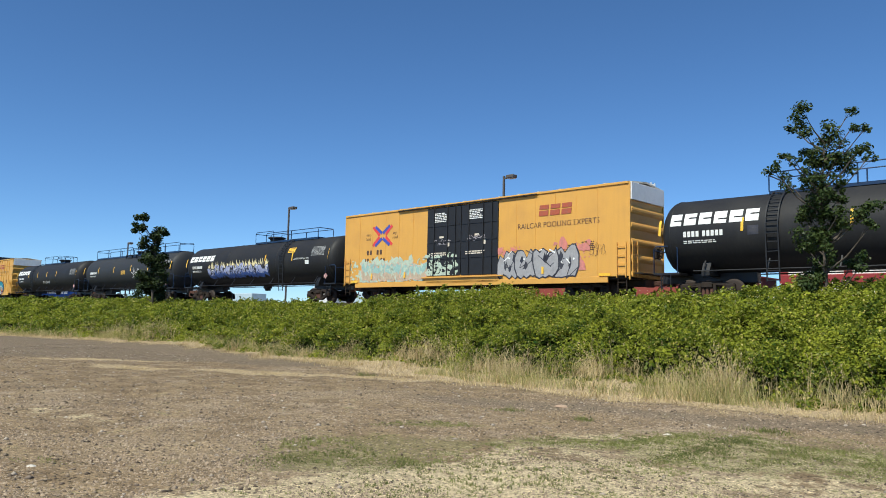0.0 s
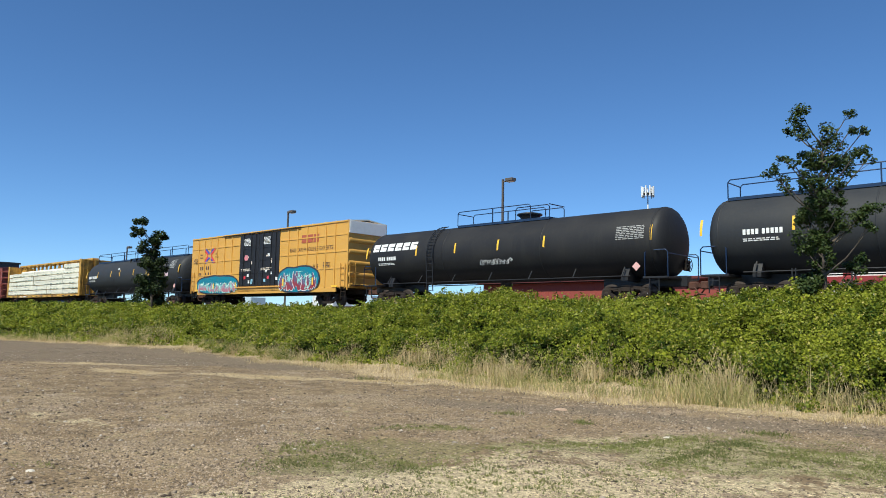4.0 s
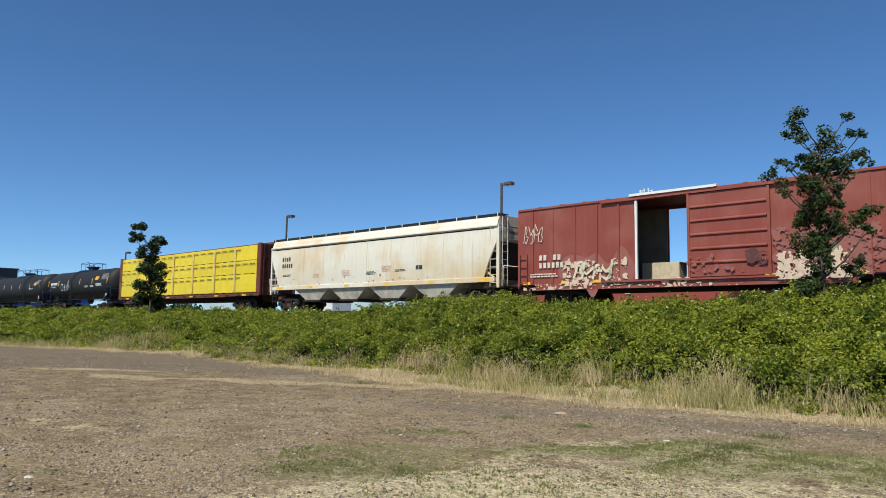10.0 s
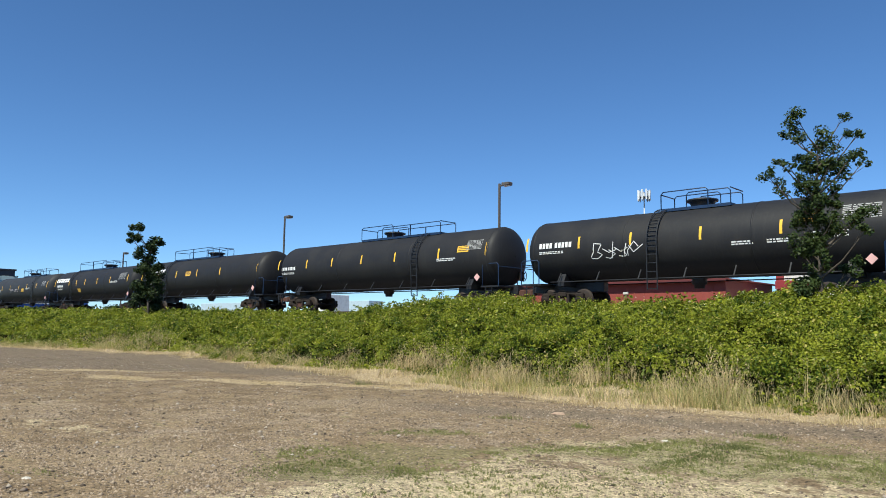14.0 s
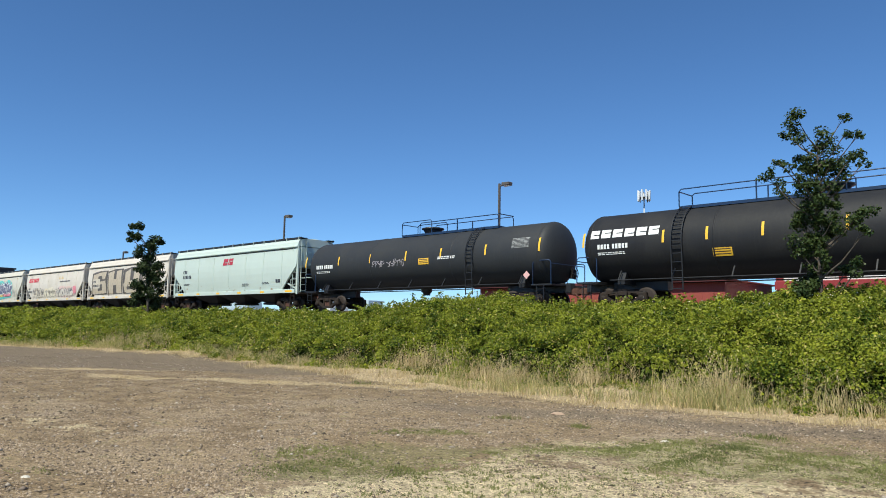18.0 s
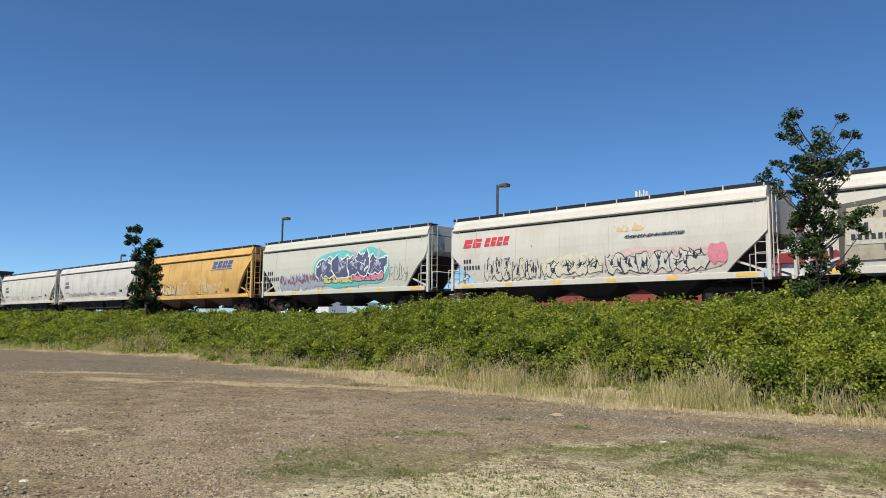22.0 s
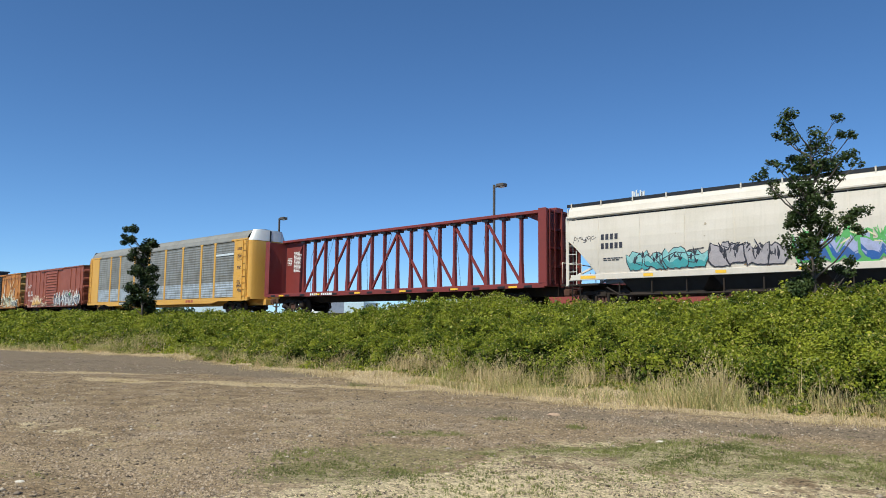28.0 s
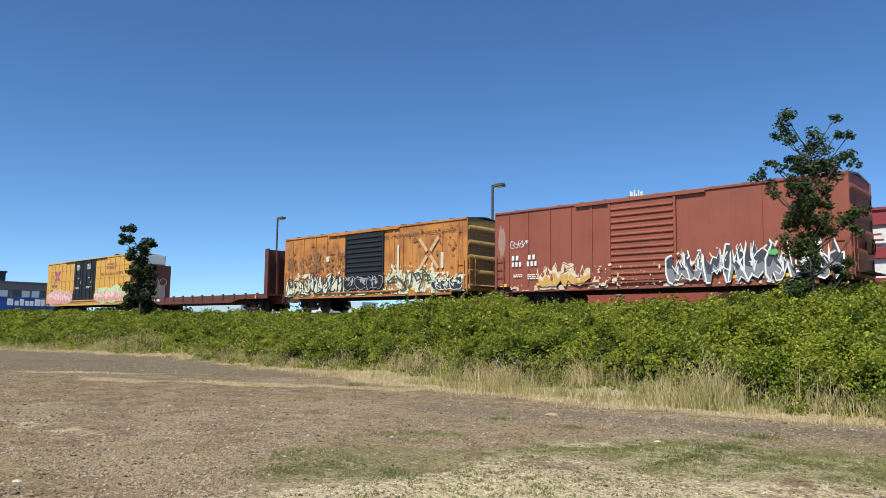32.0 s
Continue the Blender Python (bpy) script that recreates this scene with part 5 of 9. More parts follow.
def piece(car, x0, x1, z0, z1, n, fill, outline, side, shade=None, line=None, shine=None, seed=1, edge=0.07, lift=0.006, jag=0.30, label="spray-painted graffiti letters"):
    """Interlocked angular spray letters: outline, fill, lower shade, inner lines and highlights."""
    r = random.Random(seed)
    w, size = (x1 - x0) / n, z1 - z0
    lay = {k: Geo() for k in ("outline", "fill", "shade", "line", "shine")}
    for i in range(n):
        a, b, m = x0 + (i - 0.14) * w, x0 + (i + 1.14) * w, 8
        xs = [a + (b - a) * (k + (r.uniform(-0.25, 0.25) if 0 < k < m else 0)) / m for k in range(m + 1)]
        crest = r.uniform(0.75, 1.0)
        hi = [z0 + size * (crest - jag * r.random() ** 1.6) for _ in xs]
        lo = [z0 + size * jag * 0.6 * r.random() ** 2 for _ in xs]
        for k in (0, m):
            mid = z0 + size * r.uniform(0.3, 0.7)
            hi[k], lo[k] = mid + 0.16 * size, mid - 0.16 * size
        c, e, at = (a + b) / 2, edge, lift + 0.004 * (i % 3) + 0.0002 * i
        strips(lay["outline"], [c + (x - c) * (1 + 2 * e / (b - a)) for x in xs], [z - e for z in lo], [z + e for z in hi], side, at)
        strips(lay["fill"], xs, lo, hi, side, at + 0.0012)
        if shade:
            strips(lay["shade"], xs, lo, [q + (p - q) * r.uniform(0.32, 0.55) for q, p in zip(lo, hi)], side, at + 0.0016)
        for k in range(3):
            cx, cz, up = a + (b - a) * r.uniform(0.25, 0.75), z0 + size * r.uniform(0.25, 0.7), r.choice((-1, 1))
            hh, ww = size * r.uniform(0.18, 0.38), w * r.uniform(0.05, 0.12)
            strips(lay["line"], [cx - ww, cx, cx + ww], [cz, cz - hh * 0.3, cz + hh * 0.2], [cz + hh * 0.2, cz + hh, cz + hh * 0.5] if up > 0 else [cz + hh, cz + hh * 0.3, cz + hh * 0.4], side, at + 0.0020)
            ribbon(lay["line"], [(cx, cz), (cx + w * r.uniform(-0.4, 0.4), cz + size * r.uniform(-0.4, 0.4)), (cx + w * r.uniform(-0.5, 0.5), cz + size * r.uniform(-0.2, 0.4))], 0.035, side, at + 0.0023 + 0.0001 * k)
        if shine:
            for k in range(3):
                cx, cz = a + (b - a) * r.uniform(0.15, 0.85), z0 + size * r.uniform(0.45, 0.85)
                ribbon(lay["shine"], [(cx, cz), (cx + w * r.uniform(0.05, 0.3), cz + size * r.uniform(-0.15, 0.15))], r.uniform(0.03, 0.08), side, at + 0.0028 + 0.0001 * k)
    base = part("graffiti", lay["outline"], outline, car, label)
    part("graffiti_fill", lay["fill"], fill, base)
    if shade:
        part("graffiti_shade", lay["shade"], shade, base)
    part("graffiti_line", lay["line"], line or outline, base)
    if shine:
        part("graffiti_highlight", lay["shine"], shine, base)
    return base


def cloud(car, x0, x1, z0, z1, material, side, seed, lift=0.004, rough=0.10, label=""):
    """A sprayed background patch."""
    g = Geo()
    blob(g, x0, x1, z0, z1, side, lift, seed, rough)
    return part("graffiti_cloud", g, material, car, label)


def tag(car, x0, x1, z0, z1, material, side, seed, w=0.035):
    """A quick line tag."""
    r = random.Random(seed)
    g = Geo()
    n = max(4, int((x1 - x0) / ((z1 - z0) * 0.7)))
    for i in range(n):
        cw = (x1 - x0) / n
        for stroke in wild(r):
            ribbon(g, [(x0 + i * cw + px * cw * 1.05 + 0.15 * pz * cw, z0 + pz * (z1 - z0) * (0.7 + 0.3 * r.random())) for px, pz in stroke], w, side, 0.006 + 0.0006 * i)
    return part("spray_tag", g, material, car)


def wordmark_blocks(x, z, h, n, w, gap, slant=0.0):
    """A brand name drawn as plain heavy blocks, each slit across at its own height."""
    g = Geo()
    for i in range(n):
        a = x + i * (w + gap)
        cut = (0.42, 0.60, 0.50, 0.36)[i % 4]
        for x0, x1, q0, q1 in ((0, 1, 0, cut - 0.06), (0, 1, cut + 0.06, 1), (0, 0.36, cut - 0.06, cut + 0.06)):
            x0, x1, q0, q1 = a + x0 * w, a + x1 * w, q0 * h, q1 * h
            g.add([(x0 + slant * q0, 0, z + q0), (x1 + slant * q0, 0, z + q0), (x1 + slant * q1, 0, z + q1), (x0 + slant * q1, 0, z + q1)], [(0, 1, 2, 3)])
    return g


def on_side(g, side, lift=0.005):
    """Moves a flat drawing on to a side, cutting tall faces so that they follow a curve."""
    out = Geo()
    for f in g.f:
        p = [g.v[i] for i in f]
        n = 4
        for k in range(n):
            quad = []
            for (a, b, t) in ((0, 3, k / n), (1, 2, k / n), (1, 2, (k + 1) / n), (0, 3, (k + 1) / n)):
                x = p[a][0] + (p[b][0] - p[a][0]) * t
                z = p[a][2] + (p[b][2] - p[a][2]) * t
                quad.append((x, side(x, z) - lift + p[a][1], z))
            out.add(quad, [(0, 1, 2, 3)])
    return out


# ---- running gear shared by all cars ----
def gear_meshes():
    w = Geo()
    w.lathe([(-0.07, 0.05), (-0.07, 0.40), (-0.06, 0.457), (0.03, 0.447), (0.035, 0.475), (0.065, 0.475), (0.07, 0.39), (0.03, 0.36), (0.02, 0.2), (0.05, 0.12), (0.05, 0.05)], "y", 24)
    ax = Geo().tube([(0, -0.95, 0), (0, 0.95, 0)], 0.085, 10)
    sf = Geo()
    for s in (-1, 1):
        sf.bar((0, 0, 0.80), (s * 0.86, 0, 0.70), 0.17, 0.13)
        sf.bar((0, 0, 0.22), (s * 0.40, 0, 0.24), 0.19, 0.13)
        sf.bar((s * 0.38, 0, 0.24), (s * 0.86, 0, 0.56), 0.17, 0.13)
        sf.box(s * 0.30 - 0.06, s * 0.30 + 0.06, -0.09, 0.09, 0.25, 0.78, 0.02)
        sf.box(s * 0.9 - 0.19, s * 0.9 + 0.19, -0.12, 0.12, 0.36, 0.74, 0.05)
        sf.lathe([(-0.16, 0.02), (-0.16, 0.12), (-0.10, 0.14), (0.0, 0.14)], "y", 14, (s * 0.9, -0.02, 0.457))
    sp = Geo()
    for px in (-0.16, 0.0, 0.16):
        sp.lathe([(0.29, 0.07), (0.36, 0.075), (0.38, 0.06), (0.43, 0.075), (0.45, 0.06), (0.50, 0.075), (0.53, 0.06), (0.58, 0.07)], "z", 10, (px, 0, 0))
    bo = Geo().box(-0.22, 0.22, -1.15, 1.15, 0.58, 0.80, 0.03)
    bo.lathe([(0.78, 0.0), (0.78, 0.34), (0.88, 0.34), (0.88, 0.0)], "z", 18)
    br = Geo().box(-0.72, 0.72, -0.05, 0.05, 0.36, 0.50, 0.01)
    for s in (-1, 1):
        br.box(s * 0.5 - 0.06, s * 0.5 + 0.06, -0.85, 0.85, 0.36, 0.50, 0.02)
    cp = Geo().box(0, 0.75, -0.11, 0.11, 0.74, 0.94, 0.02).box(0.62, 0.95, -0.17, 0.13, 0.68, 1.0, 0.04)
    cp.tube([(0.45, -0.32, 0.75), (0.65, -0.38, 0.5), (0.9, -0.25, 0.45)], 0.035, 6)
    return {k: g.mesh(k) for k, g in {"wheel": w, "axle": ax, "side_frame": sf, "spring_nest": sp, "bolster": bo, "brake_beam": br, "coupler": cp}.items()}


GEAR = gear_meshes()
for nm, m_ in (("wheel", TREAD), ("axle", IRON), ("side_frame", IRON), ("spring_nest", RUST_IRON), ("bolster", IRON), ("brake_beam", IRON), ("coupler", RUST_IRON)):
    GEAR[nm].materials.append(m_)


def running_gear(car, length, truck_x, frame_mat=None):
    """Two trucks, a centre sill between them and the couplers."""
    for x in (-truck_x, truck_x):
        tr = part("truck", GEAR["bolster"], None, car, "cast iron freight truck", (x, 0, 0))
        for s in (-1, 1):
            part("side_frame", GEAR["side_frame"], None, tr, "", (0, s * 1.02, 0), 0 if s < 0 else 180)
            part("spring_nest", GEAR["spring_nest"], None, tr, "", (0, s * 1.02, 0))
            part("axle", GEAR["axle"], None, tr, "", (s * 0.9, 0, 0.457))
            for q in (-1, 1):
                part("wheel", GEAR["wheel"], None, tr, "", (s * 0.9, q * 0.74, 0.457), 0 if q < 0 else 180)
        part("brake_beam", GEAR["brake_beam"], None, tr)
    for s in (-1, 1):
        part("coupler", GEAR["coupler"], None, car, "", (s * (length / 2 - 0.1), 0, 0), 0 if s > 0 else 180)


def ladder(car, x, y, z0, z1, material, w=0.42, n=None, end=False, name="ladder"):
    """Rungs and two stiles, on a side or on an end."""
    g = Geo()
    n = n or max(3, int((z1 - z0) / 0.42))

    def p(a, z):
        return (x, y + a, z) if end else (x + a, y, z)
    for a in (-w / 2, w / 2):
        g.bar(p(a, z0), p(a, z1), 0.045, 0.03)
    for i in range(n):
        z = z0 + (z1 - z0) * (i + 0.5) / n
        g.bar(p(-w / 2, z), p(w / 2, z), 0.028)
    return part(name, g, material, car)


def brake_wheel(car, x, y, z, material):
    g = Geo()
    pts = [(x, y + 0.28 * math.cos(a), z + 0.28 * math.sin(a)) for a in [i * math.pi / 8 for i in range(17)]]
    g.tube(pts, 0.018, 5)
    for i in range(4):
        a = i * math.pi / 4
        g.bar((x, y + 0.28 * math.cos(a), z + 0.28 * math.sin(a)), (x, y - 0.28 * math.cos(a), z - 0.28 * math.sin(a)), 0.025)
    part("brake_wheel", g, material, car)
    part("brake_housing", Geo().box(x - 0.22, x - 0.02, y - 0.16, y + 0.16, z - 0.25, z + 0.2, 0.03), IRON, car)


def new_car(name, label, category, x):
    return thing(name, label, category, (x, TRACK_Y, RAIL_Z), "cars of the freight train")


TRAIN = []


# ---- tank cars ----
def tank_car(x, length, body, label, truck_x=None, r=1.50, zc=2.68, deck="short", deck_x=(-2.2, 2.2), dome_x=0.0, ladder_x=None,
             bands=(), marks=(), brand=None, placard=None):
    car = new_car("tank_car", label, "tank car", x)
    h = length / 2
    truck_x = truck_x or h - 2.0
    running_gear(car, length + 0.6, truck_x)
    side = tank_side(zc, r)
    prof = [(-h, 0.02)]
    for i in range(1, 9):
        a = math.pi / 2 * i / 8
        prof.append((-h + 0.62 * (1 - math.cos(a)), r * math.sin(a)))
    prof += [(-h + 0.62 + (length - 1.24) * k / 6, r) for k in range(1, 6)]
    prof += [(-s, q) for s, q in reversed(prof[:9])]
    shell = part("tank_shell", Geo().lathe(prof, "x", 56, (0, 0, zc)), body, car)
    for bx in (-h + 0.66, -h / 3, h / 3, h - 0.66):
        g = Geo().lathe([(bx - 0.035, r - 0.01), (bx - 0.03, r + 0.012), (bx + 0.03, r + 0.012), (bx + 0.035, r - 0.01)], "x", 56, (0, 0, zc))
        part("weld_band", g, body, shell)
    # stub sills, bolsters and saddles
    for s in (-1, 1):
        part("stub_sill", Geo().box(min(s * (truck_x - 1.6), s * (h + 0.3)), max(s * (truck_x - 1.6), s * (h + 0.3)), -0.2, 0.2, 0.80, 1.25, 0.02), BLACK, car)
        g = Geo().extrude([(-1.2, 1.05), (1.2, 1.05), (1.2, 1.2), (1.0, 1.6), (-1.0, 1.6), (-1.2, 1.2)], s * truck_x - 0.16, s * truck_x + 0.16)
        part("saddle", g, BLACK, car)
        ex = s * (h + 0.05)
        part("end_platform", Geo().box(min(ex, ex - s * 1.1), max(ex, ex - s * 1.1), -1.42, 1.42, 1.10, 1.18, 0.01), BLACK, car)
        g = Geo()
        for y in (-1.40, 1.40):
            g.tube([(ex - s * 1.0, y, 1.15), (ex - s * 1.0, y, 2.15), (ex - s * 0.9, y, 2.25), (ex - s * 0.1, y, 2.25), (ex, y, 2.15), (ex, y, 1.15)], 0.025, 6)
        g.tube([(ex, -1.40, 2.1), (ex, 1.40, 2.1)], 0.022, 6)
        part("end_handrail", g, NAVY, car)
        ladder(car, s * (h - 0.5), -1.46, 0.45, 1.1, BLACK, 0.4, 2, name="step")
    brake_wheel(car, h + 0.02, 0.6, 1.75, BLACK)
    # running rail below the shell
    g = Geo().tube([(-truck_x - 0.4, -1.42, 1.22), (truck_x + 0.4, -1.42, 1.22)], 0.028, 6).tube([(-truck_x - 0.4, 1.42, 1.22), (truck_x + 0.4, 1.42, 1.22)], 0.028, 6)
    n = 6
    for i in range(n + 1):
        sx = -truck_x + 2 * truck_x * i / n
        g.bar((sx, -1.42, 1.22), (sx, -1.15, 1.62), 0.05)
    part("running_rail", g, BLACK, car)
    if deck == "long":
        g = Geo()
        for i in range(7):
            sx = -truck_x + 1.2 + (2 * truck_x - 2.4) * i / 6
            g.bar((sx - 0.06, -0.9, 0.72), (sx - 0.06, -0.9, 1.35), 0.04)
            g.bar((sx + 0.06, -0.9, 0.72), (sx + 0.06, -0.9, 1.35), 0.04)
        g.tube([(-truck_x + 1.2, -0.9, 0.74), (truck_x - 1.2, -0.9, 0.74)], 0.03, 6)
        part("brake_piping", g, BLACK, car)
    else:
        part("outlet_valve", Geo().lathe([(0.85, 0.0), (0.85, 0.2), (1.0, 0.22), (1.02, 0.3), (1.25, 0.3)], "z", 14), BLACK, car)
    # walkway and rails on top
    top = zc + r
    d0, d1 = (-h + 0.75, h - 0.75) if deck == "long" else deck_x
    wy = 0.62
    part("walkway", Geo().box(d0, d1, -wy, wy, top - 0.10, top + 0.02), NAVY, car)
    g = Geo()
    breaks = [(d0, dome_x - 0.75), (dome_x - 1.3, dome_x + 0.9), (dome_x + 0.2, d1)] if deck == "long" else [(d0, min(d1, dome_x + 0.5)), (max(d0, dome_x - 0.4), d1)]
    for y in (-wy, wy):
        for i, (a, b) in enumerate(breaks):
            hh = (0.72, 0.60, 0.72)[i % 3]
            yy = y * (1 - 0.02 * i)
            g.tube([(a, yy, top), (a, yy, top + hh - 0.1), (a + 0.1, yy, top + hh), (b - 0.1, yy, top + hh), (b, yy, top + hh - 0.1), (b, yy, top)], 0.024, 6)
            m = max(1, int((b - a) / 2.2))
            for k in range(1, m):
                g.bar((a + (b - a) * k / m, yy, top), (a + (b - a) * k / m, yy, top + hh), 0.045)
    for sx in (d0, d1):
        g.tube([(sx, -wy, top + 0.62), (sx, wy, top + 0.62)], 0.024, 6)
    part("handrail", g, NAVY, car)
    g = Geo().lathe([(top - 0.1, 0.44), (top + 0.12, 0.46), (top + 0.24, 0.52), (top + 0.26, 0.62), (top + 0.33, 0.62), (top + 0.37, 0.46), (top + 0.40, 0.0)], "z", 26, (dome_x, 0, 0))
    part("dome", g, BLACK, car, "round black valve dome on top")
    if deck == "long":
        g = Geo()
        for sx in (dome_x - 1.2, dome_x - 0.1, dome_x + 0.8):
            g.extrude([(-1.02, top - 0.36), (-0.86, top - 0.02), (-1.06, top - 0.02)], sx - 0.03, sx + 0.03)
        g.box(dome_x - 1.25, dome_x + 0.85, -1.05, -0.85, top - 0.05, top)
        part("dome_platform", g, BLACK, car)
    lx = ladder_x if ladder_x is not None else dome_x
    if deck != "long":
        g = Geo()
        for i in range(13):
            a = math.radians(8 + 82 * i / 12)
            y, z = -(r + 0.10) * math.cos(a - 0.25), zc + (r + 0.10) * math.sin(a - 0.25)
            if i < 12:
                a2 = math.radians(8 + 82 * (i + 1) / 12)
                y2, z2 = -(r + 0.10) * math.cos(a2 - 0.25), zc + (r + 0.10) * math.sin(a2 - 0.25)
                for sx in (-0.22, 0.22):
                    g.bar((lx + sx, y, z), (lx + sx, y2, z2), 0.045, 0.03)
            g.bar((lx - 0.22, y, z), (lx + 0.22, y, z), 0.03)
        for sx in (-0.22, 0.22):
            g.bar((lx + sx, -r - 0.09, zc - 0.1), (lx + sx, -1.5, 0.75), 0.045, 0.03)
        for z in (0.8, 1.15, 1.5, 1.85, 2.2):
            g.bar((lx - 0.22, -1.52, z), (lx + 0.22, -1.52, z), 0.03)
        part("ladder", g, BLACK, car)
    # reflectors, figures, notices
    for i, bx in enumerate(bands):
        part("reflector", patch([(bx - 0.05, bx + 0.05, zc - 0.02, zc + 0.50 if 0 < i < len(bands) - 1 else zc + 0.62)], side, 0.006, 4), YELLOW_MARK, car)
    for name, rects, m in marks:
        part(name, patch(rects, side, 0.006, 3), m, car)
    if brand:
        bx, bz, bw, bh = brand
        g = wordmark_blocks(bx, bz, bh, 6, bw / 6 * 0.82, bw / 6 * 0.18)
        part("brand_mark", on_side(g, side, 0.006), WHITE, car, "white block brand lettering")
    px = placard if placard is not None else h - 1.4
    g = Geo()
    q = 0.19
    zz = 1.62
    yy = side(px, zz + q) - 0.08
    g.add([(px - q, yy, zz), (px, yy, zz - q), (px + q, yy, zz), (px, yy, zz + q), (px - q, yy + 0.02, zz), (px, yy + 0.02, zz - q), (px + q, yy + 0.02, zz), (px, yy + 0.02, zz + q)],
          [(0, 1, 2, 3), (7, 6, 5, 4), (0, 4, 5, 1), (1, 5, 6, 2), (2, 6, 7, 3), (3, 7, 4, 0)])
    part("placard", g, paint("placard_red_white", (0.75, 0.45, 0.42), vary=0.2, fine=8, bump=0.0), car, "diamond hazard placard on a bracket")
    TRAIN.append((car, x))
    return car, side


def figures(x, z, h=0.2, letters=4, digits=5):
    return [("reporting_mark", lettering_bars(x, z, h, [h * 0.55] * letters + [-h * 0.2] + [h * 0.55] * digits, h * 0.22) + small_print(x, z - 0.18, 1.3, 2, 0.04, 3), WHITE)]


def notice(x, z, w=0.9, h=0.5, m=None, name="data_panel"):
    r = random.Random(int(x * 100))
    rows = []
    for k in range(8):
        a = x
        while a < x + w - 0.05:
            q = r.uniform(0.06, 0.3)
            rows.append((a, min(x + w, a + q), z + h * k / 8, z + h * k / 8 + h / 16))
            a += q + 0.05
    return [(name, rows, m or swatch("dim_print", (0.34, 0.34, 0.33)))]

# ---- box cars ----
def corrugated_end(x, w, z0, z1, ribs, depth, out):
    """A pressed steel end with rounded ribs that run across it."""
    g = Geo()
    n = ribs * 10
    v, f = [], []
    for i in range(n + 1):
        t = i / n
        z = z0 + (z1 - z0) * t
        s = math.sin(t * ribs * 2 * math.pi)
        d = depth * max(0.0, s) ** 0.6 if 0.02 < t < 0.98 else 0
        v += [(x + out * d, -w + 0.1, z), (x + out * d, w - 0.1, z), (x, -w, z), (x, w, z), (x - out * 0.05, -w, z), (x - out * 0.05, w, z)]
    for i in range(n):
        a, b = i * 6, i * 6 + 6
        f += [(a, a + 1, b + 1, b), (a + 2, a, b, b + 2), (a + 1, a + 3, b + 3, b + 1), (a + 4, a + 5, b + 5, b + 4)]
    return g.add(v, f)


def wall_panel(x0, x1, y, z0, z1, t=0.06):
    return Geo().box(x0, x1, min(y, y + t), max(y, y + t), z0, z1)


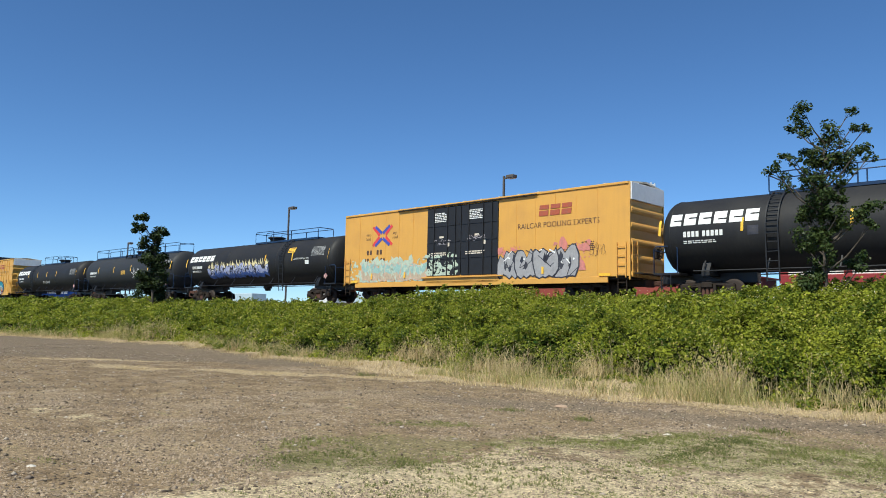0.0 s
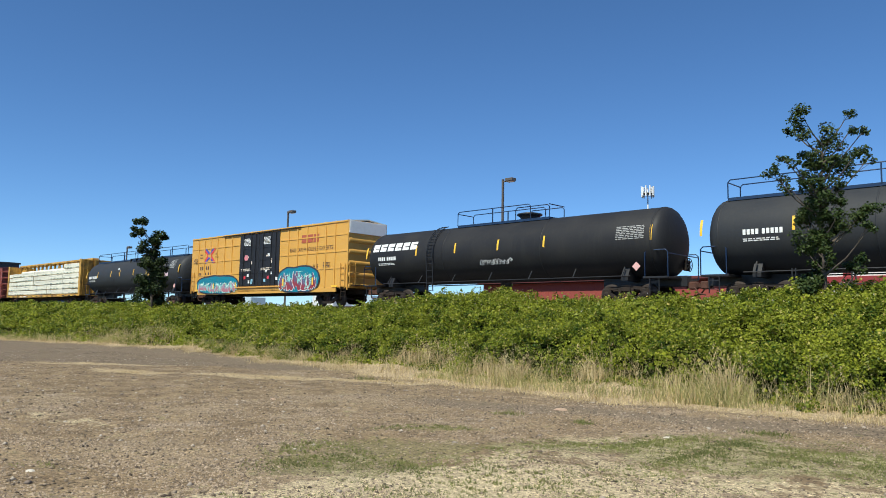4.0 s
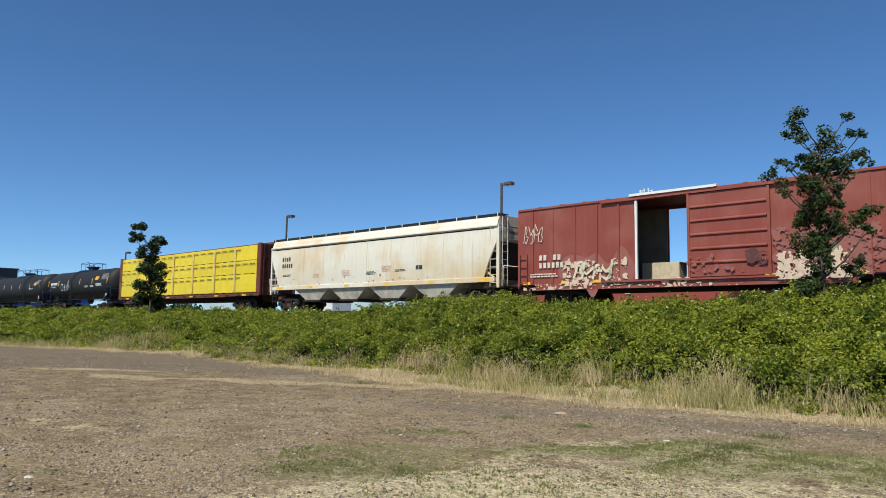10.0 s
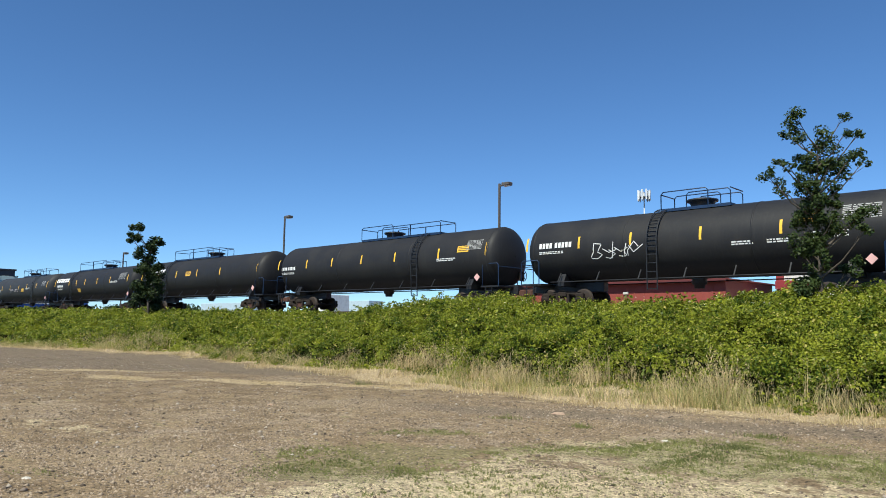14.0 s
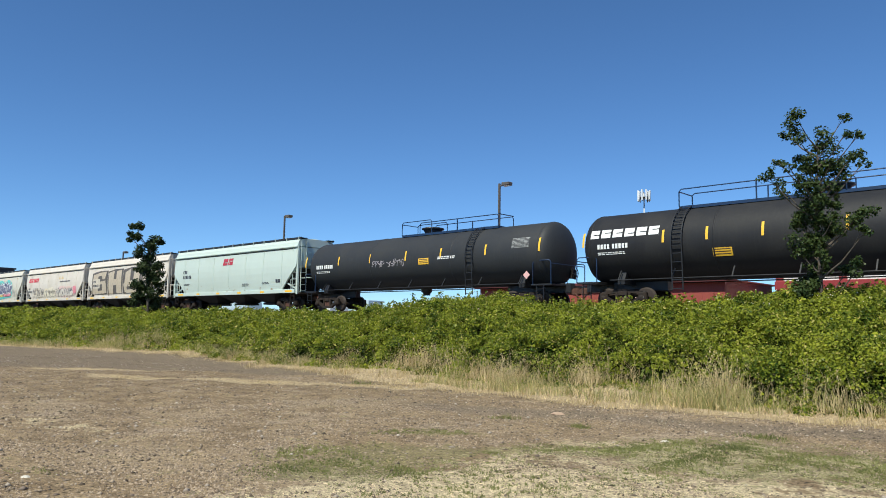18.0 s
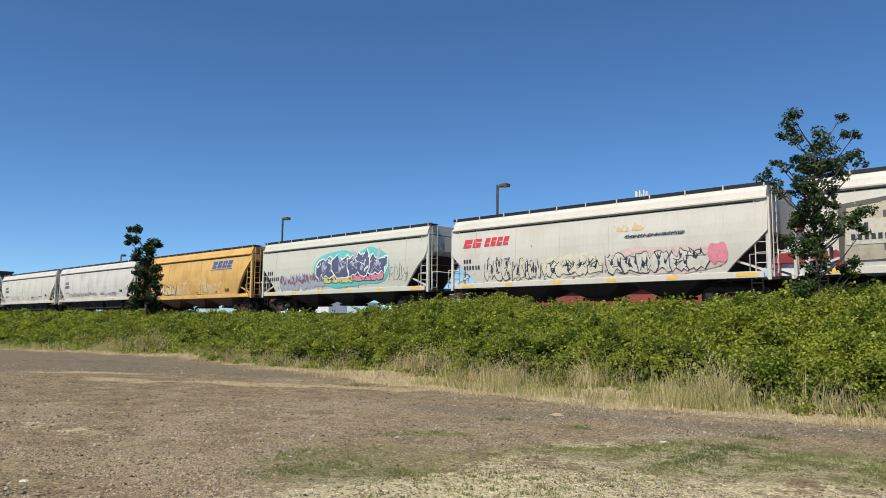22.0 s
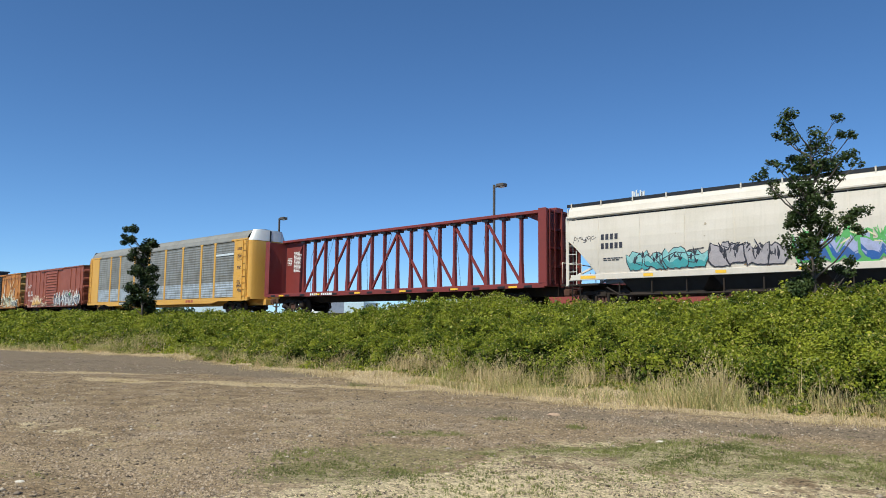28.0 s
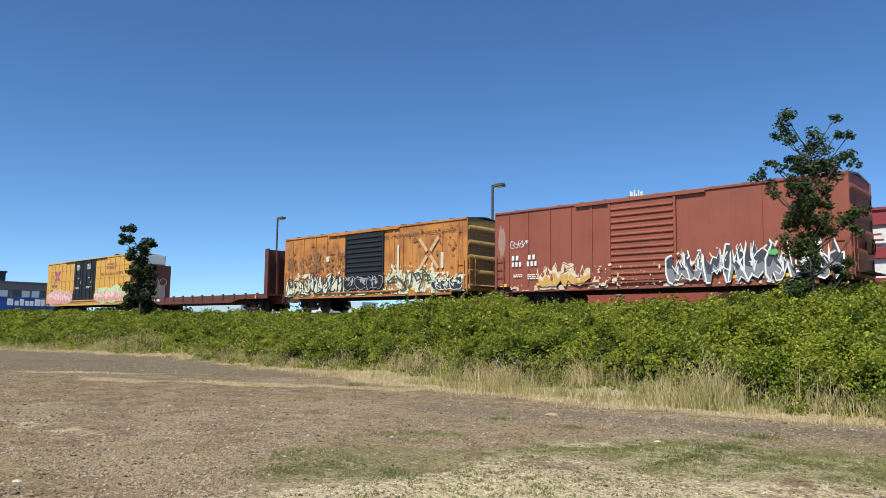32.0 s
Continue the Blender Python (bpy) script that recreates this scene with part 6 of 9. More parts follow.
def box_car(x, length, label, body, zt=5.05, zb=0.95, roof=None, end_mat=None, door=(-2.4, 2.4), truck_x=None, ribs=(), rows=(), seams=(),
            end_ribs=6, sill=None, w=1.5):
    car = new_car("box_car", label, "box car", x)
    h = length / 2
    running_gear(car, length + 0.9, truck_x or h - 2.3)
    roof, end_mat, sill = roof or body, end_mat or body, sill or body
    part("floor", Geo().box(-h, h, -w + 0.07, w - 0.07, 1.0, 1.12), IRON, car)
    part("centre_sill", Geo().box(-h, h, -0.22, 0.22, 0.72, 1.0, 0.02), IRON, car)
    for s in (-1, 1):
        y = s * w if s < 0 else w - 0.06
        for a, b in ((-h, door[0]), (door[1], h)):
            wall = part("side_wall", wall_panel(a, b, y, zb + 0.12, zt), body, car)
            lx = [q for q in ribs if a + 0.1 < q < b - 0.05]
            for q in lx:
                yy = -w - 0.045 if s < 0 else w
                part("rib", Geo().box(q - 0.05, q + 0.05, yy, yy + 0.045, zb + 0.15, zt - 0.12), body, wall)
            if rows and s < 0:
                for z in rows:
                    part("rail", Geo().box(a + 0.05, b - 0.05, -w - 0.03, -w, z - 0.035, z + 0.035), body, wall)
            if s < 0:
                for q in seams:
                    if a + 0.1 < q < b - 0.1:
                        part("seam", Geo().box(q - 0.012, q + 0.012, -w - 0.014, -w, zb + 0.15, zt - 0.05), body, wall)
        part("lintel", wall_panel(door[0], door[1], y, zt - 0.16, zt), body, car)
        part("side_sill", Geo().box(-h + 1.0, h - 1.0, y - 0.02 if s < 0 else y, y + 0.06 if s < 0 else y + 0.08, zb - 0.14, zb + 0.12, 0.01), sill, car)
        part("top_chord", Geo().box(-h, h, y - 0.05 if s < 0 else y, y + 0.06 if s < 0 else y + 0.11, zt - 0.07, zt + 0.03, 0.01), body, car)
        end = part("end_wall", corrugated_end(s * h, w, 1.0, zt + 0.05, end_ribs, 0.09, s), end_mat, car)
        for q in (-1, 1):
            part("corner_post", Geo().box(min(s * h, s * (h + 0.05)), max(s * h, s * (h + 0.05)), q * w - 0.06 if q > 0 else -w - 0.004, q * w + 0.004 if q > 0 else -w + 0.06, 0.95, zt), body, end)
        ladder(car, s * (h - 0.32), -w - 0.07, zb + 0.05, zb + 1.55, body, 0.42, 4)
        ladder(car, s * (h + 0.10), -w + 0.35, zb + 0.1, zb + 1.6, body, 0.42, 4, True)
        ladder(car, s * (h - 0.32), -w + 0.02, 0.42, zb, IRON, 0.4, 2, name="step")
    g = Geo().extrude([(-w - 0.02, zt + 0.03), (0, zt + 0.20), (w + 0.02, zt + 0.03), (w, zt - 0.02), (0, zt + 0.13), (-w, zt - 0.02)], -h - 0.02, h + 0.02)
    rf = part("roof", g, roof, car)
    n = int(length / 1.15)
    rib = Geo().extrude([(-w, zt + 0.035), (0, zt + 0.205), (w, zt + 0.035), (w, zt + 0.07), (0, zt + 0.24), (-w, zt + 0.07)], -0.05, 0.05).mesh("roof_rib")
    rib.materials.append(roof)
    for i in range(1, n):
        part("roof_rib", rib, None, rf, "", (-h + length * i / n, 0, 0))
    brake_wheel(car, h + 0.22, 0.7, 2.2, IRON)
    g = Geo().box(h + 0.02, h + 0.45, -1.2, 1.2, 1.2, 1.25)
    part("crossover_step", g, IRON, car)
    TRAIN.append((car, x))
    return car


def plug_doors(car, door, z0, z1, w=1.5, material=DOOR_GREY):
    """A pair of plug doors with locking bars and tracks."""
    m = (door[0] + door[1]) / 2
    part("door_sill", Geo().box(door[0] - 0.05, door[1] + 0.05, -w - 0.02, -w + 0.04, z0 - 0.36, z0 + 0.04), BOX_YELLOW, car)
    # black sheet added behind the doors to keep sky out of the gap
    part("door_lining", Geo().box(door[0] - 0.1, door[1] + 0.1, -w + 0.05, -w + 0.09, z0 - 0.12, z1 + 0.1), BLACK, car)
    for a, b in ((door[0] + 0.02, m - 0.02), (m + 0.02, door[1] - 0.02)):
        d = part("door", Geo().box(a, b, -w - 0.05, -w + 0.03, z0, z1, 0.02), material, car, "black plug door with upright lock bars")
        for q in (0.22, 0.62, 0.85):
            part("lock_bar", Geo().tube([(a + (b - a) * q, -w - 0.09, z0 + 0.02), (a + (b - a) * q, -w - 0.09, z1 - 0.02)], 0.028, 6), material, d)
        for z in (z0 + 0.9, z0 + 1.75, z0 + 2.6):
            part("door_rail", Geo().box(a + 0.05, b - 0.05, -w - 0.075, -w - 0.05, z - 0.03, z + 0.03), material, d)
        part("notice", patch(small_print(a + 0.55, z1 - 0.35, 0.9, 6, 0.05, int(a * 10) + 60), flat_side(-w - 0.052)), WHITE, d)
        part("stencil", patch(small_print(a + 0.3, z0 + 1.15, 1.3, 2, 0.06, int(a * 10) + 80) + [(a + 0.9, a + 1.2, z0 + 1.95, z0 + 2.05), (a + 1.5, a + 1.62, z0 + 1.5, z0 + 1.8)], flat_side(-w - 0.052)), S_PALE, d)
    for z in (z0 - 0.10, z1 + 0.03):
        part("door_track", Geo().box(door[0] - (2.2 if z > 3 else 0.3), door[1] + (2.3 if z > 3 else 0.3), -w - 0.11, -w, z, z + 0.06), IRON if z > 3 else BOX_YELLOW, car)


def pooling_car(x, length, label, body, style, bottom):
    """A long yellow box car with black plug doors and the pool's emblem."""
    door = (-2.5, 2.32)
    ribs = [] if style == "plain" else [-8.3, -7.4, -6.5, -5.6, -4.6, -3.6, 3.3, 4.3, 5.3, 6.3, 7.2, 8.1]
    seams = [-8.0, -6.9, -5.8, -4.7, -3.6, 3.4, 4.5, 5.6, 6.7, 7.8] if style == "plain" else []
    car = box_car(x, length, label, body, door=door, ribs=ribs, rows=() if style == "plain" else (4.25, 3.25, 2.25), seams=seams, roof=paint("roof_pale", (0.62, 0.58, 0.48), vary=0.1, dirt_amount=0.4),
                  zb=0.98)
    for q in (-1, 1):
        part("end_panel", Geo().box(min(q * length / 2, q * (length / 2 + 0.10)), max(q * length / 2, q * (length / 2 + 0.10)), -1.44, 1.44, 4.32, 5.06, 0.01), WHITE, car, "white warning band across the top of the end")
    plug_doors(car, door, 1.35, 4.92)
    side = flat_side(-1.505 if style == "plain" else -1.51)
    # emblem: a crossed pair of arrows in red and blue
    g1, g2 = Geo(), Geo()
    emb = 0.0
    cx, cz, s = -6.05 if style == "plain" else -6.7, 3.72, 0.60
    for sx in (-1, 1):
        for sz in (-1, 1):
            for gg, q, lift in ((g1, 0.0, 0.006), (g2, 0.17, 0.009)):
                ribbon(gg, [(cx + sx * (s + 0.20 - q * 1.2), cz + sz * (s - 0.06)), (cx + sx * max(0.03, 0.24 - q * 1.2), cz + sz * (0.04 + q * 0.6))], 0.17, side, emb + lift + 0.001 * sx + 0.0005 * sz)
    part("emblem_red", g1, swatch("emblem_red", (0.65, 0.05, 0.05)), car)
    part("emblem_blue", g2, swatch("emblem_blue", (0.06, 0.08, 0.42)), car)
    for tx, a, b in ((cx - 1.35, "next", "load"), (cx + 0.85, "any", "road")):
        words(car, a, tx, 3.76, 0.16, S_BROWNINK, side(0, 0))
        words(car, b, tx, 3.52, 0.16, S_BROWNINK, side(0, 0))
    part("reporting_mark", patch(lettering_bars(cx - 1.3, 2.68, 0.26, [0.17, 0.17, -0.2, 0.17, 0.17], 0.1) + lettering_bars(cx - 1.5, 2.22, 0.26, [0.15, 0.15, -0.12, 0.15, 0.15, -0.12, 0.15, 0.15], 0.09), side), S_BROWNINK, car)
    g = Geo()
    tx, tz, th = 4.7, 3.95, 0.5
    for a in (0, 0.62, 1.24):
        for q0, q1 in ((0, 0.24), (0.30, th)):
            g.extrude([(tx + a + 0.1 * q0, tz + q0), (tx + a + 0.52 + 0.1 * q0, tz + q0), (tx + a + 0.52 + 0.1 * q1, tz + q1), (tx + a + 0.1 * q1, tz + q1)], -1.521, -1.512, "y")
    part("brand_mark", g, S_TTX, car, "rust-red block brand mark")
    words(car, "RAILCAR POOLING EXPERTS", 3.5, 3.42, 0.25, S_BROWNINK, side(0, 0), 4.4)
    part("stencil", patch(small_print(7.0, 2.6, 0.7, 5, 0.05, 9) + small_print(6.0, 2.5, 0.5, 4, 0.05, 10), side), S_BROWNINK, car)
    for bx in (-8.6, -6.9, -4.2, 4.9, 7.9):
        part("reflector", patch([(bx, bx + 0.12, 1.3, 1.62)] if abs(bx) < 7.5 else [(bx, bx + 0.55, 1.12, 1.24)], flat_side(-1.555), 0.006), YELLOW_MARK, car)
    return car


car = pooling_car(-24.85, 18.6, "yellow sixty-foot box car with black plug doors and grey graffiti", BOX_YELLOW, "plain", 0)
MINT = swatch("pale_mint", (0.50, 0.58, 0.46))
worn(car, "paint_patch", -8.8, -2.5, 1.12, 2.35, MINT, flat_side(-1.506), 3, 420, label="pale mint patch of worn graffiti", upward=1.0, size=1.2)
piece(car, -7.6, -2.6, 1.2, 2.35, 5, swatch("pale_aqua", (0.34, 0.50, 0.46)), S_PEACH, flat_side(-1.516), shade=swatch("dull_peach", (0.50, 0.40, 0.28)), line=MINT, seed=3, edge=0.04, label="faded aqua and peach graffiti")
worn(car, "paint_patch", -2.45, -0.4, 1.38, 2.55, MINT, flat_side(-1.552), 8, 150, size=0.7, upward=1.8)
worn(car, "paint_patch", 5.4, 7.4, 1.4, 2.7, swatch("rose_mist", (0.60, 0.22, 0.18)), flat_side(-1.511), 9, 90, upward=1.0, size=0.9, label="rose haze sprayed round the graffiti")
worn(car, "paint_patch", 2.3, 3.6, 1.7, 2.7, swatch("rose_mist", (0.60, 0.22, 0.18)), flat_side(-1.511), 10, 40, upward=1.0, size=0.7)
piece(car, 2.45, 6.7, 1.12, 2.62, 4, swatch("spray_grey", (0.36, 0.35, 0.36)), S_DARK, flat_side(-1.515), shine=WHITE, seed=5, edge=0.06, label="grey graffiti letters outlined in black")
tag(car, -2.0, -0.8, 2.95, 3.25, S_GREY, flat_side(-1.552), 4, 0.02)
tag(car, 0.3, 1.5, 3.05, 3.4, S_GREY, flat_side(-1.552), 7, 0.025)
tag(car, 7.4, 8.2, 2.0, 2.7, S_BROWNINK, flat_side(-1.53), 6, 0.015)

car = pooling_car(-104.47, 18.55, "yellow ribbed box car with black plug doors and teal graffiti", BOX_YELLOW2, "ribbed", 0)
SEA_MINT = swatch("sea_mint", (0.30, 0.62, 0.56))
part("reflector", patch([(-8.35, -8.2, 1.25, 1.65), (-5.9, -5.75, 1.25, 1.65), (-2.9, -2.75, 1.25, 1.65), (2.85, 3.0, 1.3, 1.75), (6.0, 6.15, 1.3, 1.75)], flat_side(-1.59)), YELLOW_MARK, car)
for q, (a, b, z0, z1) in enumerate(((-8.3, -2.6, 0.95, 2.12), (2.3, 6.65, 0.92, 2.42))):
    cloud(car, a - 0.12, b + 0.12, z0 - 0.08, z1 + 0.10, S_DARK, flat_side(-1.548), 60 + q, 0.003, 0.03)
    cloud(car, a, b, z0, z1, S_TEAL, flat_side(-1.548), 60 + q, 0.006, 0.03, "teal oval sprayed behind graffiti")
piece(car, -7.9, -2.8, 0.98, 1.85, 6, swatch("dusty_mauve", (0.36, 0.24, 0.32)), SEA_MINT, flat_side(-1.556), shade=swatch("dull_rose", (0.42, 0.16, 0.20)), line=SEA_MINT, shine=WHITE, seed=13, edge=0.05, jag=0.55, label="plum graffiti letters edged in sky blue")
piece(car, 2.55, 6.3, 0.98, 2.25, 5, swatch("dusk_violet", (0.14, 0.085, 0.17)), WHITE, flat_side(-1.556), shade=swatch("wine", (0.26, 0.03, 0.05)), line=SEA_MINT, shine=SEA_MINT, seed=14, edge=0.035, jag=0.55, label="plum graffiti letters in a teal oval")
for nm_, m_, spots in (("sticker", S_RED, ((-1.85, 1.85), (1.0, 1.8))), ("sticker", S_SKY, ((-0.95, 1.62), (0.6, 1.62), (-1.0, 1.5))), ("sticker", WHITE, ((-1.45, 2.0), (1.35, 2.1), (0.75, 2.2), (1.0, 3.3), (-1.3, 1.55), (2.0, 1.7)))):
    part(nm_, patch([(a, a + 0.24, z, z + 0.2) for a, z in spots], flat_side(-1.552)), m_, car)
g = Geo()
blob(g, -1.85, -1.35, 3.1, 3.5, flat_side(-1.552), 0.004, 5)
part("spray_spot", g, S_PINK, car)
tag(car, -8.9, -8.3, 3.2, 3.6, S_BROWNINK, flat_side(-1.57), 15, 0.03)

car = pooling_car(-572.4, 18.6, "yellow ribbed box car with pink and white graffiti", BOX_YELLOW2, "ribbed", 0)
cloud(car, -9.0, -2.7, 1.0, 2.4, S_PEACH, flat_side(-1.56), 23)
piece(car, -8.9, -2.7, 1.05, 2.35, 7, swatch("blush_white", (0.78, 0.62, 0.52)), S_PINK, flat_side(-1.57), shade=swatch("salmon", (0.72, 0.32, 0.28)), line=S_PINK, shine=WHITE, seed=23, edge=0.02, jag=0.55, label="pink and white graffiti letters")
cloud(car, 2.4, 8.9, 1.0, 2.4, swatch("lime", (0.55, 0.72, 0.35)), flat_side(-1.56), 24)
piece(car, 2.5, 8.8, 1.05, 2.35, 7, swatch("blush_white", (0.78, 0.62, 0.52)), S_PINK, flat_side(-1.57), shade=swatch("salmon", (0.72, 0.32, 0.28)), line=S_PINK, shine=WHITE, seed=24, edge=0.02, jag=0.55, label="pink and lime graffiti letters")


def fifty_foot(x, label, body, door, door_mat, corrugated, ribs, open_gap=None, roof=None, end_mat=None):
    """A fifty-foot box car with a sliding ribbed door."""
    full = (min(door[0], open_gap[0]) if open_gap else door[0], door[1])
    car = box_car(x, 15.2, label, body, zt=4.62, zb=0.98, door=full, ribs=ribs, end_ribs=5, roof=roof, end_mat=end_mat)
    z0, z1 = 1.2, 4.46
    d = part("sliding_door", Geo().box(door[0], door[1], -1.56, -1.50, z0, z1, 0.01), door_mat, car, "sliding door with pressed cross ribs")
    n = 12 if corrugated else 6
    for i in range(1, n):
        z = z0 + (z1 - z0) * i / n
        part("door_rib", Geo().extrude([(-1.615, z - 0.02), (-1.56, z - 0.07), (-1.56, z + 0.07), (-1.615, z + 0.02)], door[0] + 0.12, door[1] - 0.12), door_mat, d)
    for q in (door[0] + 0.05, door[1] - 0.05):
        part("door_post", Geo().box(q - 0.05, q + 0.05, -1.60, -1.55, z0, z1), door_mat, d)
    part("door_track", Geo().box(full[0] - 1.6, full[1] + 1.2, -1.62, -1.5, z0 - 0.1, z0 - 0.03), body, car)
    part("door_track", Geo().box(full[0] - 1.6, full[1] + 1.2, -1.62, -1.5, z1 + 0.02, z1 + 0.09), body, car)
    # far side door
    part("sliding_door", Geo().box(full[0] + (0.9 if open_gap else 0), full[1], 1.50, 1.56, z0, z1, 0.01), door_mat, car)
    for bx in (-7.3, -5.2, -3.6, 3.6, 5.4, 6.6):
        part("reflector", patch([(bx, bx + 0.4, 1.12, 1.24)], flat_side(-1.55)), YELLOW_MARK, car)
    return car


FIFTY_RIBS = [-6.8, -5.7, -4.5, -3.4, -2.35, 4.75, 5.95, 7.05]
car = fifty_foot(-167.6, "dark red box car with one sliding door standing open", BOX_RED, (0.7, 3.85), BOX_RED, False, FIFTY_RIBS, open_gap=(-1.55, 0.7))
part("door_edge", Geo().box(-1.56, -1.46, -1.58, -1.50, 1.2, 4.46), WHITE, car, "white door jamb")
part("roof_edge", Geo().box(-1.8, 1.9, -1.60, -1.30, 4.64, 4.74), WHITE, car, "white strip along the roof edge over the door")
part("crate", Geo().box(-2.2, -0.5, 0.2, 0.9, 1.12, 2.0, 0.01), swatch("pale_board_cream", (0.62, 0.52, 0.36)), car, "pale board crate inside the open door")
part("wall_lining", Geo().box(-7.45, -1.6, 1.38, 1.42, 1.12, 4.5), paint("lining_wood", (0.24, 0.22, 0.18), rough=0.85, vary=0.25, scale=2, bump=0.1, dirt_amount=0.5), car, "grey plywood lining of the open car")
part("floor_boards", Geo().box(-7.5, 7.5, -1.40, 1.40, 1.09, 1.115), paint("lining_wood", (0.24, 0.22, 0.18)), car)
part("reporting_mark", patch(lettering_bars(-6.4, 2.2, 0.24, [0.16, 0.16, -0.2, 0.16, 0.16], 0.08) + lettering_bars(-6.4, 1.85, 0.24, [0.15] * 6, 0.08) + small_print(-6.9, 1.55, 1.5, 2, 0.06, 4), flat_side(-1.55)), S_PALE, car)
tag(car, -7.3, -6.2, 3.0, 4.0, S_PALE, flat_side(-1.55), 7)
FADED = swatch("faded_red", (0.30, 0.105, 0.08))
CHALK = swatch("chalky_cream", (0.68, 0.52, 0.38))
cloud(car, 3.95, 7.55, 1.0, 2.75, FADED, flat_side(-1.503), 47, 0.004, 0.25, "faded pink haze over old graffiti")
cloud(car, -5.4, -1.6, 1.0, 2.3, FADED, flat_side(-1.503), 48, 0.004, 0.3)
worn(car, "paint_patch", 4.0, 7.3, 1.0, 2.8, FADED, flat_side(-1.55), 40, 420, label="faded pink patch where graffiti was painted over", upward=0.9, size=0.6)
worn(car, "paint_patch", -5.2, -2.0, 1.0, 2.1, CHALK, flat_side(-1.552), 41, 260, size=0.5, label="chalky cream flakes of old graffiti")
worn(car, "paint_patch", 4.1, 6.9, 1.0, 2.0, CHALK, flat_side(-1.62), 42, 300, upward=1.4, size=0.6)
worn(car, "paint_patch", -7.2, 3.4, 0.86, 1.12, CHALK, flat_side(-1.552), 43, 160, size=0.5)
worn(car, "paint_patch", 0.6, 3.2, 1.3, 2.0, FADED, flat_side(-1.63), 44, 40, size=0.5)
tag(car, -4.6, -2.7, 1.25, 2.1, swatch("faded_cream", (0.70, 0.62, 0.44)), flat_side(-1.58), 33, 0.11)
tag(car, 5.2, 6.1, 1.7, 2.2, swatch("faded_green", (0.20, 0.26, 0.12)), flat_side(-1.61), 35, 0.06)
tag(car, 4.2, 6.4, 1.1, 1.6, CHALK, flat_side(-1.61), 36, 0.07)
worn(car, "paint_patch", 3.0, 3.75, 1.6, 2.1, swatch("dark_rust_patch", (0.10, 0.03, 0.025)), flat_side(-1.645), 50, 40, upward=1.0, size=0.8)

car = fifty_foot(-516.45, "brown box car with a ribbed sliding door and blue-white graffiti", BOX_BROWN, (-1.5, 1.5), BOX_BROWN, True, FIFTY_RIBS, roof=GALV_ROOF)
part("reporting_mark", patch(lettering_bars(-6.6, 2.32, 0.22, [0.14, 0.14, -0.35, 0.14, 0.14], 0.1) + lettering_bars(-6.6, 2.02, 0.22, [0.12] * 3 + [-0.14] + [0.12] * 3, 0.09) + small_print(-6.5, 1.62, 0.5, 2, 0.05, 4) + small_print(-5.7, 1.6, 0.6, 3, 0.05, 5), flat_side(-1.55)), WHITE, car)
tag(car, -6.7, -5.7, 2.9, 3.3, WHITE, flat_side(-1.55), 9, 0.025)
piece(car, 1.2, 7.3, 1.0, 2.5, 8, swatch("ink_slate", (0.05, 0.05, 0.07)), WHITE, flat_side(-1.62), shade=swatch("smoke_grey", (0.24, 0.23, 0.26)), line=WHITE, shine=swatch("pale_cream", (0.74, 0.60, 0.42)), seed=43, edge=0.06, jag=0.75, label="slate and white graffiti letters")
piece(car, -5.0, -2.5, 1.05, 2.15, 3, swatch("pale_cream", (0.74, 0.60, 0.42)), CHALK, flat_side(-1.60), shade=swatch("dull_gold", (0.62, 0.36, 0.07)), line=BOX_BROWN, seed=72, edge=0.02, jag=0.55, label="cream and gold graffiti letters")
worn(car, "paint_patch", -2.4, 1.0, 1.0, 1.9, swatch("pale_cream", (0.74, 0.60, 0.42)), flat_side(-1.625), 74, 90, upward=1.5, size=0.4)
cloud(car, -7.45, -7.0, 2.6, 3.9, swatch("grey_wash", (0.36, 0.22, 0.17)), flat_side(-1.503), 75, 0.004, 0.2, "grey scuffed patch")
worn(car, "paint_patch", -7.2, 7.0, 0.9, 1.2, CHALK, flat_side(-1.553), 46, 70)
g = Geo()
blob(g, 5.0, 5.35, 1.9, 2.1, flat_side(-1.66), 0.02, 51)
part("spray_spot", g, S_GREEN, car)

car = fifty_foot(-533.48, "rusty yellow box car with a black door and white graffiti", BOX_RUST, (-1.62, 1.62), DOOR_GREY, True, FIFTY_RIBS + [1.6, 2.4, 3.1], roof=paint("roof_dark_rust", (0.075, 0.045, 0.032), rough=0.8, vary=0.3, bump=0.1), end_mat=paint("end_ochre", (0.42, 0.27, 0.08), vary=0.2, dirt_amount=0.6))
g1 = Geo()
for s in (-1, 1):
    ribbon(g1, [(5.05 - 0.68, 3.0 + 0.8 * s), (5.05 - 0.12, 3.0 + 0.12 * s)], 0.18, flat_side(-1.56), 0.006)
    ribbon(g1, [(5.05 + 0.68, 3.0 + 0.8 * s), (5.05 + 0.12, 3.0 + 0.12 * s)], 0.18, flat_side(-1.56), 0.008)
part("emblem", g1, swatch("faded_emblem", (0.60, 0.42, 0.22)), car, "faded cream cross emblem")
CHALK_LIME = swatch("chalk_lime", (0.70, 0.67, 0.49))
LIME_INK = swatch("dark_green_ink", (0.05, 0.07, 0.04))
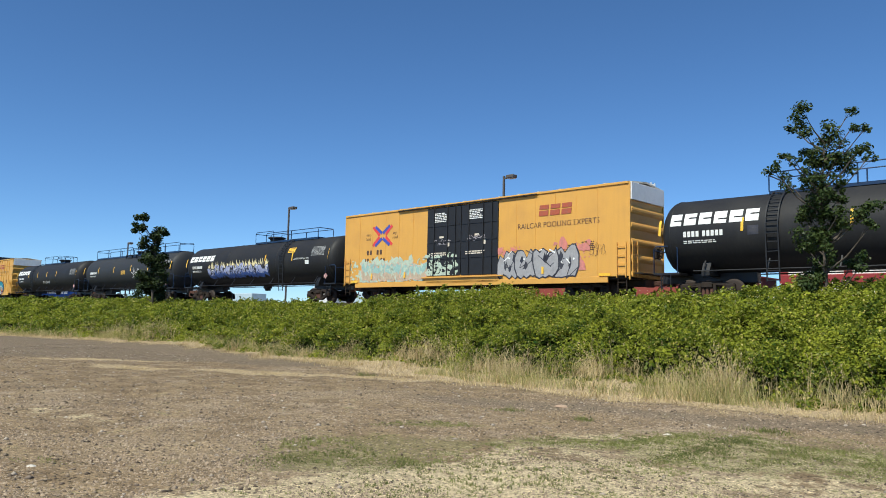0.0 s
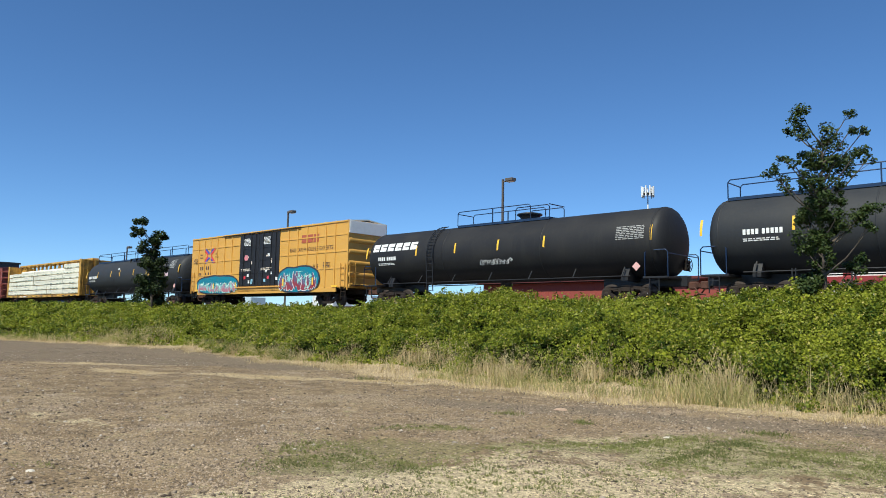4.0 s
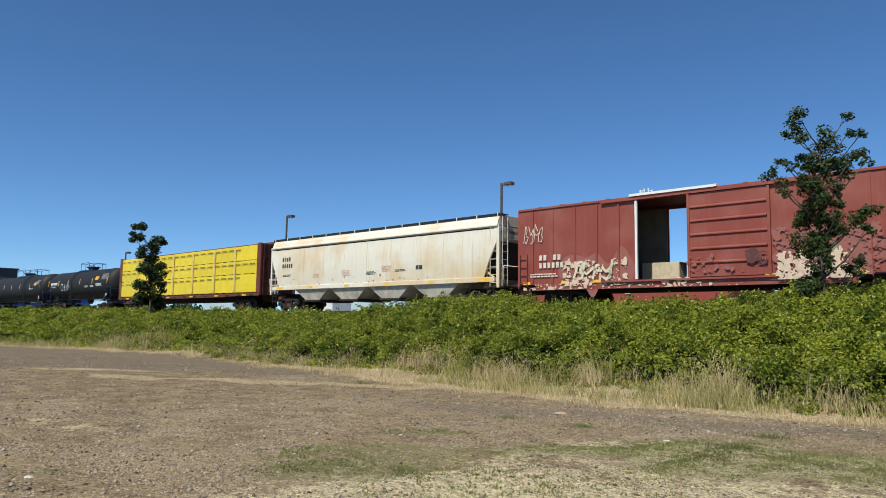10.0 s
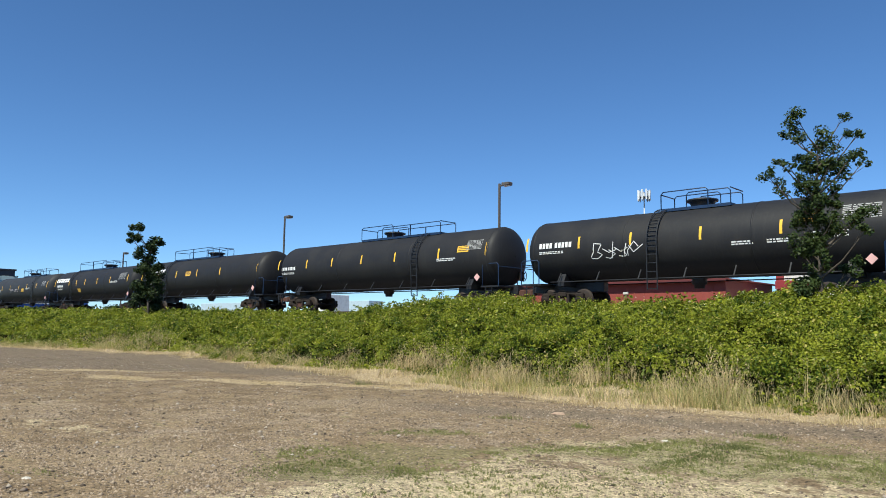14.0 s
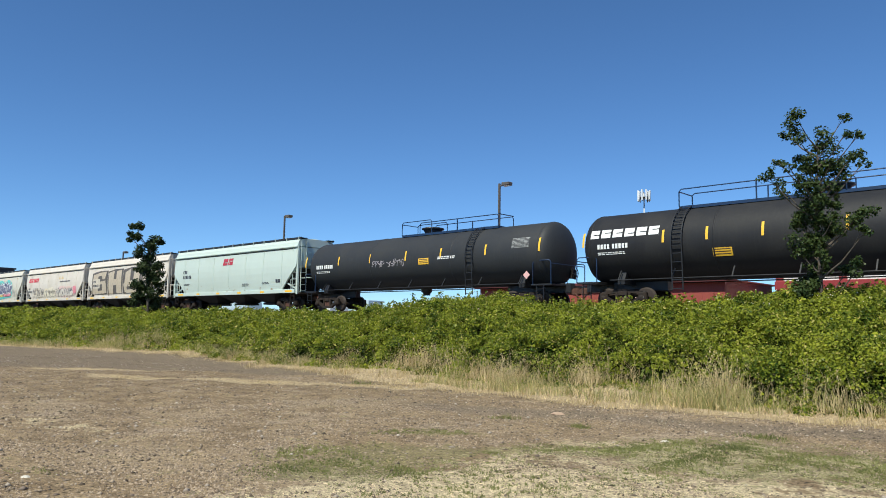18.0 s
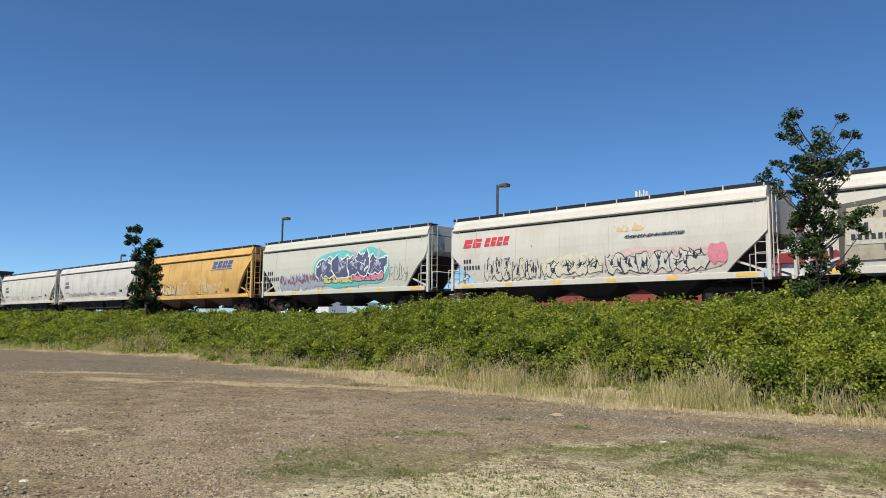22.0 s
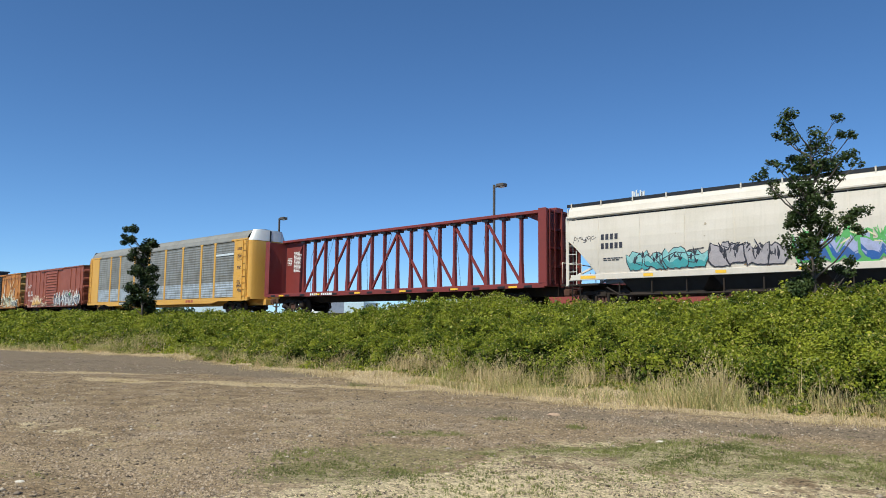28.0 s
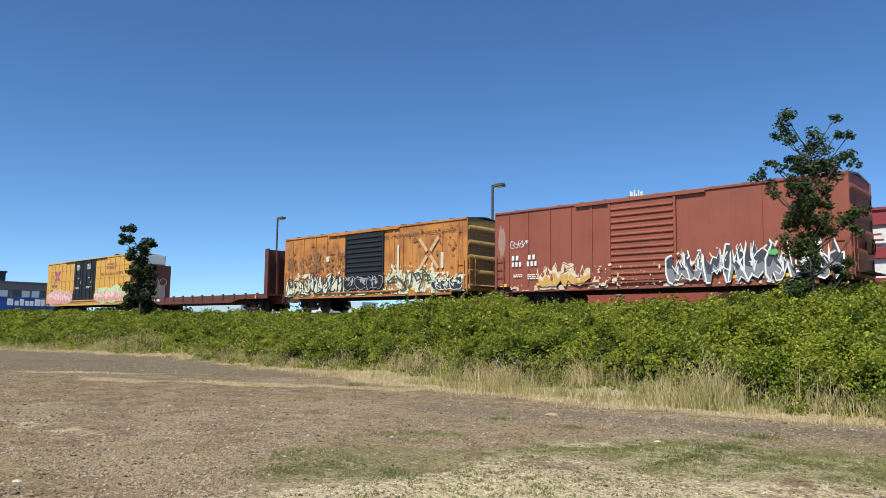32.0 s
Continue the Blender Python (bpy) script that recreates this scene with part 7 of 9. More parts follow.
for q, (a, b, top) in enumerate(((-7.45, -1.75, 2.1), (1.75, 5.3, 2.3), (5.0, 7.5, 1.8))):
    xs = [a + (b - a) * k / 26 for k in range(27)]
    crest = [top - 0.05 - 0.22 * abs(math.sin(1.9 * x + q)) ** 2 - 0.10 * math.sin(5.3 * x) ** 2 for x in xs]
    g = Geo()
    strips(g, xs, [0.99] * 27, crest, flat_side(-1.503), 0.006 + 0.0015 * q)
    part("graffiti_cloud", g, CHALK_LIME, car, "chalky pale band of old graffiti")
    worn(car, "paint_patch", a, b, 1.6, top + 0.2, CHALK_LIME, flat_side(-1.553), 61 + q, 110, upward=0.9, size=0.6)
    worn(car, "rust_patch", a, b, 1.0, top - 0.2, BOX_RUST, flat_side(-1.556), 161 + q, 90, upward=1.0, size=0.45)
piece(car, -7.2, -5.0, 1.05, 2.0, 3, S_CREAM, S_DARK, flat_side(-1.60), shade=CHALK_LIME, seed=53, edge=0.03, jag=0.6, label="white graffiti outlined in black")
piece(car, -4.9, -2.0, 1.1, 2.5, 3, CHALK_LIME, S_DARK, flat_side(-1.60), line=S_DARK, shine=WHITE, seed=57, edge=0.05, jag=0.7, label="white graffiti outlined in black")
tag(car, -7.3, -2.0, 1.1, 2.3, S_DARK, flat_side(-1.63), 58, 0.05)
piece(car, -1.5, 1.5, 1.25, 2.2, 3, DOOR_GREY, S_GREY, flat_side(-1.63), seed=55, edge=0.03, label="grey graffiti on the black door")
tag(car, 1.8, 5.2, 1.1, 2.2, LIME_INK, flat_side(-1.60), 54, 0.08)
piece(car, 5.4, 7.3, 1.1, 1.75, 3, S_DARK, CHALK_LIME, flat_side(-1.60), shine=WHITE, seed=54, edge=0.04, jag=0.3, label="dark graffiti letters on a pale band")
RUST_DARK = swatch("rust_dark", (0.24, 0.115, 0.04))
worn(car, "rust_patch", -5.6, -1.8, 2.4, 3.5, RUST_DARK, flat_side(-1.553), 76, 240, upward=0.9, size=0.7)
worn(car, "rust_patch", -7.4, -5.4, 2.3, 3.4, RUST_DARK, flat_side(-1.553), 77, 150, upward=0.8, size=0.5)
part("stripe", patch([(2.7, 2.85, 1.9, 3.6), (5.9, 6.1, 2.2, 3.0), (-3.4, -3.1, 3.0, 3.3)], flat_side(-1.56)), S_PALE, car)
words(car, "The nationwide boxcar pool", 1.3, 4.02, 0.22, S_BROWNINK, -1.555, 5.6, 0.3)
worn(car, "rust_patch", -7.2, 7.2, 2.2, 4.3, RUST_DARK, flat_side(-1.552), 59, 170, upward=0.6, size=0.5, label="dark rust showing through the paint")
worn(car, "paint_patch", -7.3, 7.3, 0.95, 1.25, CHALK_LIME, flat_side(-1.553), 60, 90)

# ---- covered hoppers ----
def hopper_body(h, cut, zb, zt, w, bulge, foot, cut_top=0.66):
    """Side sheets that swell a little, with the lower corners cut away at both ends."""
    g = Geo()
    zs = [zb, zb + 0.35, zb + 0.7, zb + 1.1, zb + 1.5, zb + 1.9, zb + 2.3, zt - 0.35, zt]
    v, f = [], []
    for z in zs:
        t = (z - zb) / (zt - zb)
        hw = w + bulge * math.sin(math.pi * min(1, t * 1.05)) - foot * (1 - t) ** 2
        e = h - cut * max(0.0, 1 - t / cut_top) ** 0.8
        v += [(-e, -hw, z), (e, -hw, z), (e, hw, z), (-e, hw, z)]
    for i in range(len(zs) - 1):
        a, b = 4 * i, 4 * i + 4
        f += [(a + k, a + (k + 1) % 4, b + (k + 1) % 4, b + k) for k in range(4)]
    f += [(3, 2, 1, 0), tuple(4 * (len(zs) - 1) + k for k in range(4))]
    g.add(v, f)

    def side(x, z):
        t = min(1, max(0, (z - zb) / (zt - zb)))
        lo = max(q for q in zs if q <= max(z, zb) + 1e-6) if z > zb else zb
        k = min(zs.index(lo), len(zs) - 2)
        ws = []
        for q in (zs[k], zs[k + 1]):
            tq = (q - zb) / (zt - zb)
            ws.append(w + bulge * math.sin(math.pi * min(1, tq * 1.05)) - foot * (1 - tq) ** 2)
        u = (min(max(z, zb), zt) - zs[k]) / (zs[k + 1] - zs[k])
        return -(ws[0] + (ws[1] - ws[0]) * u)
    return g, side


def hopper(x, length, label, body, bays, cut=1.6, zb=1.35, zt=4.05, bulge=0.10, foot=0.0, bay_mat=None, walk_mat=None, roof_mat=None, seams=8, low=0.45, posts=14, piping=False, truck_x=None, bay_gap=0.35, bay_y=0.5, grime=14, cut_top=0.5):
    car = new_car("covered_hopper", label, "hopper car", x)
    h = length / 2
    truck_x = truck_x or h - 1.5
    running_gear(car, length + 0.5, truck_x)
    w = 1.46
    g, side = hopper_body(h, cut, zb, zt, w, bulge, foot, cut_top)
    shell = part("hopper_body", g, body, car)
    for i in range(seams):
        sx = -h + 1.6 + (length - 3.2) * i / (seams - 1)
        zs = [zb + 0.05 + (zt - zb - 0.1) * k / 6 for k in range(7)]
        g = Geo()
        for a, b in zip(zs, zs[1:]):
            g.bar((sx, side(sx, a) - 0.004, a), (sx, side(sx, b) - 0.004, b), 0.03, 0.016, (1, 0, 0))
        part("seam", g, body, shell)
    # top chord and domed roof
    for s in (-1, 1):
        part("top_chord", Geo().box(-h, h, s * w - 0.09, s * w + 0.09, zt - 0.03, zt + 0.06, 0.015), body, car)
    # dark strip painted along the side for the shadow below the roof edge
    part("eave_channel", patch([(-h + 0.25 + k * (length - 0.5) / 8, -h + 0.25 + (k + 1) * (length - 0.5) / 8, zt - 0.13, zt - 0.07) for k in range(8)], side, 0.012), HOP_SHADE, shell)
    roof_mat = roof_mat or body
    g = Geo().extrude([(-w, zt + 0.06), (-1.40, zt + 0.30), (-1.28, zt + 0.50), (-0.75, zt + 0.56), (0.75, zt + 0.56), (1.28, zt + 0.50), (1.40, zt + 0.30), (w, zt + 0.06)], -h + 0.05, h - 0.05)
    roof = part("roof", g, roof_mat, car)
    for i in range(4):
        cx = -h + length * (i + 0.5) / 4
        part("hatch", Geo().box(cx - length / 8 + 0.15, cx + length / 8 - 0.15, -0.35, 0.35, zt + 0.52, zt + 0.60, 0.03), roof_mat, roof)
    wm = walk_mat or BLACK
    for s in (-1, 1):
        y = s * 1.05
        wk = part("running_board", Geo().box(-h - 0.1, h + 0.1, y - 0.24, y + 0.24, zt + 0.56, zt + 0.60), wm, car, "dark steel grating walkway along the roof")
        part("grating_edge", Geo().box(-h - 0.1, h + 0.1, y + s * 0.24 - 0.02, y + s * 0.24 + 0.02, zt + 0.50, zt + 0.63), wm, wk)
        for i in range(posts):
            sx = -h + 0.15 + (length - 0.3) * i / (posts - 1)
            part("bracket", Geo().bar((sx, s * 1.30, zt + 0.26), (sx, s * 1.30, zt + 0.66), 0.08, 0.05), body, wk)
        # ends: corner posts, ladder, slope sheet ribs, platform
        ex = s * h
        for q in (-1, 1):
            part("end_post", Geo().box(ex - 0.06, ex + 0.06, q * 1.42 - 0.06, q * 1.42 + 0.06, 1.05, zt), body, car)
            part("end_brace", Geo().bar((ex - s * 0.05, q * 1.35, 1.35), (ex - s * cut * 0.95, q * 1.35, 1.9), 0.08), body, car)
        part("slope_rib", Geo().bar((ex - s * 0.25, 0, zt - 0.7), (ex - s * (cut + 0.1), 0, zb), 0.12), HOP_SHADE, car)
        ladder(car, ex - s * 0.28, -1.47, 1.1, zt + 0.1, body, 0.40, 8)
        ladder(car, ex + s * 0.09, -1.05, 1.1, zt + 0.45, body, 0.40, 9, True)
        ladder(car, ex - s * 0.45, -1.46, 0.45, 1.1, IRON, 0.40, 2, name="step")
        part("end_platform", Geo().box(min(ex + s * 0.35, ex - s * cut), max(ex + s * 0.35, ex - s * cut), -1.44, 1.44, 1.06, 1.14), IRON, car)
        g = Geo().tube([(ex + s * 0.3, -1.4, 1.2), (ex + s * 0.3, -1.4, 2.1), (ex + s * 0.3, 1.4, 2.1), (ex + s * 0.3, 1.4, 1.2)], 0.024, 6)
        part("end_handrail", g, body, car)
        g = Geo().tube([(ex - s * 0.7, -1.44, 1.15), (ex - s * 0.7, -1.44, 2.0), (ex - s * 0.1, -1.44, 2.0)], 0.022, 6)
        part("grab_rail", g, body, car)
    # slope sheets at both ends, coloured near black for the shade there
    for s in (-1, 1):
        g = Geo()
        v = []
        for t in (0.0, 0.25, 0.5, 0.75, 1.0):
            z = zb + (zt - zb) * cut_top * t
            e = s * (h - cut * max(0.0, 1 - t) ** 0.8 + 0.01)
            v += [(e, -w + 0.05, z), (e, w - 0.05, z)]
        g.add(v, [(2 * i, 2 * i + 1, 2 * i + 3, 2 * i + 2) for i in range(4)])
        part("slope_sheet", g, HOP_SHADE, car)
    # side sill and bays
    for s in (-1, 1):
        part("side_sill", Geo().box(-h + 0.2, h - 0.2, s * 1.46 - 0.05, s * 1.46 + 0.05, zb - 0.22, zb + 0.02, 0.01), body, car)
    for s in (-1, 1):
        part("stub_sill", Geo().box(min(s * (truck_x - 1.3), s * h), max(s * (truck_x - 1.3), s * h), -0.25, 0.25, 0.72, 1.1, 0.02), IRON, car)
    # bays without a colour of their own are painted as if in shadow
    bm_ = bay_mat or HOP_SHADE
    b0, b1 = -truck_x + 1.0, truck_x - 1.0
    bw = (b1 - b0) / bays
    for i in range(bays):
        a, b = b0 + bw * i, b0 + bw * (i + 1)
        m = (a + b) / 2
        g = Geo()
        tw, dw = bw / 2 - 0.02, bw / 2 - bay_gap * bw
        ty, dy = 1.40, bay_y
        zt_, zd = zb - 0.15, low
        v = [(m - tw, -ty, zt_), (m + tw, -ty, zt_), (m + tw, ty, zt_), (m - tw, ty, zt_), (m - dw, -dy, zd + 0.12), (m + dw, -dy, zd + 0.12), (m + dw, dy, zd + 0.12), (m - dw, dy, zd + 0.12)]
        g.add(v, [(0, 1, 5, 4), (1, 2, 6, 5), (2, 3, 7, 6), (3, 0, 4, 7), (7, 6, 5, 4), (0, 3, 2, 1)])
        bay = part("hopper_bay", g, bm_, car)
        part("outlet_gate", Geo().box(m - dw - 0.12, m + dw + 0.12, -dy - 0.1, dy + 0.1, zd, zd + 0.12, 0.02), IRON, bay)
    if piping:
        g = Geo().tube([(b0 - 0.6, -1.38, 0.95), (b0, -1.38, 0.62), (b1, -1.38, 0.62), (b1 + 0.4, -1.38, 0.95)], 0.045, 6)
        for i in range(9):
            sx = b0 + (b1 - b0) * i / 8
            g.bar((sx, -1.38, 0.62), (sx, -1.38, 1.15), 0.05)
        part("brake_piping", g, IRON, car)
    for i in range(6):
        bx = -h + 0.7 + (length - 1.9) * i / 5
        part("reflector", patch([(bx, bx + (0.75 if i in (0, 5) else 0.42), zb - 0.16, zb - 0.04)], flat_side(-1.51), 0.006), YELLOW_MARK, car)
    rr = int(-x)
    worn(car, "rust_patch", -h + 0.4, h - 0.4, zb + 0.03, zb + 0.5, swatch("rust_stain", (0.30, 0.19, 0.10)), side, rr, 60, 0.011, "rust flecks along the lower edge", 2.5, 0.28)
    worn(car, "rust_patch", -h + 0.4, h - 0.4, zb + 0.4, zt - 0.2, swatch("grime_tan", (0.42, 0.35, 0.25)), side, rr + 1, grime, 0.011, "", 0.7, 0.22)
    TRAIN.append((car, x))
    return car, side


def hopper_marks(car, side, x, z, ink, h=0.24, n=(4, 5), small=True):
    part("reporting_mark", patch(lettering_bars(x, z, h, [h * 0.6] * n[0], h * 0.3) + lettering_bars(x, z - h * 1.6, h, [h * 0.6] * n[1], h * 0.3), side, 0.012, 2), ink, car)
    if small:
        part("stencil", patch(small_print(x + 0.1, z - h * 3.4, 0.9, 2, 0.045, 3) + small_print(x + 8.3, z - 1.0, 0.9, 3, 0.04, 5) + small_print(x + 10.7, z - 0.98, 0.8, 2, 0.04, 6) + [(x + 12.3, x + 12.52, z - 1.0, z - 0.78), (x + 12.56, x + 12.8, z - 1.0, z - 0.78)], side, 0.012, 2), ink, car)


car, sd = hopper(-186.08, 19.2, "long cream covered hopper with four bays and rusty stains", HOP_CREAM, 4, cut=0.9, zb=1.55, zt=4.05, bulge=0.05, bay_mat=HOP_BAY, seams=9, low=0.55, posts=15, bay_gap=0.30, bay_y=1.25, cut_top=0.7)
hopper_marks(car, sd, -8.3, 3.15, S_DARK, 0.26, (4, 5))
part("notice", patch(small_print(-5.0, 2.2, 0.6, 3, 0.05, 7) + small_print(-2.2, 2.3, 0.7, 4, 0.05, 8) + small_print(1.3, 2.4, 0.8, 4, 0.05, 9), sd, 0.012, 2), S_PEACH, car)

car, sd = hopper(-325.05, 16.0, "pale mint covered hopper with a red block mark", HOP_MINT, 3, seams=7, posts=13, grime=2)
hopper_marks(car, sd, -6.55, 2.82, S_DARK, 0.24, (3, 6))
g = wordmark_blocks(-0.85, 3.22, 0.46, 2, 0.58, 0.1, 0.12)
part("brand_mark", on_side(g, sd, 0.014), swatch("mark_crimson", (0.42, 0.025, 0.055)), car, "red block brand mark")

car, sd = hopper(-342.08, 15.7, "white covered hopper with huge beige block graffiti", HOP_WHITE, 3, seams=7, posts=13)
block_letters(car, ((-6.65, -3.55), (-3.2, -0.4), (-0.05, 3.1), (3.5, 6.45)), 1.58, 3.72, swatch("roller_beige", (0.50, 0.42, 0.31)), swatch("umber", (0.10, 0.082, 0.068)), sd, "huge beige block graffiti letters on dark brown", 63)
part("number_patch", patch([(-6.55, -5.0, 2.1, 2.95)], sd, 0.04, 4), swatch("patch_bone", (0.62, 0.55, 0.44)), car, "pale patch painted over the graffiti for the number")
part("reporting_mark", patch(lettering_bars(-6.4, 2.62, 0.2, [0.13] * 3, 0.07) + lettering_bars(-6.4, 2.25, 0.2, [0.13] * 6, 0.07), sd, 0.045, 2), S_DARK, car)
tag(car, 5.5, 6.5, 1.6, 2.05, S_MAUVE, lambda x, z: sd(x, z) - 0.03, 64, 0.07)

car, sd = hopper(-358.95, 15.5, "white covered hopper with a red word mark and cream graffiti", HOP_WHITE, 3, seams=6, posts=11)
g = wordmark_blocks(-6.95, 3.12, 0.42, 2, 0.50, 0.1, 0.25)
g2 = wordmark_blocks(-5.6, 3.12, 0.42, 4, 0.30, 0.08, 0.25)
part("brand_mark", on_side(g, sd, 0.014), S_RED, car, "red slanting brand mark")
part("brand_mark", on_side(g2, sd, 0.014), S_RED, car)
hopper_marks(car, sd, -6.9, 2.35, S_DARK, 0.2, (3, 6), False)
fs = lambda x, z: sd(x, z) - 0.014
piece(car, -5.5, -2.35, 1.45, 2.55, 6, S_PALE, S_DARK, fs, seed=73, edge=0.03, jag=0.5, label="outlined grey graffiti letters")
cloud(car, -2.3, 1.0, 1.42, 2.45, swatch("pale_bone", (0.74, 0.66, 0.50)), fs, 74)
piece(car, -2.1, 0.8, 1.5, 2.3, 4, swatch("pale_bone", (0.74, 0.66, 0.50)), S_DARK, lambda x, z: sd(x, z) - 0.020, seed=74, edge=0.03, jag=0.45, label="cream graffiti letters")
cloud(car, 0.9, 6.3, 1.42, 2.5, swatch("pale_rose", (0.70, 0.52, 0.46)), fs, 75)
piece(car, 1.2, 5.5, 1.5, 2.45, 6, swatch("bone", (0.70, 0.63, 0.54)), S_DARK, lambda x, z: sd(x, z) - 0.020, seed=75, edge=0.04, jag=0.4, label="bone-white graffiti letters edged in black")
cloud(car, 5.5, 6.3, 1.75, 2.5, S_PINK, lambda x, z: sd(x, z) - 0.034, 77)
worn(car, "rust_patch", 1.5, 2.8, 3.25, 3.5, swatch("ochre_stain", (0.66, 0.50, 0.22)), sd, 78, 40, 0.012, upward=1.0, size=0.6)
tag(car, 2.0, 4.6, 2.95, 3.1, S_DARK, fs, 76, 0.03)
car, sd = hopper(-376.06, 15.25, "cream covered hopper with violet and aqua graffiti", paint("hopper_bone", (0.60, 0.565, 0.48), rough=0.55, vary=0.06, scale=0.7, fine=16, bump=0.04, dirt=(0.5, 0.46, 0.36), dirt_amount=0.4, streak=0.25), 3, seams=4, posts=12, cut_top=0.6)
hopper_marks(car, sd, -6.9, 2.45, S_DARK, 0.24, (3, 6), False)
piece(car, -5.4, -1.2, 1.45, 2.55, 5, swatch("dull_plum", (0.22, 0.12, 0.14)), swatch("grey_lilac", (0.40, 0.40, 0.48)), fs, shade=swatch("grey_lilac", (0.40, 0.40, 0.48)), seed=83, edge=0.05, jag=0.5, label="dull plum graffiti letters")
cloud(car, -2.0, 4.8, 1.5, 3.6, S_AQUA, fs, 84, label="aqua cloud sprayed behind graffiti")
piece(car, -0.9, 1.6, 1.72, 2.4, 3, swatch("butter", (0.70, 0.56, 0.18)), S_DARK, lambda x, z: sd(x, z) - 0.020, seed=85, edge=0.03)
piece(car, 1.7, 4.2, 1.78, 2.4, 3, S_PINK, S_DARK, lambda x, z: sd(x, z) - 0.020, seed=86, edge=0.03)
piece(car, -1.5, 4.4, 2.05, 3.6, 4, S_MAUVE, WHITE, lambda x, z: sd(x, z) - 0.034, shine=WHITE, line=swatch("pale_slate", (0.45, 0.45, 0.52)), seed=84, edge=0.07, jag=0.35, label="slate-violet graffiti edged in white")
tag(car, 4.7, 6.2, 1.7, 2.7, S_DARK, fs, 87, 0.02)

car, sd = hopper(-393.31, 16.4, "yellow covered hopper with a blue slanting word mark", HOP_YELLOW, 3, seams=9, posts=13, bulge=0.14, cut_top=0.82, bay_mat=paint("bay_brown", (0.16, 0.09, 0.055), vary=0.25, dirt_amount=0.5), cut=1.7)
blue = swatch("rail_blue", (0.06, 0.11, 0.33))
g = wordmark_blocks(3.2, 3.24, 0.50, 4, 0.55, 0.12, 0.35)
part("brand_mark", on_side(g, sd, 0.014), blue, car, "blue slanting brand mark with two bars")
part("brand_bar", patch([(3.0, 5.9, 3.12, 3.17)], sd, 0.014), blue, car)
hopper_marks(car, sd, -7.3, 2.55, S_BROWNINK, 0.22, (3, 5))
fy = lambda x, z: sd(x, z) - 0.014
piece(car, -4.5, -2.2, 1.5, 2.45, 2, swatch("butter_fill", (0.80, 0.60, 0.33)), S_DARK, fy, line=swatch("butter_line", (0.45, 0.27, 0.10)), seed=93, edge=0.045, jag=0.2, label="black outlined bubble graffiti")
tag(car, -5.9, -4.8, 1.9, 2.4, S_DARK, fy, 98, 0.022)
SANDY = swatch("sand_patch", (0.72, 0.52, 0.27))
for q, (a, b, z0, z1) in enumerate(((-2.9, 0.6, 1.45, 2.35), (0.9, 2.4, 1.45, 2.6), (2.6, 4.4, 1.45, 2.1), (-7.6, -5.4, 1.4, 2.0))):
    worn(car, "paint_patch", a, b, z0, z1, SANDY, sd, 94 + q, 60, 0.014, "sandy patch where paint has worn")

for x, mats, lbl, k in ((-411.29, HOP_GREY, "grey weathered covered hopper with a scribbled line of tags", 0), (-429.2, HOP_WHITE, "white covered hopper with faint black tags", 1), (-447.2, HOP_WHITE, "white covered hopper with aqua, black and green graffiti", 2)):
    car, sd = hopper(x, 16.7, lbl, mats, 3, seams=8, posts=12, cut=1.5, zb=1.5, piping=True, bay_gap=0.12, low=0.6, bay_y=1.1, cut_top=0.62)
    hopper_marks(car, sd, -6.6, 2.95, S_DARK, 0.24, (4, 5))
    if k == 0:
        tag(car, -5.7, 0.8, 1.75, 2.1, S_DARK, sd, 101, 0.03)
        tag(car, 2.6, 5.2, 1.65, 1.95, S_DARK, sd, 102, 0.022)
    elif k == 1:
        tag(car, -4.5, -2.0, 1.6, 2.2, S_GREY, sd, 103, 0.03)
        tag(car, 1.5, 4.0, 1.6, 2.1, S_GREY, sd, 104, 0.03)
    else:
        tag(car, -8.0, -6.9, 2.9, 3.2, S_DARK, sd, 105, 0.02)
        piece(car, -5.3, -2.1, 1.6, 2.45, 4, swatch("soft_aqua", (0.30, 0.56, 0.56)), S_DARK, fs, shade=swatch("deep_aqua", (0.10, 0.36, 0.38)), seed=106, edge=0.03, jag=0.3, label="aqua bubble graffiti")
        piece(car, -1.85, 0.85, 1.6, 2.5, 4, S_GREY, S_DARK, fs, line=S_DARK, seed=107, edge=0.05, jag=0.3, label="grey and black bubble graffiti")
        piece(car, 1.3, 4.4, 1.55, 2.85, 3, S_LAV, S_GREEN, fs, shade=S_BLUE, shine=S_CREAM, seed=108, edge=0.09, label="lavender graffiti edged in green")

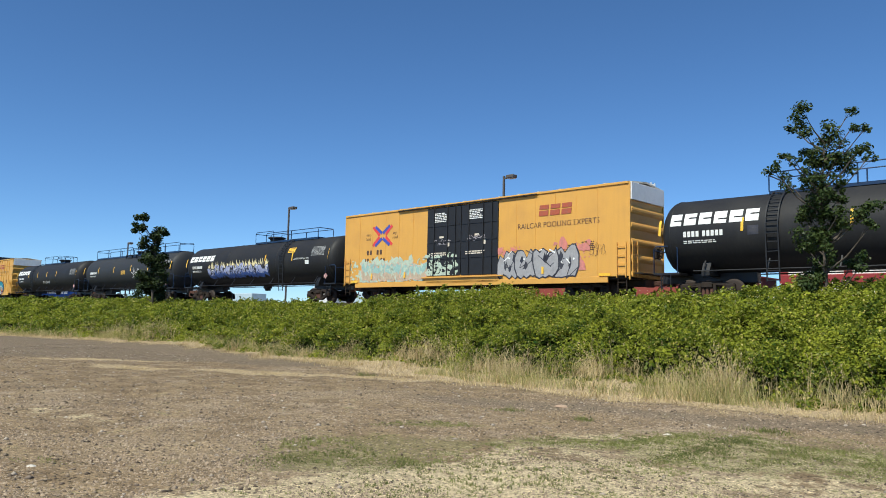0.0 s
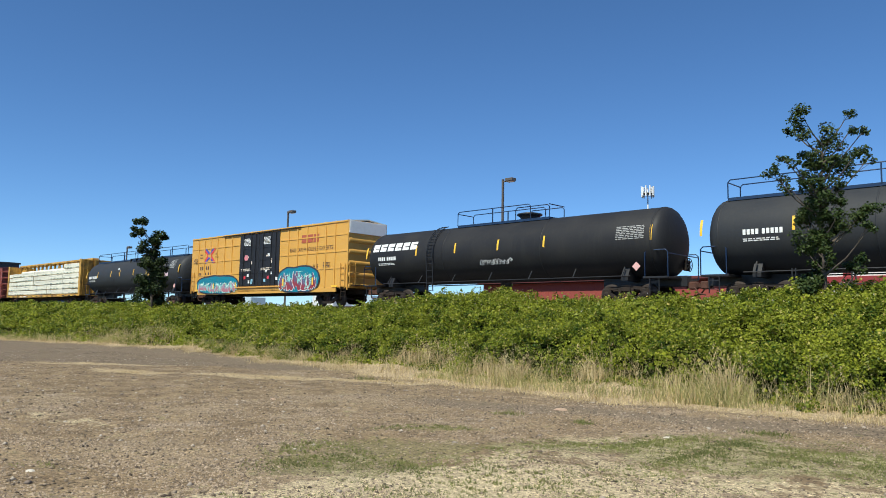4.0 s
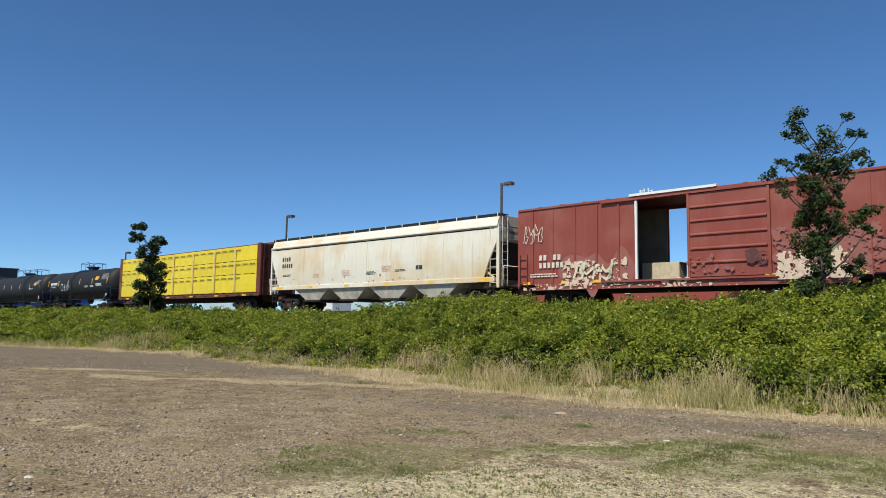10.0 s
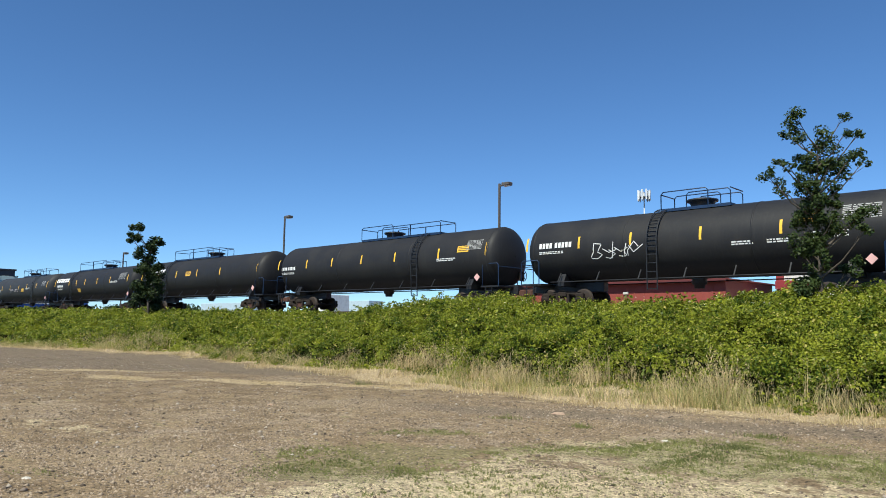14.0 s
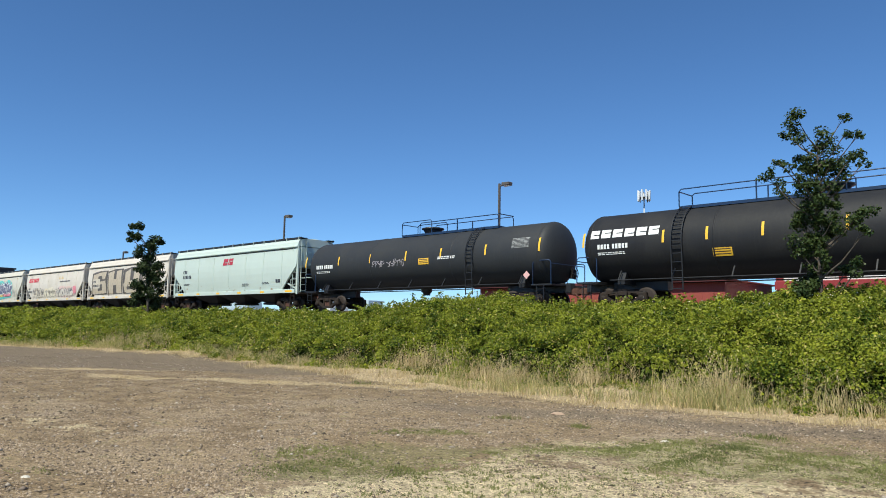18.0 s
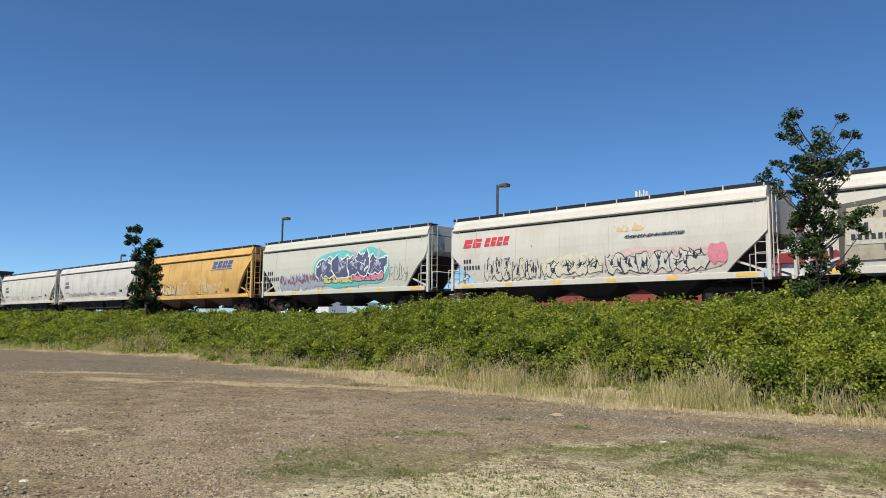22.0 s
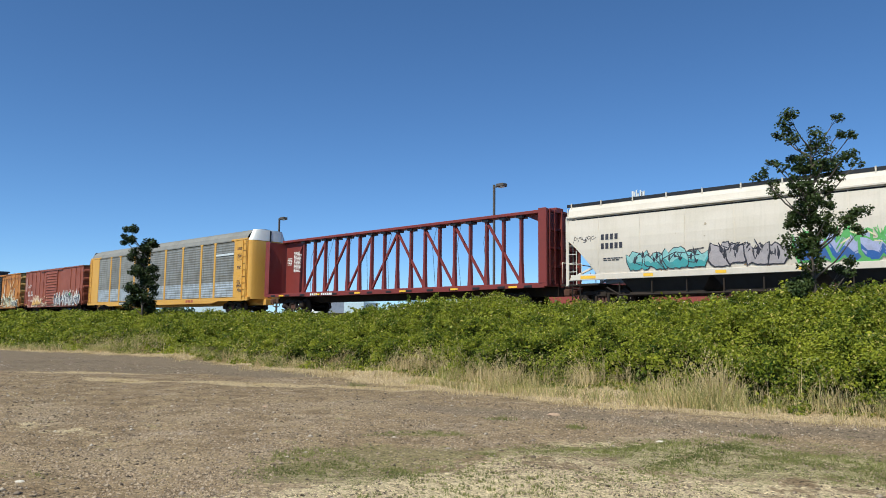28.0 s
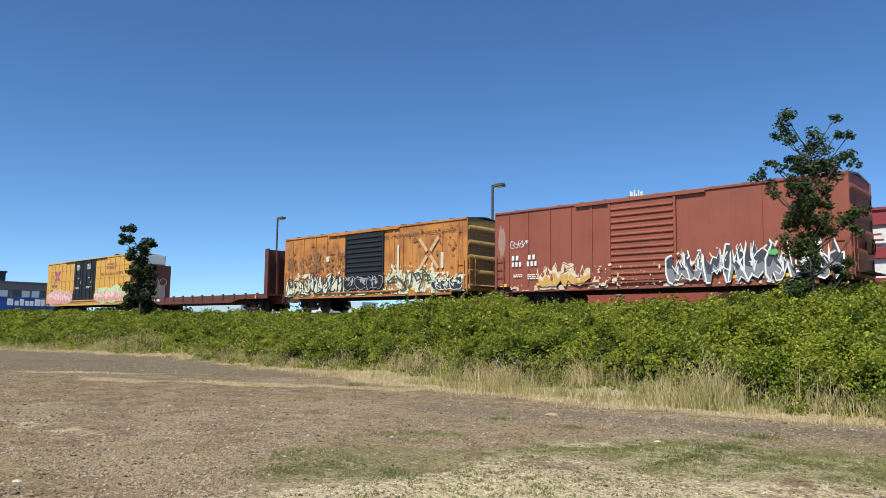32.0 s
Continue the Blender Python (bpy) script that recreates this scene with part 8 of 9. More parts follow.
# ---- centre-beam flat cars ----
def centre_beam(x, length, label, body, zt=4.62, posts=17, full=True, gusset=1.6, trunk=None):
    car = new_car("centre_beam_flat_car", label, "flat car", x)
    h = length / 2
    running_gear(car, length + 1.0, h - 2.6)
    deck = part("deck", Geo().box(-h, h, -1.38, 1.38, 1.12, 1.24, 0.01), body, car)
    part("centre_sill", Geo().box(-h, h, -0.3, 0.3, 0.68, 1.12, 0.02), IRON, car)
    for s in (-1, 1):
        part("side_sill", Geo().extrude([(-h, 1.22), (h, 1.22), (h, 1.04), (h - 3.6, 1.04), (h - 4.6, 1.0), (-h + 4.6, 1.0), (-h + 3.6, 1.04), (-h, 1.04)], s * 1.40 - 0.04, s * 1.40 + 0.04, "y"), body, car)
        n = 14
        for i in range(n):
            px = -h + 0.9 + (length - 1.8) * i / (n - 1)
            part("tie_down", Geo().box(px - 0.22, px + 0.22, s * 1.44 - 0.03, s * 1.44 + 0.03, 1.06, 1.16, 0.01), BLACK, deck)
        # bulkhead: plate, posts and cross ribs
        bx = s * (h - 0.12)
        bh = part("bulkhead", Geo().box(bx - 0.04, bx + 0.04, -1.40, 1.40, 1.24, zt), body, car, "steel end bulkhead with ribs")
        for y in (-1.37, -0.1, 1.37):
            part("bulkhead_post", Geo().box(min(bx, bx + s * 0.24), max(bx, bx + s * 0.24), y - 0.06, y + 0.06, 1.1, zt), body, bh)
        for z in (2.05, 2.9, 3.75, zt - 0.06):
            part("bulkhead_rib", Geo().box(min(bx, bx + s * 0.2), max(bx, bx + s * 0.2), -1.36, 1.36, z - 0.05, z + 0.05), body, bh)
        part("bulkhead_edge", Geo().box(bx - 0.22, bx + 0.22, -1.44, -1.38, 1.24, zt + 0.03, 0.02), body, bh)
        ladder(car, bx + s * 0.28, -1.0, 1.2, zt, body, 0.4, 8, True)
        # stiff plate next to the bulkhead
        px, web = s * (h - 0.3), 0.75 if s < 0 else 0.2
        part("end_plate", Geo().add([(px, -0.06, 1.24), (px, -0.06, zt + 0.1), (px - s * gusset, -0.06, zt + 0.1), (px - s * gusset * web, -0.06, zt - 0.6), (px - s * gusset * web, -0.06, 1.24),
                                     (px, 0.06, 1.24), (px, 0.06, zt + 0.1), (px - s * gusset, 0.06, zt + 0.1), (px - s * gusset * web, 0.06, zt - 0.6), (px - s * gusset * web, 0.06, 1.24)],
                                    [(0, 1, 2, 3, 4), (9, 8, 7, 6, 5), (0, 5, 6, 1), (1, 6, 7, 2), (2, 7, 8, 3), (3, 8, 9, 4), (4, 9, 5, 0)]), body, car)
    part("top_chord", Geo().box(-h + 0.1, h - 0.1, -0.30, 0.30, zt + 0.02, zt + 0.18, 0.02), body, car, "wide top beam")
    part("bottom_chord", Geo().box(-h + 0.1, h - 0.1, -0.18, 0.18, 1.24, 1.36), body, car)
    x0, x1 = -h + 0.3 + gusset, h - 0.3 - gusset
    for i in range(posts):
        px = x0 + (x1 - x0) * i / (posts - 1)
        for y in (-0.06,):
            part("beam_post", Geo().extrude([(px - 0.12, 1.3), (px + 0.12, 1.3), (px + 0.055, 2.6), (px + 0.055, zt + 0.02), (px - 0.055, zt + 0.02), (px - 0.055, 2.6)], y - 0.10, y + 0.10, "y"), body, car)
        part("post_cap", Geo().box(px - 0.18, px + 0.18, -0.24, 0.24, zt - 0.10, zt + 0.02), BLACK if body is BEAM_RED else body, car)
        if i < posts - 2 and i % 2 == 0:
            pn = x0 + (x1 - x0) * (i + 2) / (posts - 1)
            a, b = (1.32, zt - 0.1) if i + 2 <= posts // 2 + 1 else (zt - 0.1, 1.32)
            part("diagonal", Geo().bar((px, -0.06, a), (pn, -0.06, b), 0.11, 0.12, (0, 1, 0)), body, car)
    part("reporting_mark", patch(lettering_bars(-h + length * 0.22, 1.05, 0.13, [0.13] * 4 + [-0.3] + [0.13] * 6, 0.05), flat_side(-1.475)), WHITE, car)
    for i in range(6):
        bx = -h + 1.6 + (length - 3.6) * i / 5
        part("reflector", patch([(bx, bx + 0.5, 1.06, 1.15)], flat_side(-1.475)), YELLOW_MARK, car)
    TRAIN.append((car, x))
    return car


def bundle(x0, x1, y0, y1, z0, z1, seed):
    """A wrapped package of boards: soft edges, slightly out of true."""
    r = random.Random(seed)
    g = Geo()
    b = 0.025
    j = [r.uniform(-0.007, 0.007) for _ in range(12)]
    prof = [(y0 + b, z0 + j[0]), (y1 - b, z0 + j[1]), (y1, z0 + b), (y1, z1 - b + j[2]), (y1 - b, z1 + j[3]), (y0 + b, z1 + j[4]), (y0 + j[5], z1 - b), (y0 + j[6] * 1.6, (z0 + z1) / 2), (y0 + j[7], z0 + b)]
    return g.extrude(prof, x0 + 0.012 + j[8] * 0.3, x1 - 0.012 + j[9] * 0.3)


LOADS = []
WRAP_WHITE = paint("wrap_white", (0.76, 0.73, 0.60), rough=0.6, vary=0.06, scale=2.2, fine=5, bump=0.7, dirt=(0.50, 0.49, 0.35), dirt_amount=0.5, per_object=0.07)
WRAP_YELLOW = paint("wrap_yellow", (0.76, 0.60, 0.006), rough=0.42, vary=0.08, scale=1.6, fine=4, bump=0.9, dirt=(0.68, 0.51, 0.015), dirt_amount=0.5, per_object=0.05)
WOOD = paint("spacer_wood", (0.45, 0.30, 0.14), rough=0.8, vary=0.2, bump=0.2)
PRINT_GREEN = swatch("print_green", (0.10, 0.17, 0.13))
car = centre_beam(-146.88, 21.8, "yellow centre-beam flat car carrying white-wrapped lumber", BEAM_YELLOW, zt=4.62, posts=15)
load = thing("lumber_load", "white plastic-wrapped lumber packages stacked on the flat car", "lumber", (-146.88, TRACK_Y, RAIL_Z))
LOADS.append((load, -146.88))
cols = [-10.6, -9.1, -5.9, -2.3, 1.9, 6.3, 10.6]
r = random.Random(4)
for s in (-1, 1):
    for i in range(6):
        rows_ = 6 if i == 5 else 5
        zz = 1.27
        for k in range(rows_):
            hh = 0.45
            a, b = cols[i] + r.uniform(-0.05, 0.05), cols[i + 1] - 0.02 + r.uniform(-0.05, 0.03)
            if k == 4 and i < 2:
                hh = 0.38
            jut = r.uniform(-0.03, 0.03)
            y0, y1 = (-1.38 + jut, -0.30) if s < 0 else (0.30, 1.38)
            pk = part("package", bundle(a, b, y0, y1, zz + 0.03, zz + hh + 0.03, r.random()), WRAP_WHITE, load)
            n = max(2, int((b - a) / 0.8))
            if s < 0:
                for q in range(n):
                    if r.random() < 0.8:
                        px = a + (b - a) * (q + 0.2) / n
                        part("printed_band", patch([(px, px + 0.60 * (b - a) / n, zz + 0.07, zz + 0.13)] + ([(px + 0.05, px + 0.45 * (b - a) / n, zz + 0.40, zz + 0.425)] if q % 2 else []), flat_side(-1.42), 0.004), PRINT_GREEN, pk)
                for q in range(n + 1):
                    px = a + 0.15 + (b - a - 0.5) * q / n
                    part("spacer", Geo().box(px, px + 0.12, -1.37, -0.5, zz, zz + 0.05), WOOD, pk)
                part("printed_mark", patch(small_print(a + 0.6, zz + 0.36, (b - a) * 0.4, 1, 0.03, int(r.random() * 99)), flat_side(-1.42), 0.004), S_GREY, pk)
            zz += hh + 0.055
    if s < 0:
        part("loose_wrap", Geo().box(-7.5, 6.4, -1.1, -0.45, 3.7, 3.95, 0.1), WRAP_WHITE, load)

car = centre_beam(-208.22, 22.05, "brown centre-beam flat car carrying yellow-wrapped lumber", BEAM_BROWN, zt=4.60)
load = thing("lumber_load", "bright yellow plastic-wrapped lumber packages on the flat car", "lumber", (-208.22, TRACK_Y, RAIL_Z))
LOADS.append((load, -208.22))
cols = [-10.85, -7.6, -4.4, -1.2, 1.9, 5.1, 7.9, 10.65]
for s in (-1, 1):
    for i in range(7):
        zz = 1.27
        for k, hh in enumerate((1.28, 0.93, 1.02)):
            y0, y1 = (-1.40, -0.32) if s < 0 else (0.32, 1.40)
            a, b = cols[i], cols[i + 1]
            pk = part("package", bundle(a, b, y0, y1, zz + 0.015, zz + hh, 200 + i * 3 + k), WRAP_YELLOW, load)
            if s < 0:
                for q in range(3):
                    px = a + (b - a) * (q + 0.12) / 3
                    if i == 6 and q > 0 and k != 1:
                        continue
                    part("printed_band", patch(lettering_bars(px, zz + hh - 0.28, 0.085, [0.10] * 5, 0.03) + [(px - 0.03, px + 0.65, zz + hh - 0.31, zz + hh - 0.30)], flat_side(-1.445), 0.004), swatch("print_brown", (0.16, 0.12, 0.02)), pk)
                    part("spacer", Geo().box(px + 0.1, px + 0.45, -1.405, -1.2, zz - 0.015, zz + 0.03), BLACK, pk)
                    part("strap", patch([(px - 0.06, px - 0.04, zz + 0.06, zz + hh - 0.04)], flat_side(-1.445), 0.006), swatch("strap_ochre", (0.62, 0.46, 0.03)), pk)
            zz += hh
    if s < 0:
        for px in (-7.6, -4.4, -1.2, 1.9, 5.1, 7.9):
            part("tape", patch([(px - 0.12, px + 0.12, 1.4, 4.4)], flat_side(-1.45), 0.008), swatch("clear_tape", (0.70, 0.53, 0.16)), load)

car = centre_beam(-467.85, 22.1, "empty dark red centre-beam flat car with an open truss", BEAM_RED, zt=4.66, posts=17, gusset=2.0)
for i in range(9):
    px = -7.2 + 1.75 * i
    part("cable", Geo().tube([(px, -0.32, 4.6), (px + 0.25, -0.9, 3.4), (px + 0.9, -1.36, 1.26)], 0.012, 4), BLACK, car)
part("stencil", patch(small_print(-9.9, 4.0, 0.8, 16, 0.05, 31) + small_print(-10.6, 3.6, 0.5, 5, 0.06, 32), flat_side(-0.065)), WHITE, car)

# ---- auto rack ----
RX, RL = -494.1, 26.5
car = new_car("auto_rack", "tall yellow auto rack with galvanised ribbed side panels", "auto rack", RX)
h = RL / 2
running_gear(car, RL + 1.6, h - 2.6)
part("deck", Geo().box(-h, h, -1.40, 1.40, 1.0, 1.1), BOX_YELLOW2, car)
part("centre_sill", Geo().box(-h - 0.4, h + 0.4, -0.35, 0.35, 0.6, 1.0, 0.02), BOX_YELLOW2, car)
posts = [-11.2, -8.62, -6.75, -3.97, -1.35, 1.43, 4.17, 6.92, 8.84, 11.51]
zt = 5.0
wave = {}
for s in (-1, 1):
    yy = s * 1.48
    part("side_sill", Geo().extrude([(-h, 1.12), (h, 1.12), (h, 0.88), (h - 3.8, 0.88), (h - 4.6, 0.74), (-h + 4.6, 0.74), (-h + 3.8, 0.88), (-h, 0.88)], yy - 0.05, yy + 0.05, "y"), BOX_YELLOW2, car)
    for i, px in enumerate(posts):
        part("side_post", Geo().box(px - 0.11, px + 0.11, yy - 0.06, yy + 0.06, 1.1, zt + 0.05, 0.01), BOX_YELLOW2, car)
        part("post_bracket", Geo().extrude([(px - 0.32, zt + 0.05), (px + 0.32, zt + 0.05), (px + 0.11, zt - 0.08), (px - 0.11, zt - 0.08)], yy - 0.05, yy + 0.05, "y"), BOX_YELLOW2, car)
        if i < len(posts) - 1:
            a, b = px + 0.11, posts[i + 1] - 0.11
            # each panel has a paler, bluer sheet below and a duller one above
            for z0, z1, m_ in ((1.16, 2.2, GALV_PALE), (2.2, zt - 0.04, GALV)):
                key = (round(b - a, 3), z0)
                if key not in wave:
                    n = int((z1 - z0) / 0.0432)
                    v = []
                    for k in range(n + 1):
                        z, d = z0 + (z1 - z0) * k / n, 0.010 * math.sin(k * math.pi / 2)
                        v += [(-key[0] / 2, d - 0.02, z), (key[0] / 2, d - 0.02, z)]
                    wave[key] = Geo().add(v, [(2 * k, 2 * k + 1, 2 * k + 3, 2 * k + 2) for k in range(n)]).mesh("side_panel")
                    wave[key].materials.append(m_)
                part("side_panel", wave[key], None, car, "", ((a + b) / 2, yy, 0))
    part("top_rail", Geo().box(-h + 0.3, h - 0.3, yy - 0.05, yy + 0.05, zt, zt + 0.10, 0.01), GALV_ROOF, car)
    # end bays and doors
    for e in (-1, 1):
        a, b = sorted((-11.25 if e < 0 else 11.51, e * (h - 0.25)))
        bay = part("end_bay", Geo().box(a, b, yy - 0.05, yy + 0.05, 1.1, zt + 0.02, 0.01), BOX_YELLOW2, car)
        part("bay_cap", Geo().box(a - 0.5 if e > 0 else a, b if e > 0 else b + 0.5, yy - 0.07, yy + 0.07, zt + 0.02, zt + 0.14, 0.01), BOX_YELLOW2, car)
        if s < 0:
            ladder(car, e * (h - 0.5), yy - 0.09, 1.0, zt, BOX_YELLOW2, 0.42, 9)
for e in (-1, 1):
    g = Geo()
    v = []
    n = 12
    for k in range(n + 1):
        a = -math.pi / 2 + math.pi * k / n
        v += [(e * (h - 0.25 + 0.42 * max(0, math.cos(a)) ** 0.5), 1.44 * math.sin(a), z) for z in (0.98, 2.2, 3.6, 5.0)]
    g.add(v, [(4 * k + j, 4 * k + j + 1, 4 * k + j + 5, 4 * k + j + 4) for k in range(n) for j in range(3)], True)
    part("end_door", g, BOX_YELLOW2, car, "rounded yellow end door")
    g = Geo()
    v = []
    for k in range(n + 1):
        a = -math.pi / 2 + math.pi * k / n
        v += [(e * (h - 0.25 + (0.43 - 0.0 * z) * max(0, math.cos(a)) ** 0.5), (1.45 - 0.34 * max(0, (z - 5.0)) / 0.75) * math.sin(a), z) for z in (5.0, 5.35, 5.75)]
    g.add(v, [(3 * k + j, 3 * k + j + 1, 3 * k + j + 4, 3 * k + j + 3) for k in range(n) for j in range(2)], True)
    part("end_cap", g, WHITE if e > 0 else GALV_ROOF, car, "cap above the end door")
    part("door_seam", Geo().box(min(e * (h + 0.15), e * (h + 0.20)), max(e * (h + 0.15), e * (h + 0.20)), -0.06, 0.06, 1.1, 5.7), BLACK, car)
    part("door_rod", Geo().tube([(e * (h + 0.2), 1.2, 1.1), (e * (h + 0.2), 1.2, 4.9)], 0.04, 6), BOX_YELLOW2, car)
arch = [(-1.50, 5.08), (-1.38, 5.36), (-1.12, 5.62), (-0.7, 5.80), (0, 5.86), (0.7, 5.80), (1.12, 5.62), (1.38, 5.36), (1.50, 5.08)]
g = Geo()
n = 300
v, f = [], []
for i in range(n + 1):
    px = -h + 0.35 + (RL - 0.7) * i / n
    d = 0.022 if i % 2 else 0.0
    v += [(px, y * (1 + d * 0.3), z + d * 0.8) for y, z in arch]
m = len(arch)
f = [(i * m + k, i * m + k + 1, (i + 1) * m + k + 1, (i + 1) * m + k) for i in range(n) for k in range(m - 1)]
part("roof", g.add(v, f), GALV_ROOF, car, "arched ribbed metal roof")
part("reporting_mark", patch([(-6.6, -3.9, 0.80, 1.08)], flat_side(-1.535)), BLACK, car)
part("reporting_mark", patch(lettering_bars(-6.45, 0.86, 0.16, [0.13] * 4 + [-0.3] + [0.13] * 6, 0.07), flat_side(-1.535), 0.008), WHITE, car)
part("brand_mark", patch(lettering_bars(4.9, 0.84, 0.2, [0.3] * 3, 0.08), flat_side(-1.535)), S_TTX, car)
part("stencil", patch(small_print(11.85, 3.2, 0.45, 3, 0.05, 2) + small_print(11.85, 2.2, 0.4, 5, 0.06, 3) + small_print(11.8, 4.5, 0.6, 3, 0.04, 4) + [(11.85, 12.4, 3.65, 3.68), (11.85, 12.4, 4.05, 4.08), (11.85, 11.88, 3.65, 4.08), (12.37, 12.4, 3.65, 4.08)] + small_print(11.92, 3.95, 0.4, 3, 0.05, 5), flat_side(-1.535)), S_BROWNINK, car)
tag(car, 11.9, 12.55, 1.45, 1.75, S_DARK, flat_side(-1.535), 111, 0.03)
tag(car, 11.9, 12.5, 1.8, 2.0, S_DARK, flat_side(-1.535), 112, 0.02)
part("paint_patch", patch([(9.0, 11.35, 4.06, 4.2)], flat_side(-1.53)), paint("pale_board", (0.62, 0.66, 0.68)), car)
TRAIN.append((car, RX))

# ---- bulkhead flat car ----
FX, FL = -552.6, 19.2
car = new_car("bulkhead_flat_car", "empty rusty brown flat car with tall end bulkheads", "flat car", FX)
h = FL / 2
running_gear(car, FL + 0.8, h - 2.2)
deck = part("deck", Geo().box(-h, h, -1.40, 1.40, 1.14, 1.26), FLAT_BROWN, car)
part("centre_sill", Geo().box(-h, h, -0.3, 0.3, 0.65, 1.14, 0.02), FLAT_BROWN, car)
for s in (-1, 1):
    part("side_sill", Geo().extrude([(-h, 1.24), (h, 1.24), (h, 0.95), (h - 3.4, 0.95), (h - 4.4, 0.72), (-h + 4.4, 0.72), (-h + 3.4, 0.95), (-h, 0.95)], s * 1.43 - 0.05, s * 1.43 + 0.05, "y"), FLAT_BROWN, car)
    for i in range(13):
        px = -h + 1.1 + (FL - 2.2) * i / 12
        part("stake_pocket", Geo().box(px - 0.09, px + 0.09, s * 1.50 - 0.05, s * 1.50 + 0.05, 0.98, 1.34, 0.01), FLAT_BROWN, deck)
    bx = s * (h - 0.25)
    bh = part("bulkhead", Geo().box(bx - 0.06, bx + 0.06, -1.45, 1.45, 1.24, 4.15), FLAT_BROWN, car, "tall brown bulkhead with a scrawled tag")
    for y in (-1.38, -0.7, 0.0, 0.7, 1.38):
        part("bulkhead_post", Geo().extrude([(min(bx, bx + s * 0.25), 1.2), (max(bx, bx + s * 0.25), 1.2), (max(bx, bx + s * 0.16), 4.15), (min(bx, bx + s * 0.16), 4.15)], y - 0.07, y + 0.07, "y"), FLAT_BROWN, bh)
    part("bulkhead_edge", Geo().box(bx - 0.12, bx + 0.26, -1.5, -1.40, 1.2, 4.2) if s > 0 else Geo().box(bx - 0.26, bx + 0.12, -1.5, -1.40, 1.2, 4.2), FLAT_BROWN, bh)
g = Geo()
bx = -h + 0.25 + 0.06
part("paint_patch", Geo().box(bx, bx + 0.004, -1.36, 1.0, 1.26, 2.5), swatch("grey_green_wash", (0.34, 0.33, 0.28)), car, "grey-green patch of cover paint")
arch = [(0.05, 0.0), (0.02, 0.55)] + [(0.5 - 0.48 * math.cos(a * math.pi / 8), 0.62 + 0.38 * math.sin(a * math.pi / 8)) for a in range(9)] + [(0.98, 0.5), (0.7, 0.35)]
for i, stroke in enumerate((arch, arch, arch)):
    pts = dense([(-0.9 + i * 0.7 + px * 0.62, 2.2 + pz * 0.85) for px, pz in stroke])
    v = []
    for k, p in enumerate(pts):
        a, b = pts[max(k - 1, 0)], pts[min(k + 1, len(pts) - 1)]
        q = math.dist(a, b) or 1
        for sg in (-0.02, 0.02):
            v.append((bx + 0.007, p[0] - (b[1] - a[1]) / q * sg, p[1] + (b[0] - a[0]) / q * sg))
    g.add(v, [(2 * k, 2 * k + 1, 2 * k + 3, 2 * k + 2) for k in range(len(pts) - 1)])
part("spray_tag", g, S_PALE, car)
part("reporting_mark", patch([(-6.8, -6.2, 0.98, 1.14), (-6.0, -5.1, 0.98, 1.14)], flat_side(-1.485)), WHITE, car)
part("reflector", patch([(8.2, 8.6, 0.98, 1.16), (-8.6, -8.2, 0.98, 1.16)], flat_side(-1.485)), YELLOW_MARK, car)
TRAIN.append((car, FX))

# ---- the tank cars in order ----
def haz(x, z):
    return [("warning_label", [(x, x + 0.75, z, z + 0.32)], YELLOW_MARK), ("warning_print", [(x + 0.06, x + 0.69, z + 0.06 + 0.09 * k, z + 0.10 + 0.09 * k) for k in range(3)], S_BROWNINK)]


def lines(x, z, w, n, seed):
    return [("stencil", small_print(x, z, w, n, 0.05, seed), WHITE)]


tank_car(-5.18, 18.5, TANK_BLACK, "black tank car with white block lettering beneath its walkway", deck_x=(-5.0, 2.5), dome_x=0.5, ladder_x=-4.6, bands=(-9.0, -5.7, -2.0, 1.8, 5.2, 8.9), brand=(-8.6, 3.02, 3.6, 0.48),
         marks=figures(-8.0, 2.55, 0.22) + [("stencil", [(-5.5, -5.1, 2.5, 2.85)], S_DARK)])
car, sd = tank_car(-44.45, 18.5, TANK_BLACK, "black tank car with white block lettering and blue flame graffiti", deck_x=(-0.8, 6.4), dome_x=0.9, ladder_x=3.8, bands=(-9.0, 1.8, 4.9, 8.6), brand=(-8.5, 3.02, 3.6, 0.42),
                   marks=figures(-8.0, 2.5, 0.2) + haz(4.3, 3.2) + notice(6.9, 2.9, 1.3, 0.6) + [("emergency_label", [(6.3, 6.7, 2.4, 2.65)], WHITE)], placard=8.2)
words(car, "LIQUEFIED PETROLEUM GAS", 5.1, 2.72, 0.09, WHITE, sd(0, 2.76) - 0.02)
near_sd = lambda x, z: sd(x, z) - 0.01
for q in range(30):
    fx_, hh_ = -5.5 + 7.6 * q / 29 + 0.1 * math.sin(q * 2.3), 0.32 + 0.2 * abs(math.sin(q * 1.9))
    g = Geo()
    strips(g, [fx_ - 0.16, fx_ - 0.03, fx_ + 0.05, fx_ + 0.18], [2.45] * 4, [2.5, 2.5 + hh_, 2.62, 2.5 + hh_ * 0.6], near_sd, 0.0)
    part("graffiti_flame", g, swatch("flame_cream", (0.78, 0.68, 0.36)), car)
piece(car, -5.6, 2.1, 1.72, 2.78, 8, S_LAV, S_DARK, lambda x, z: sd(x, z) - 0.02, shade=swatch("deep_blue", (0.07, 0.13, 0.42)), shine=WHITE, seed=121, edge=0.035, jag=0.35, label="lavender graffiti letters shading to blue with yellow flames")
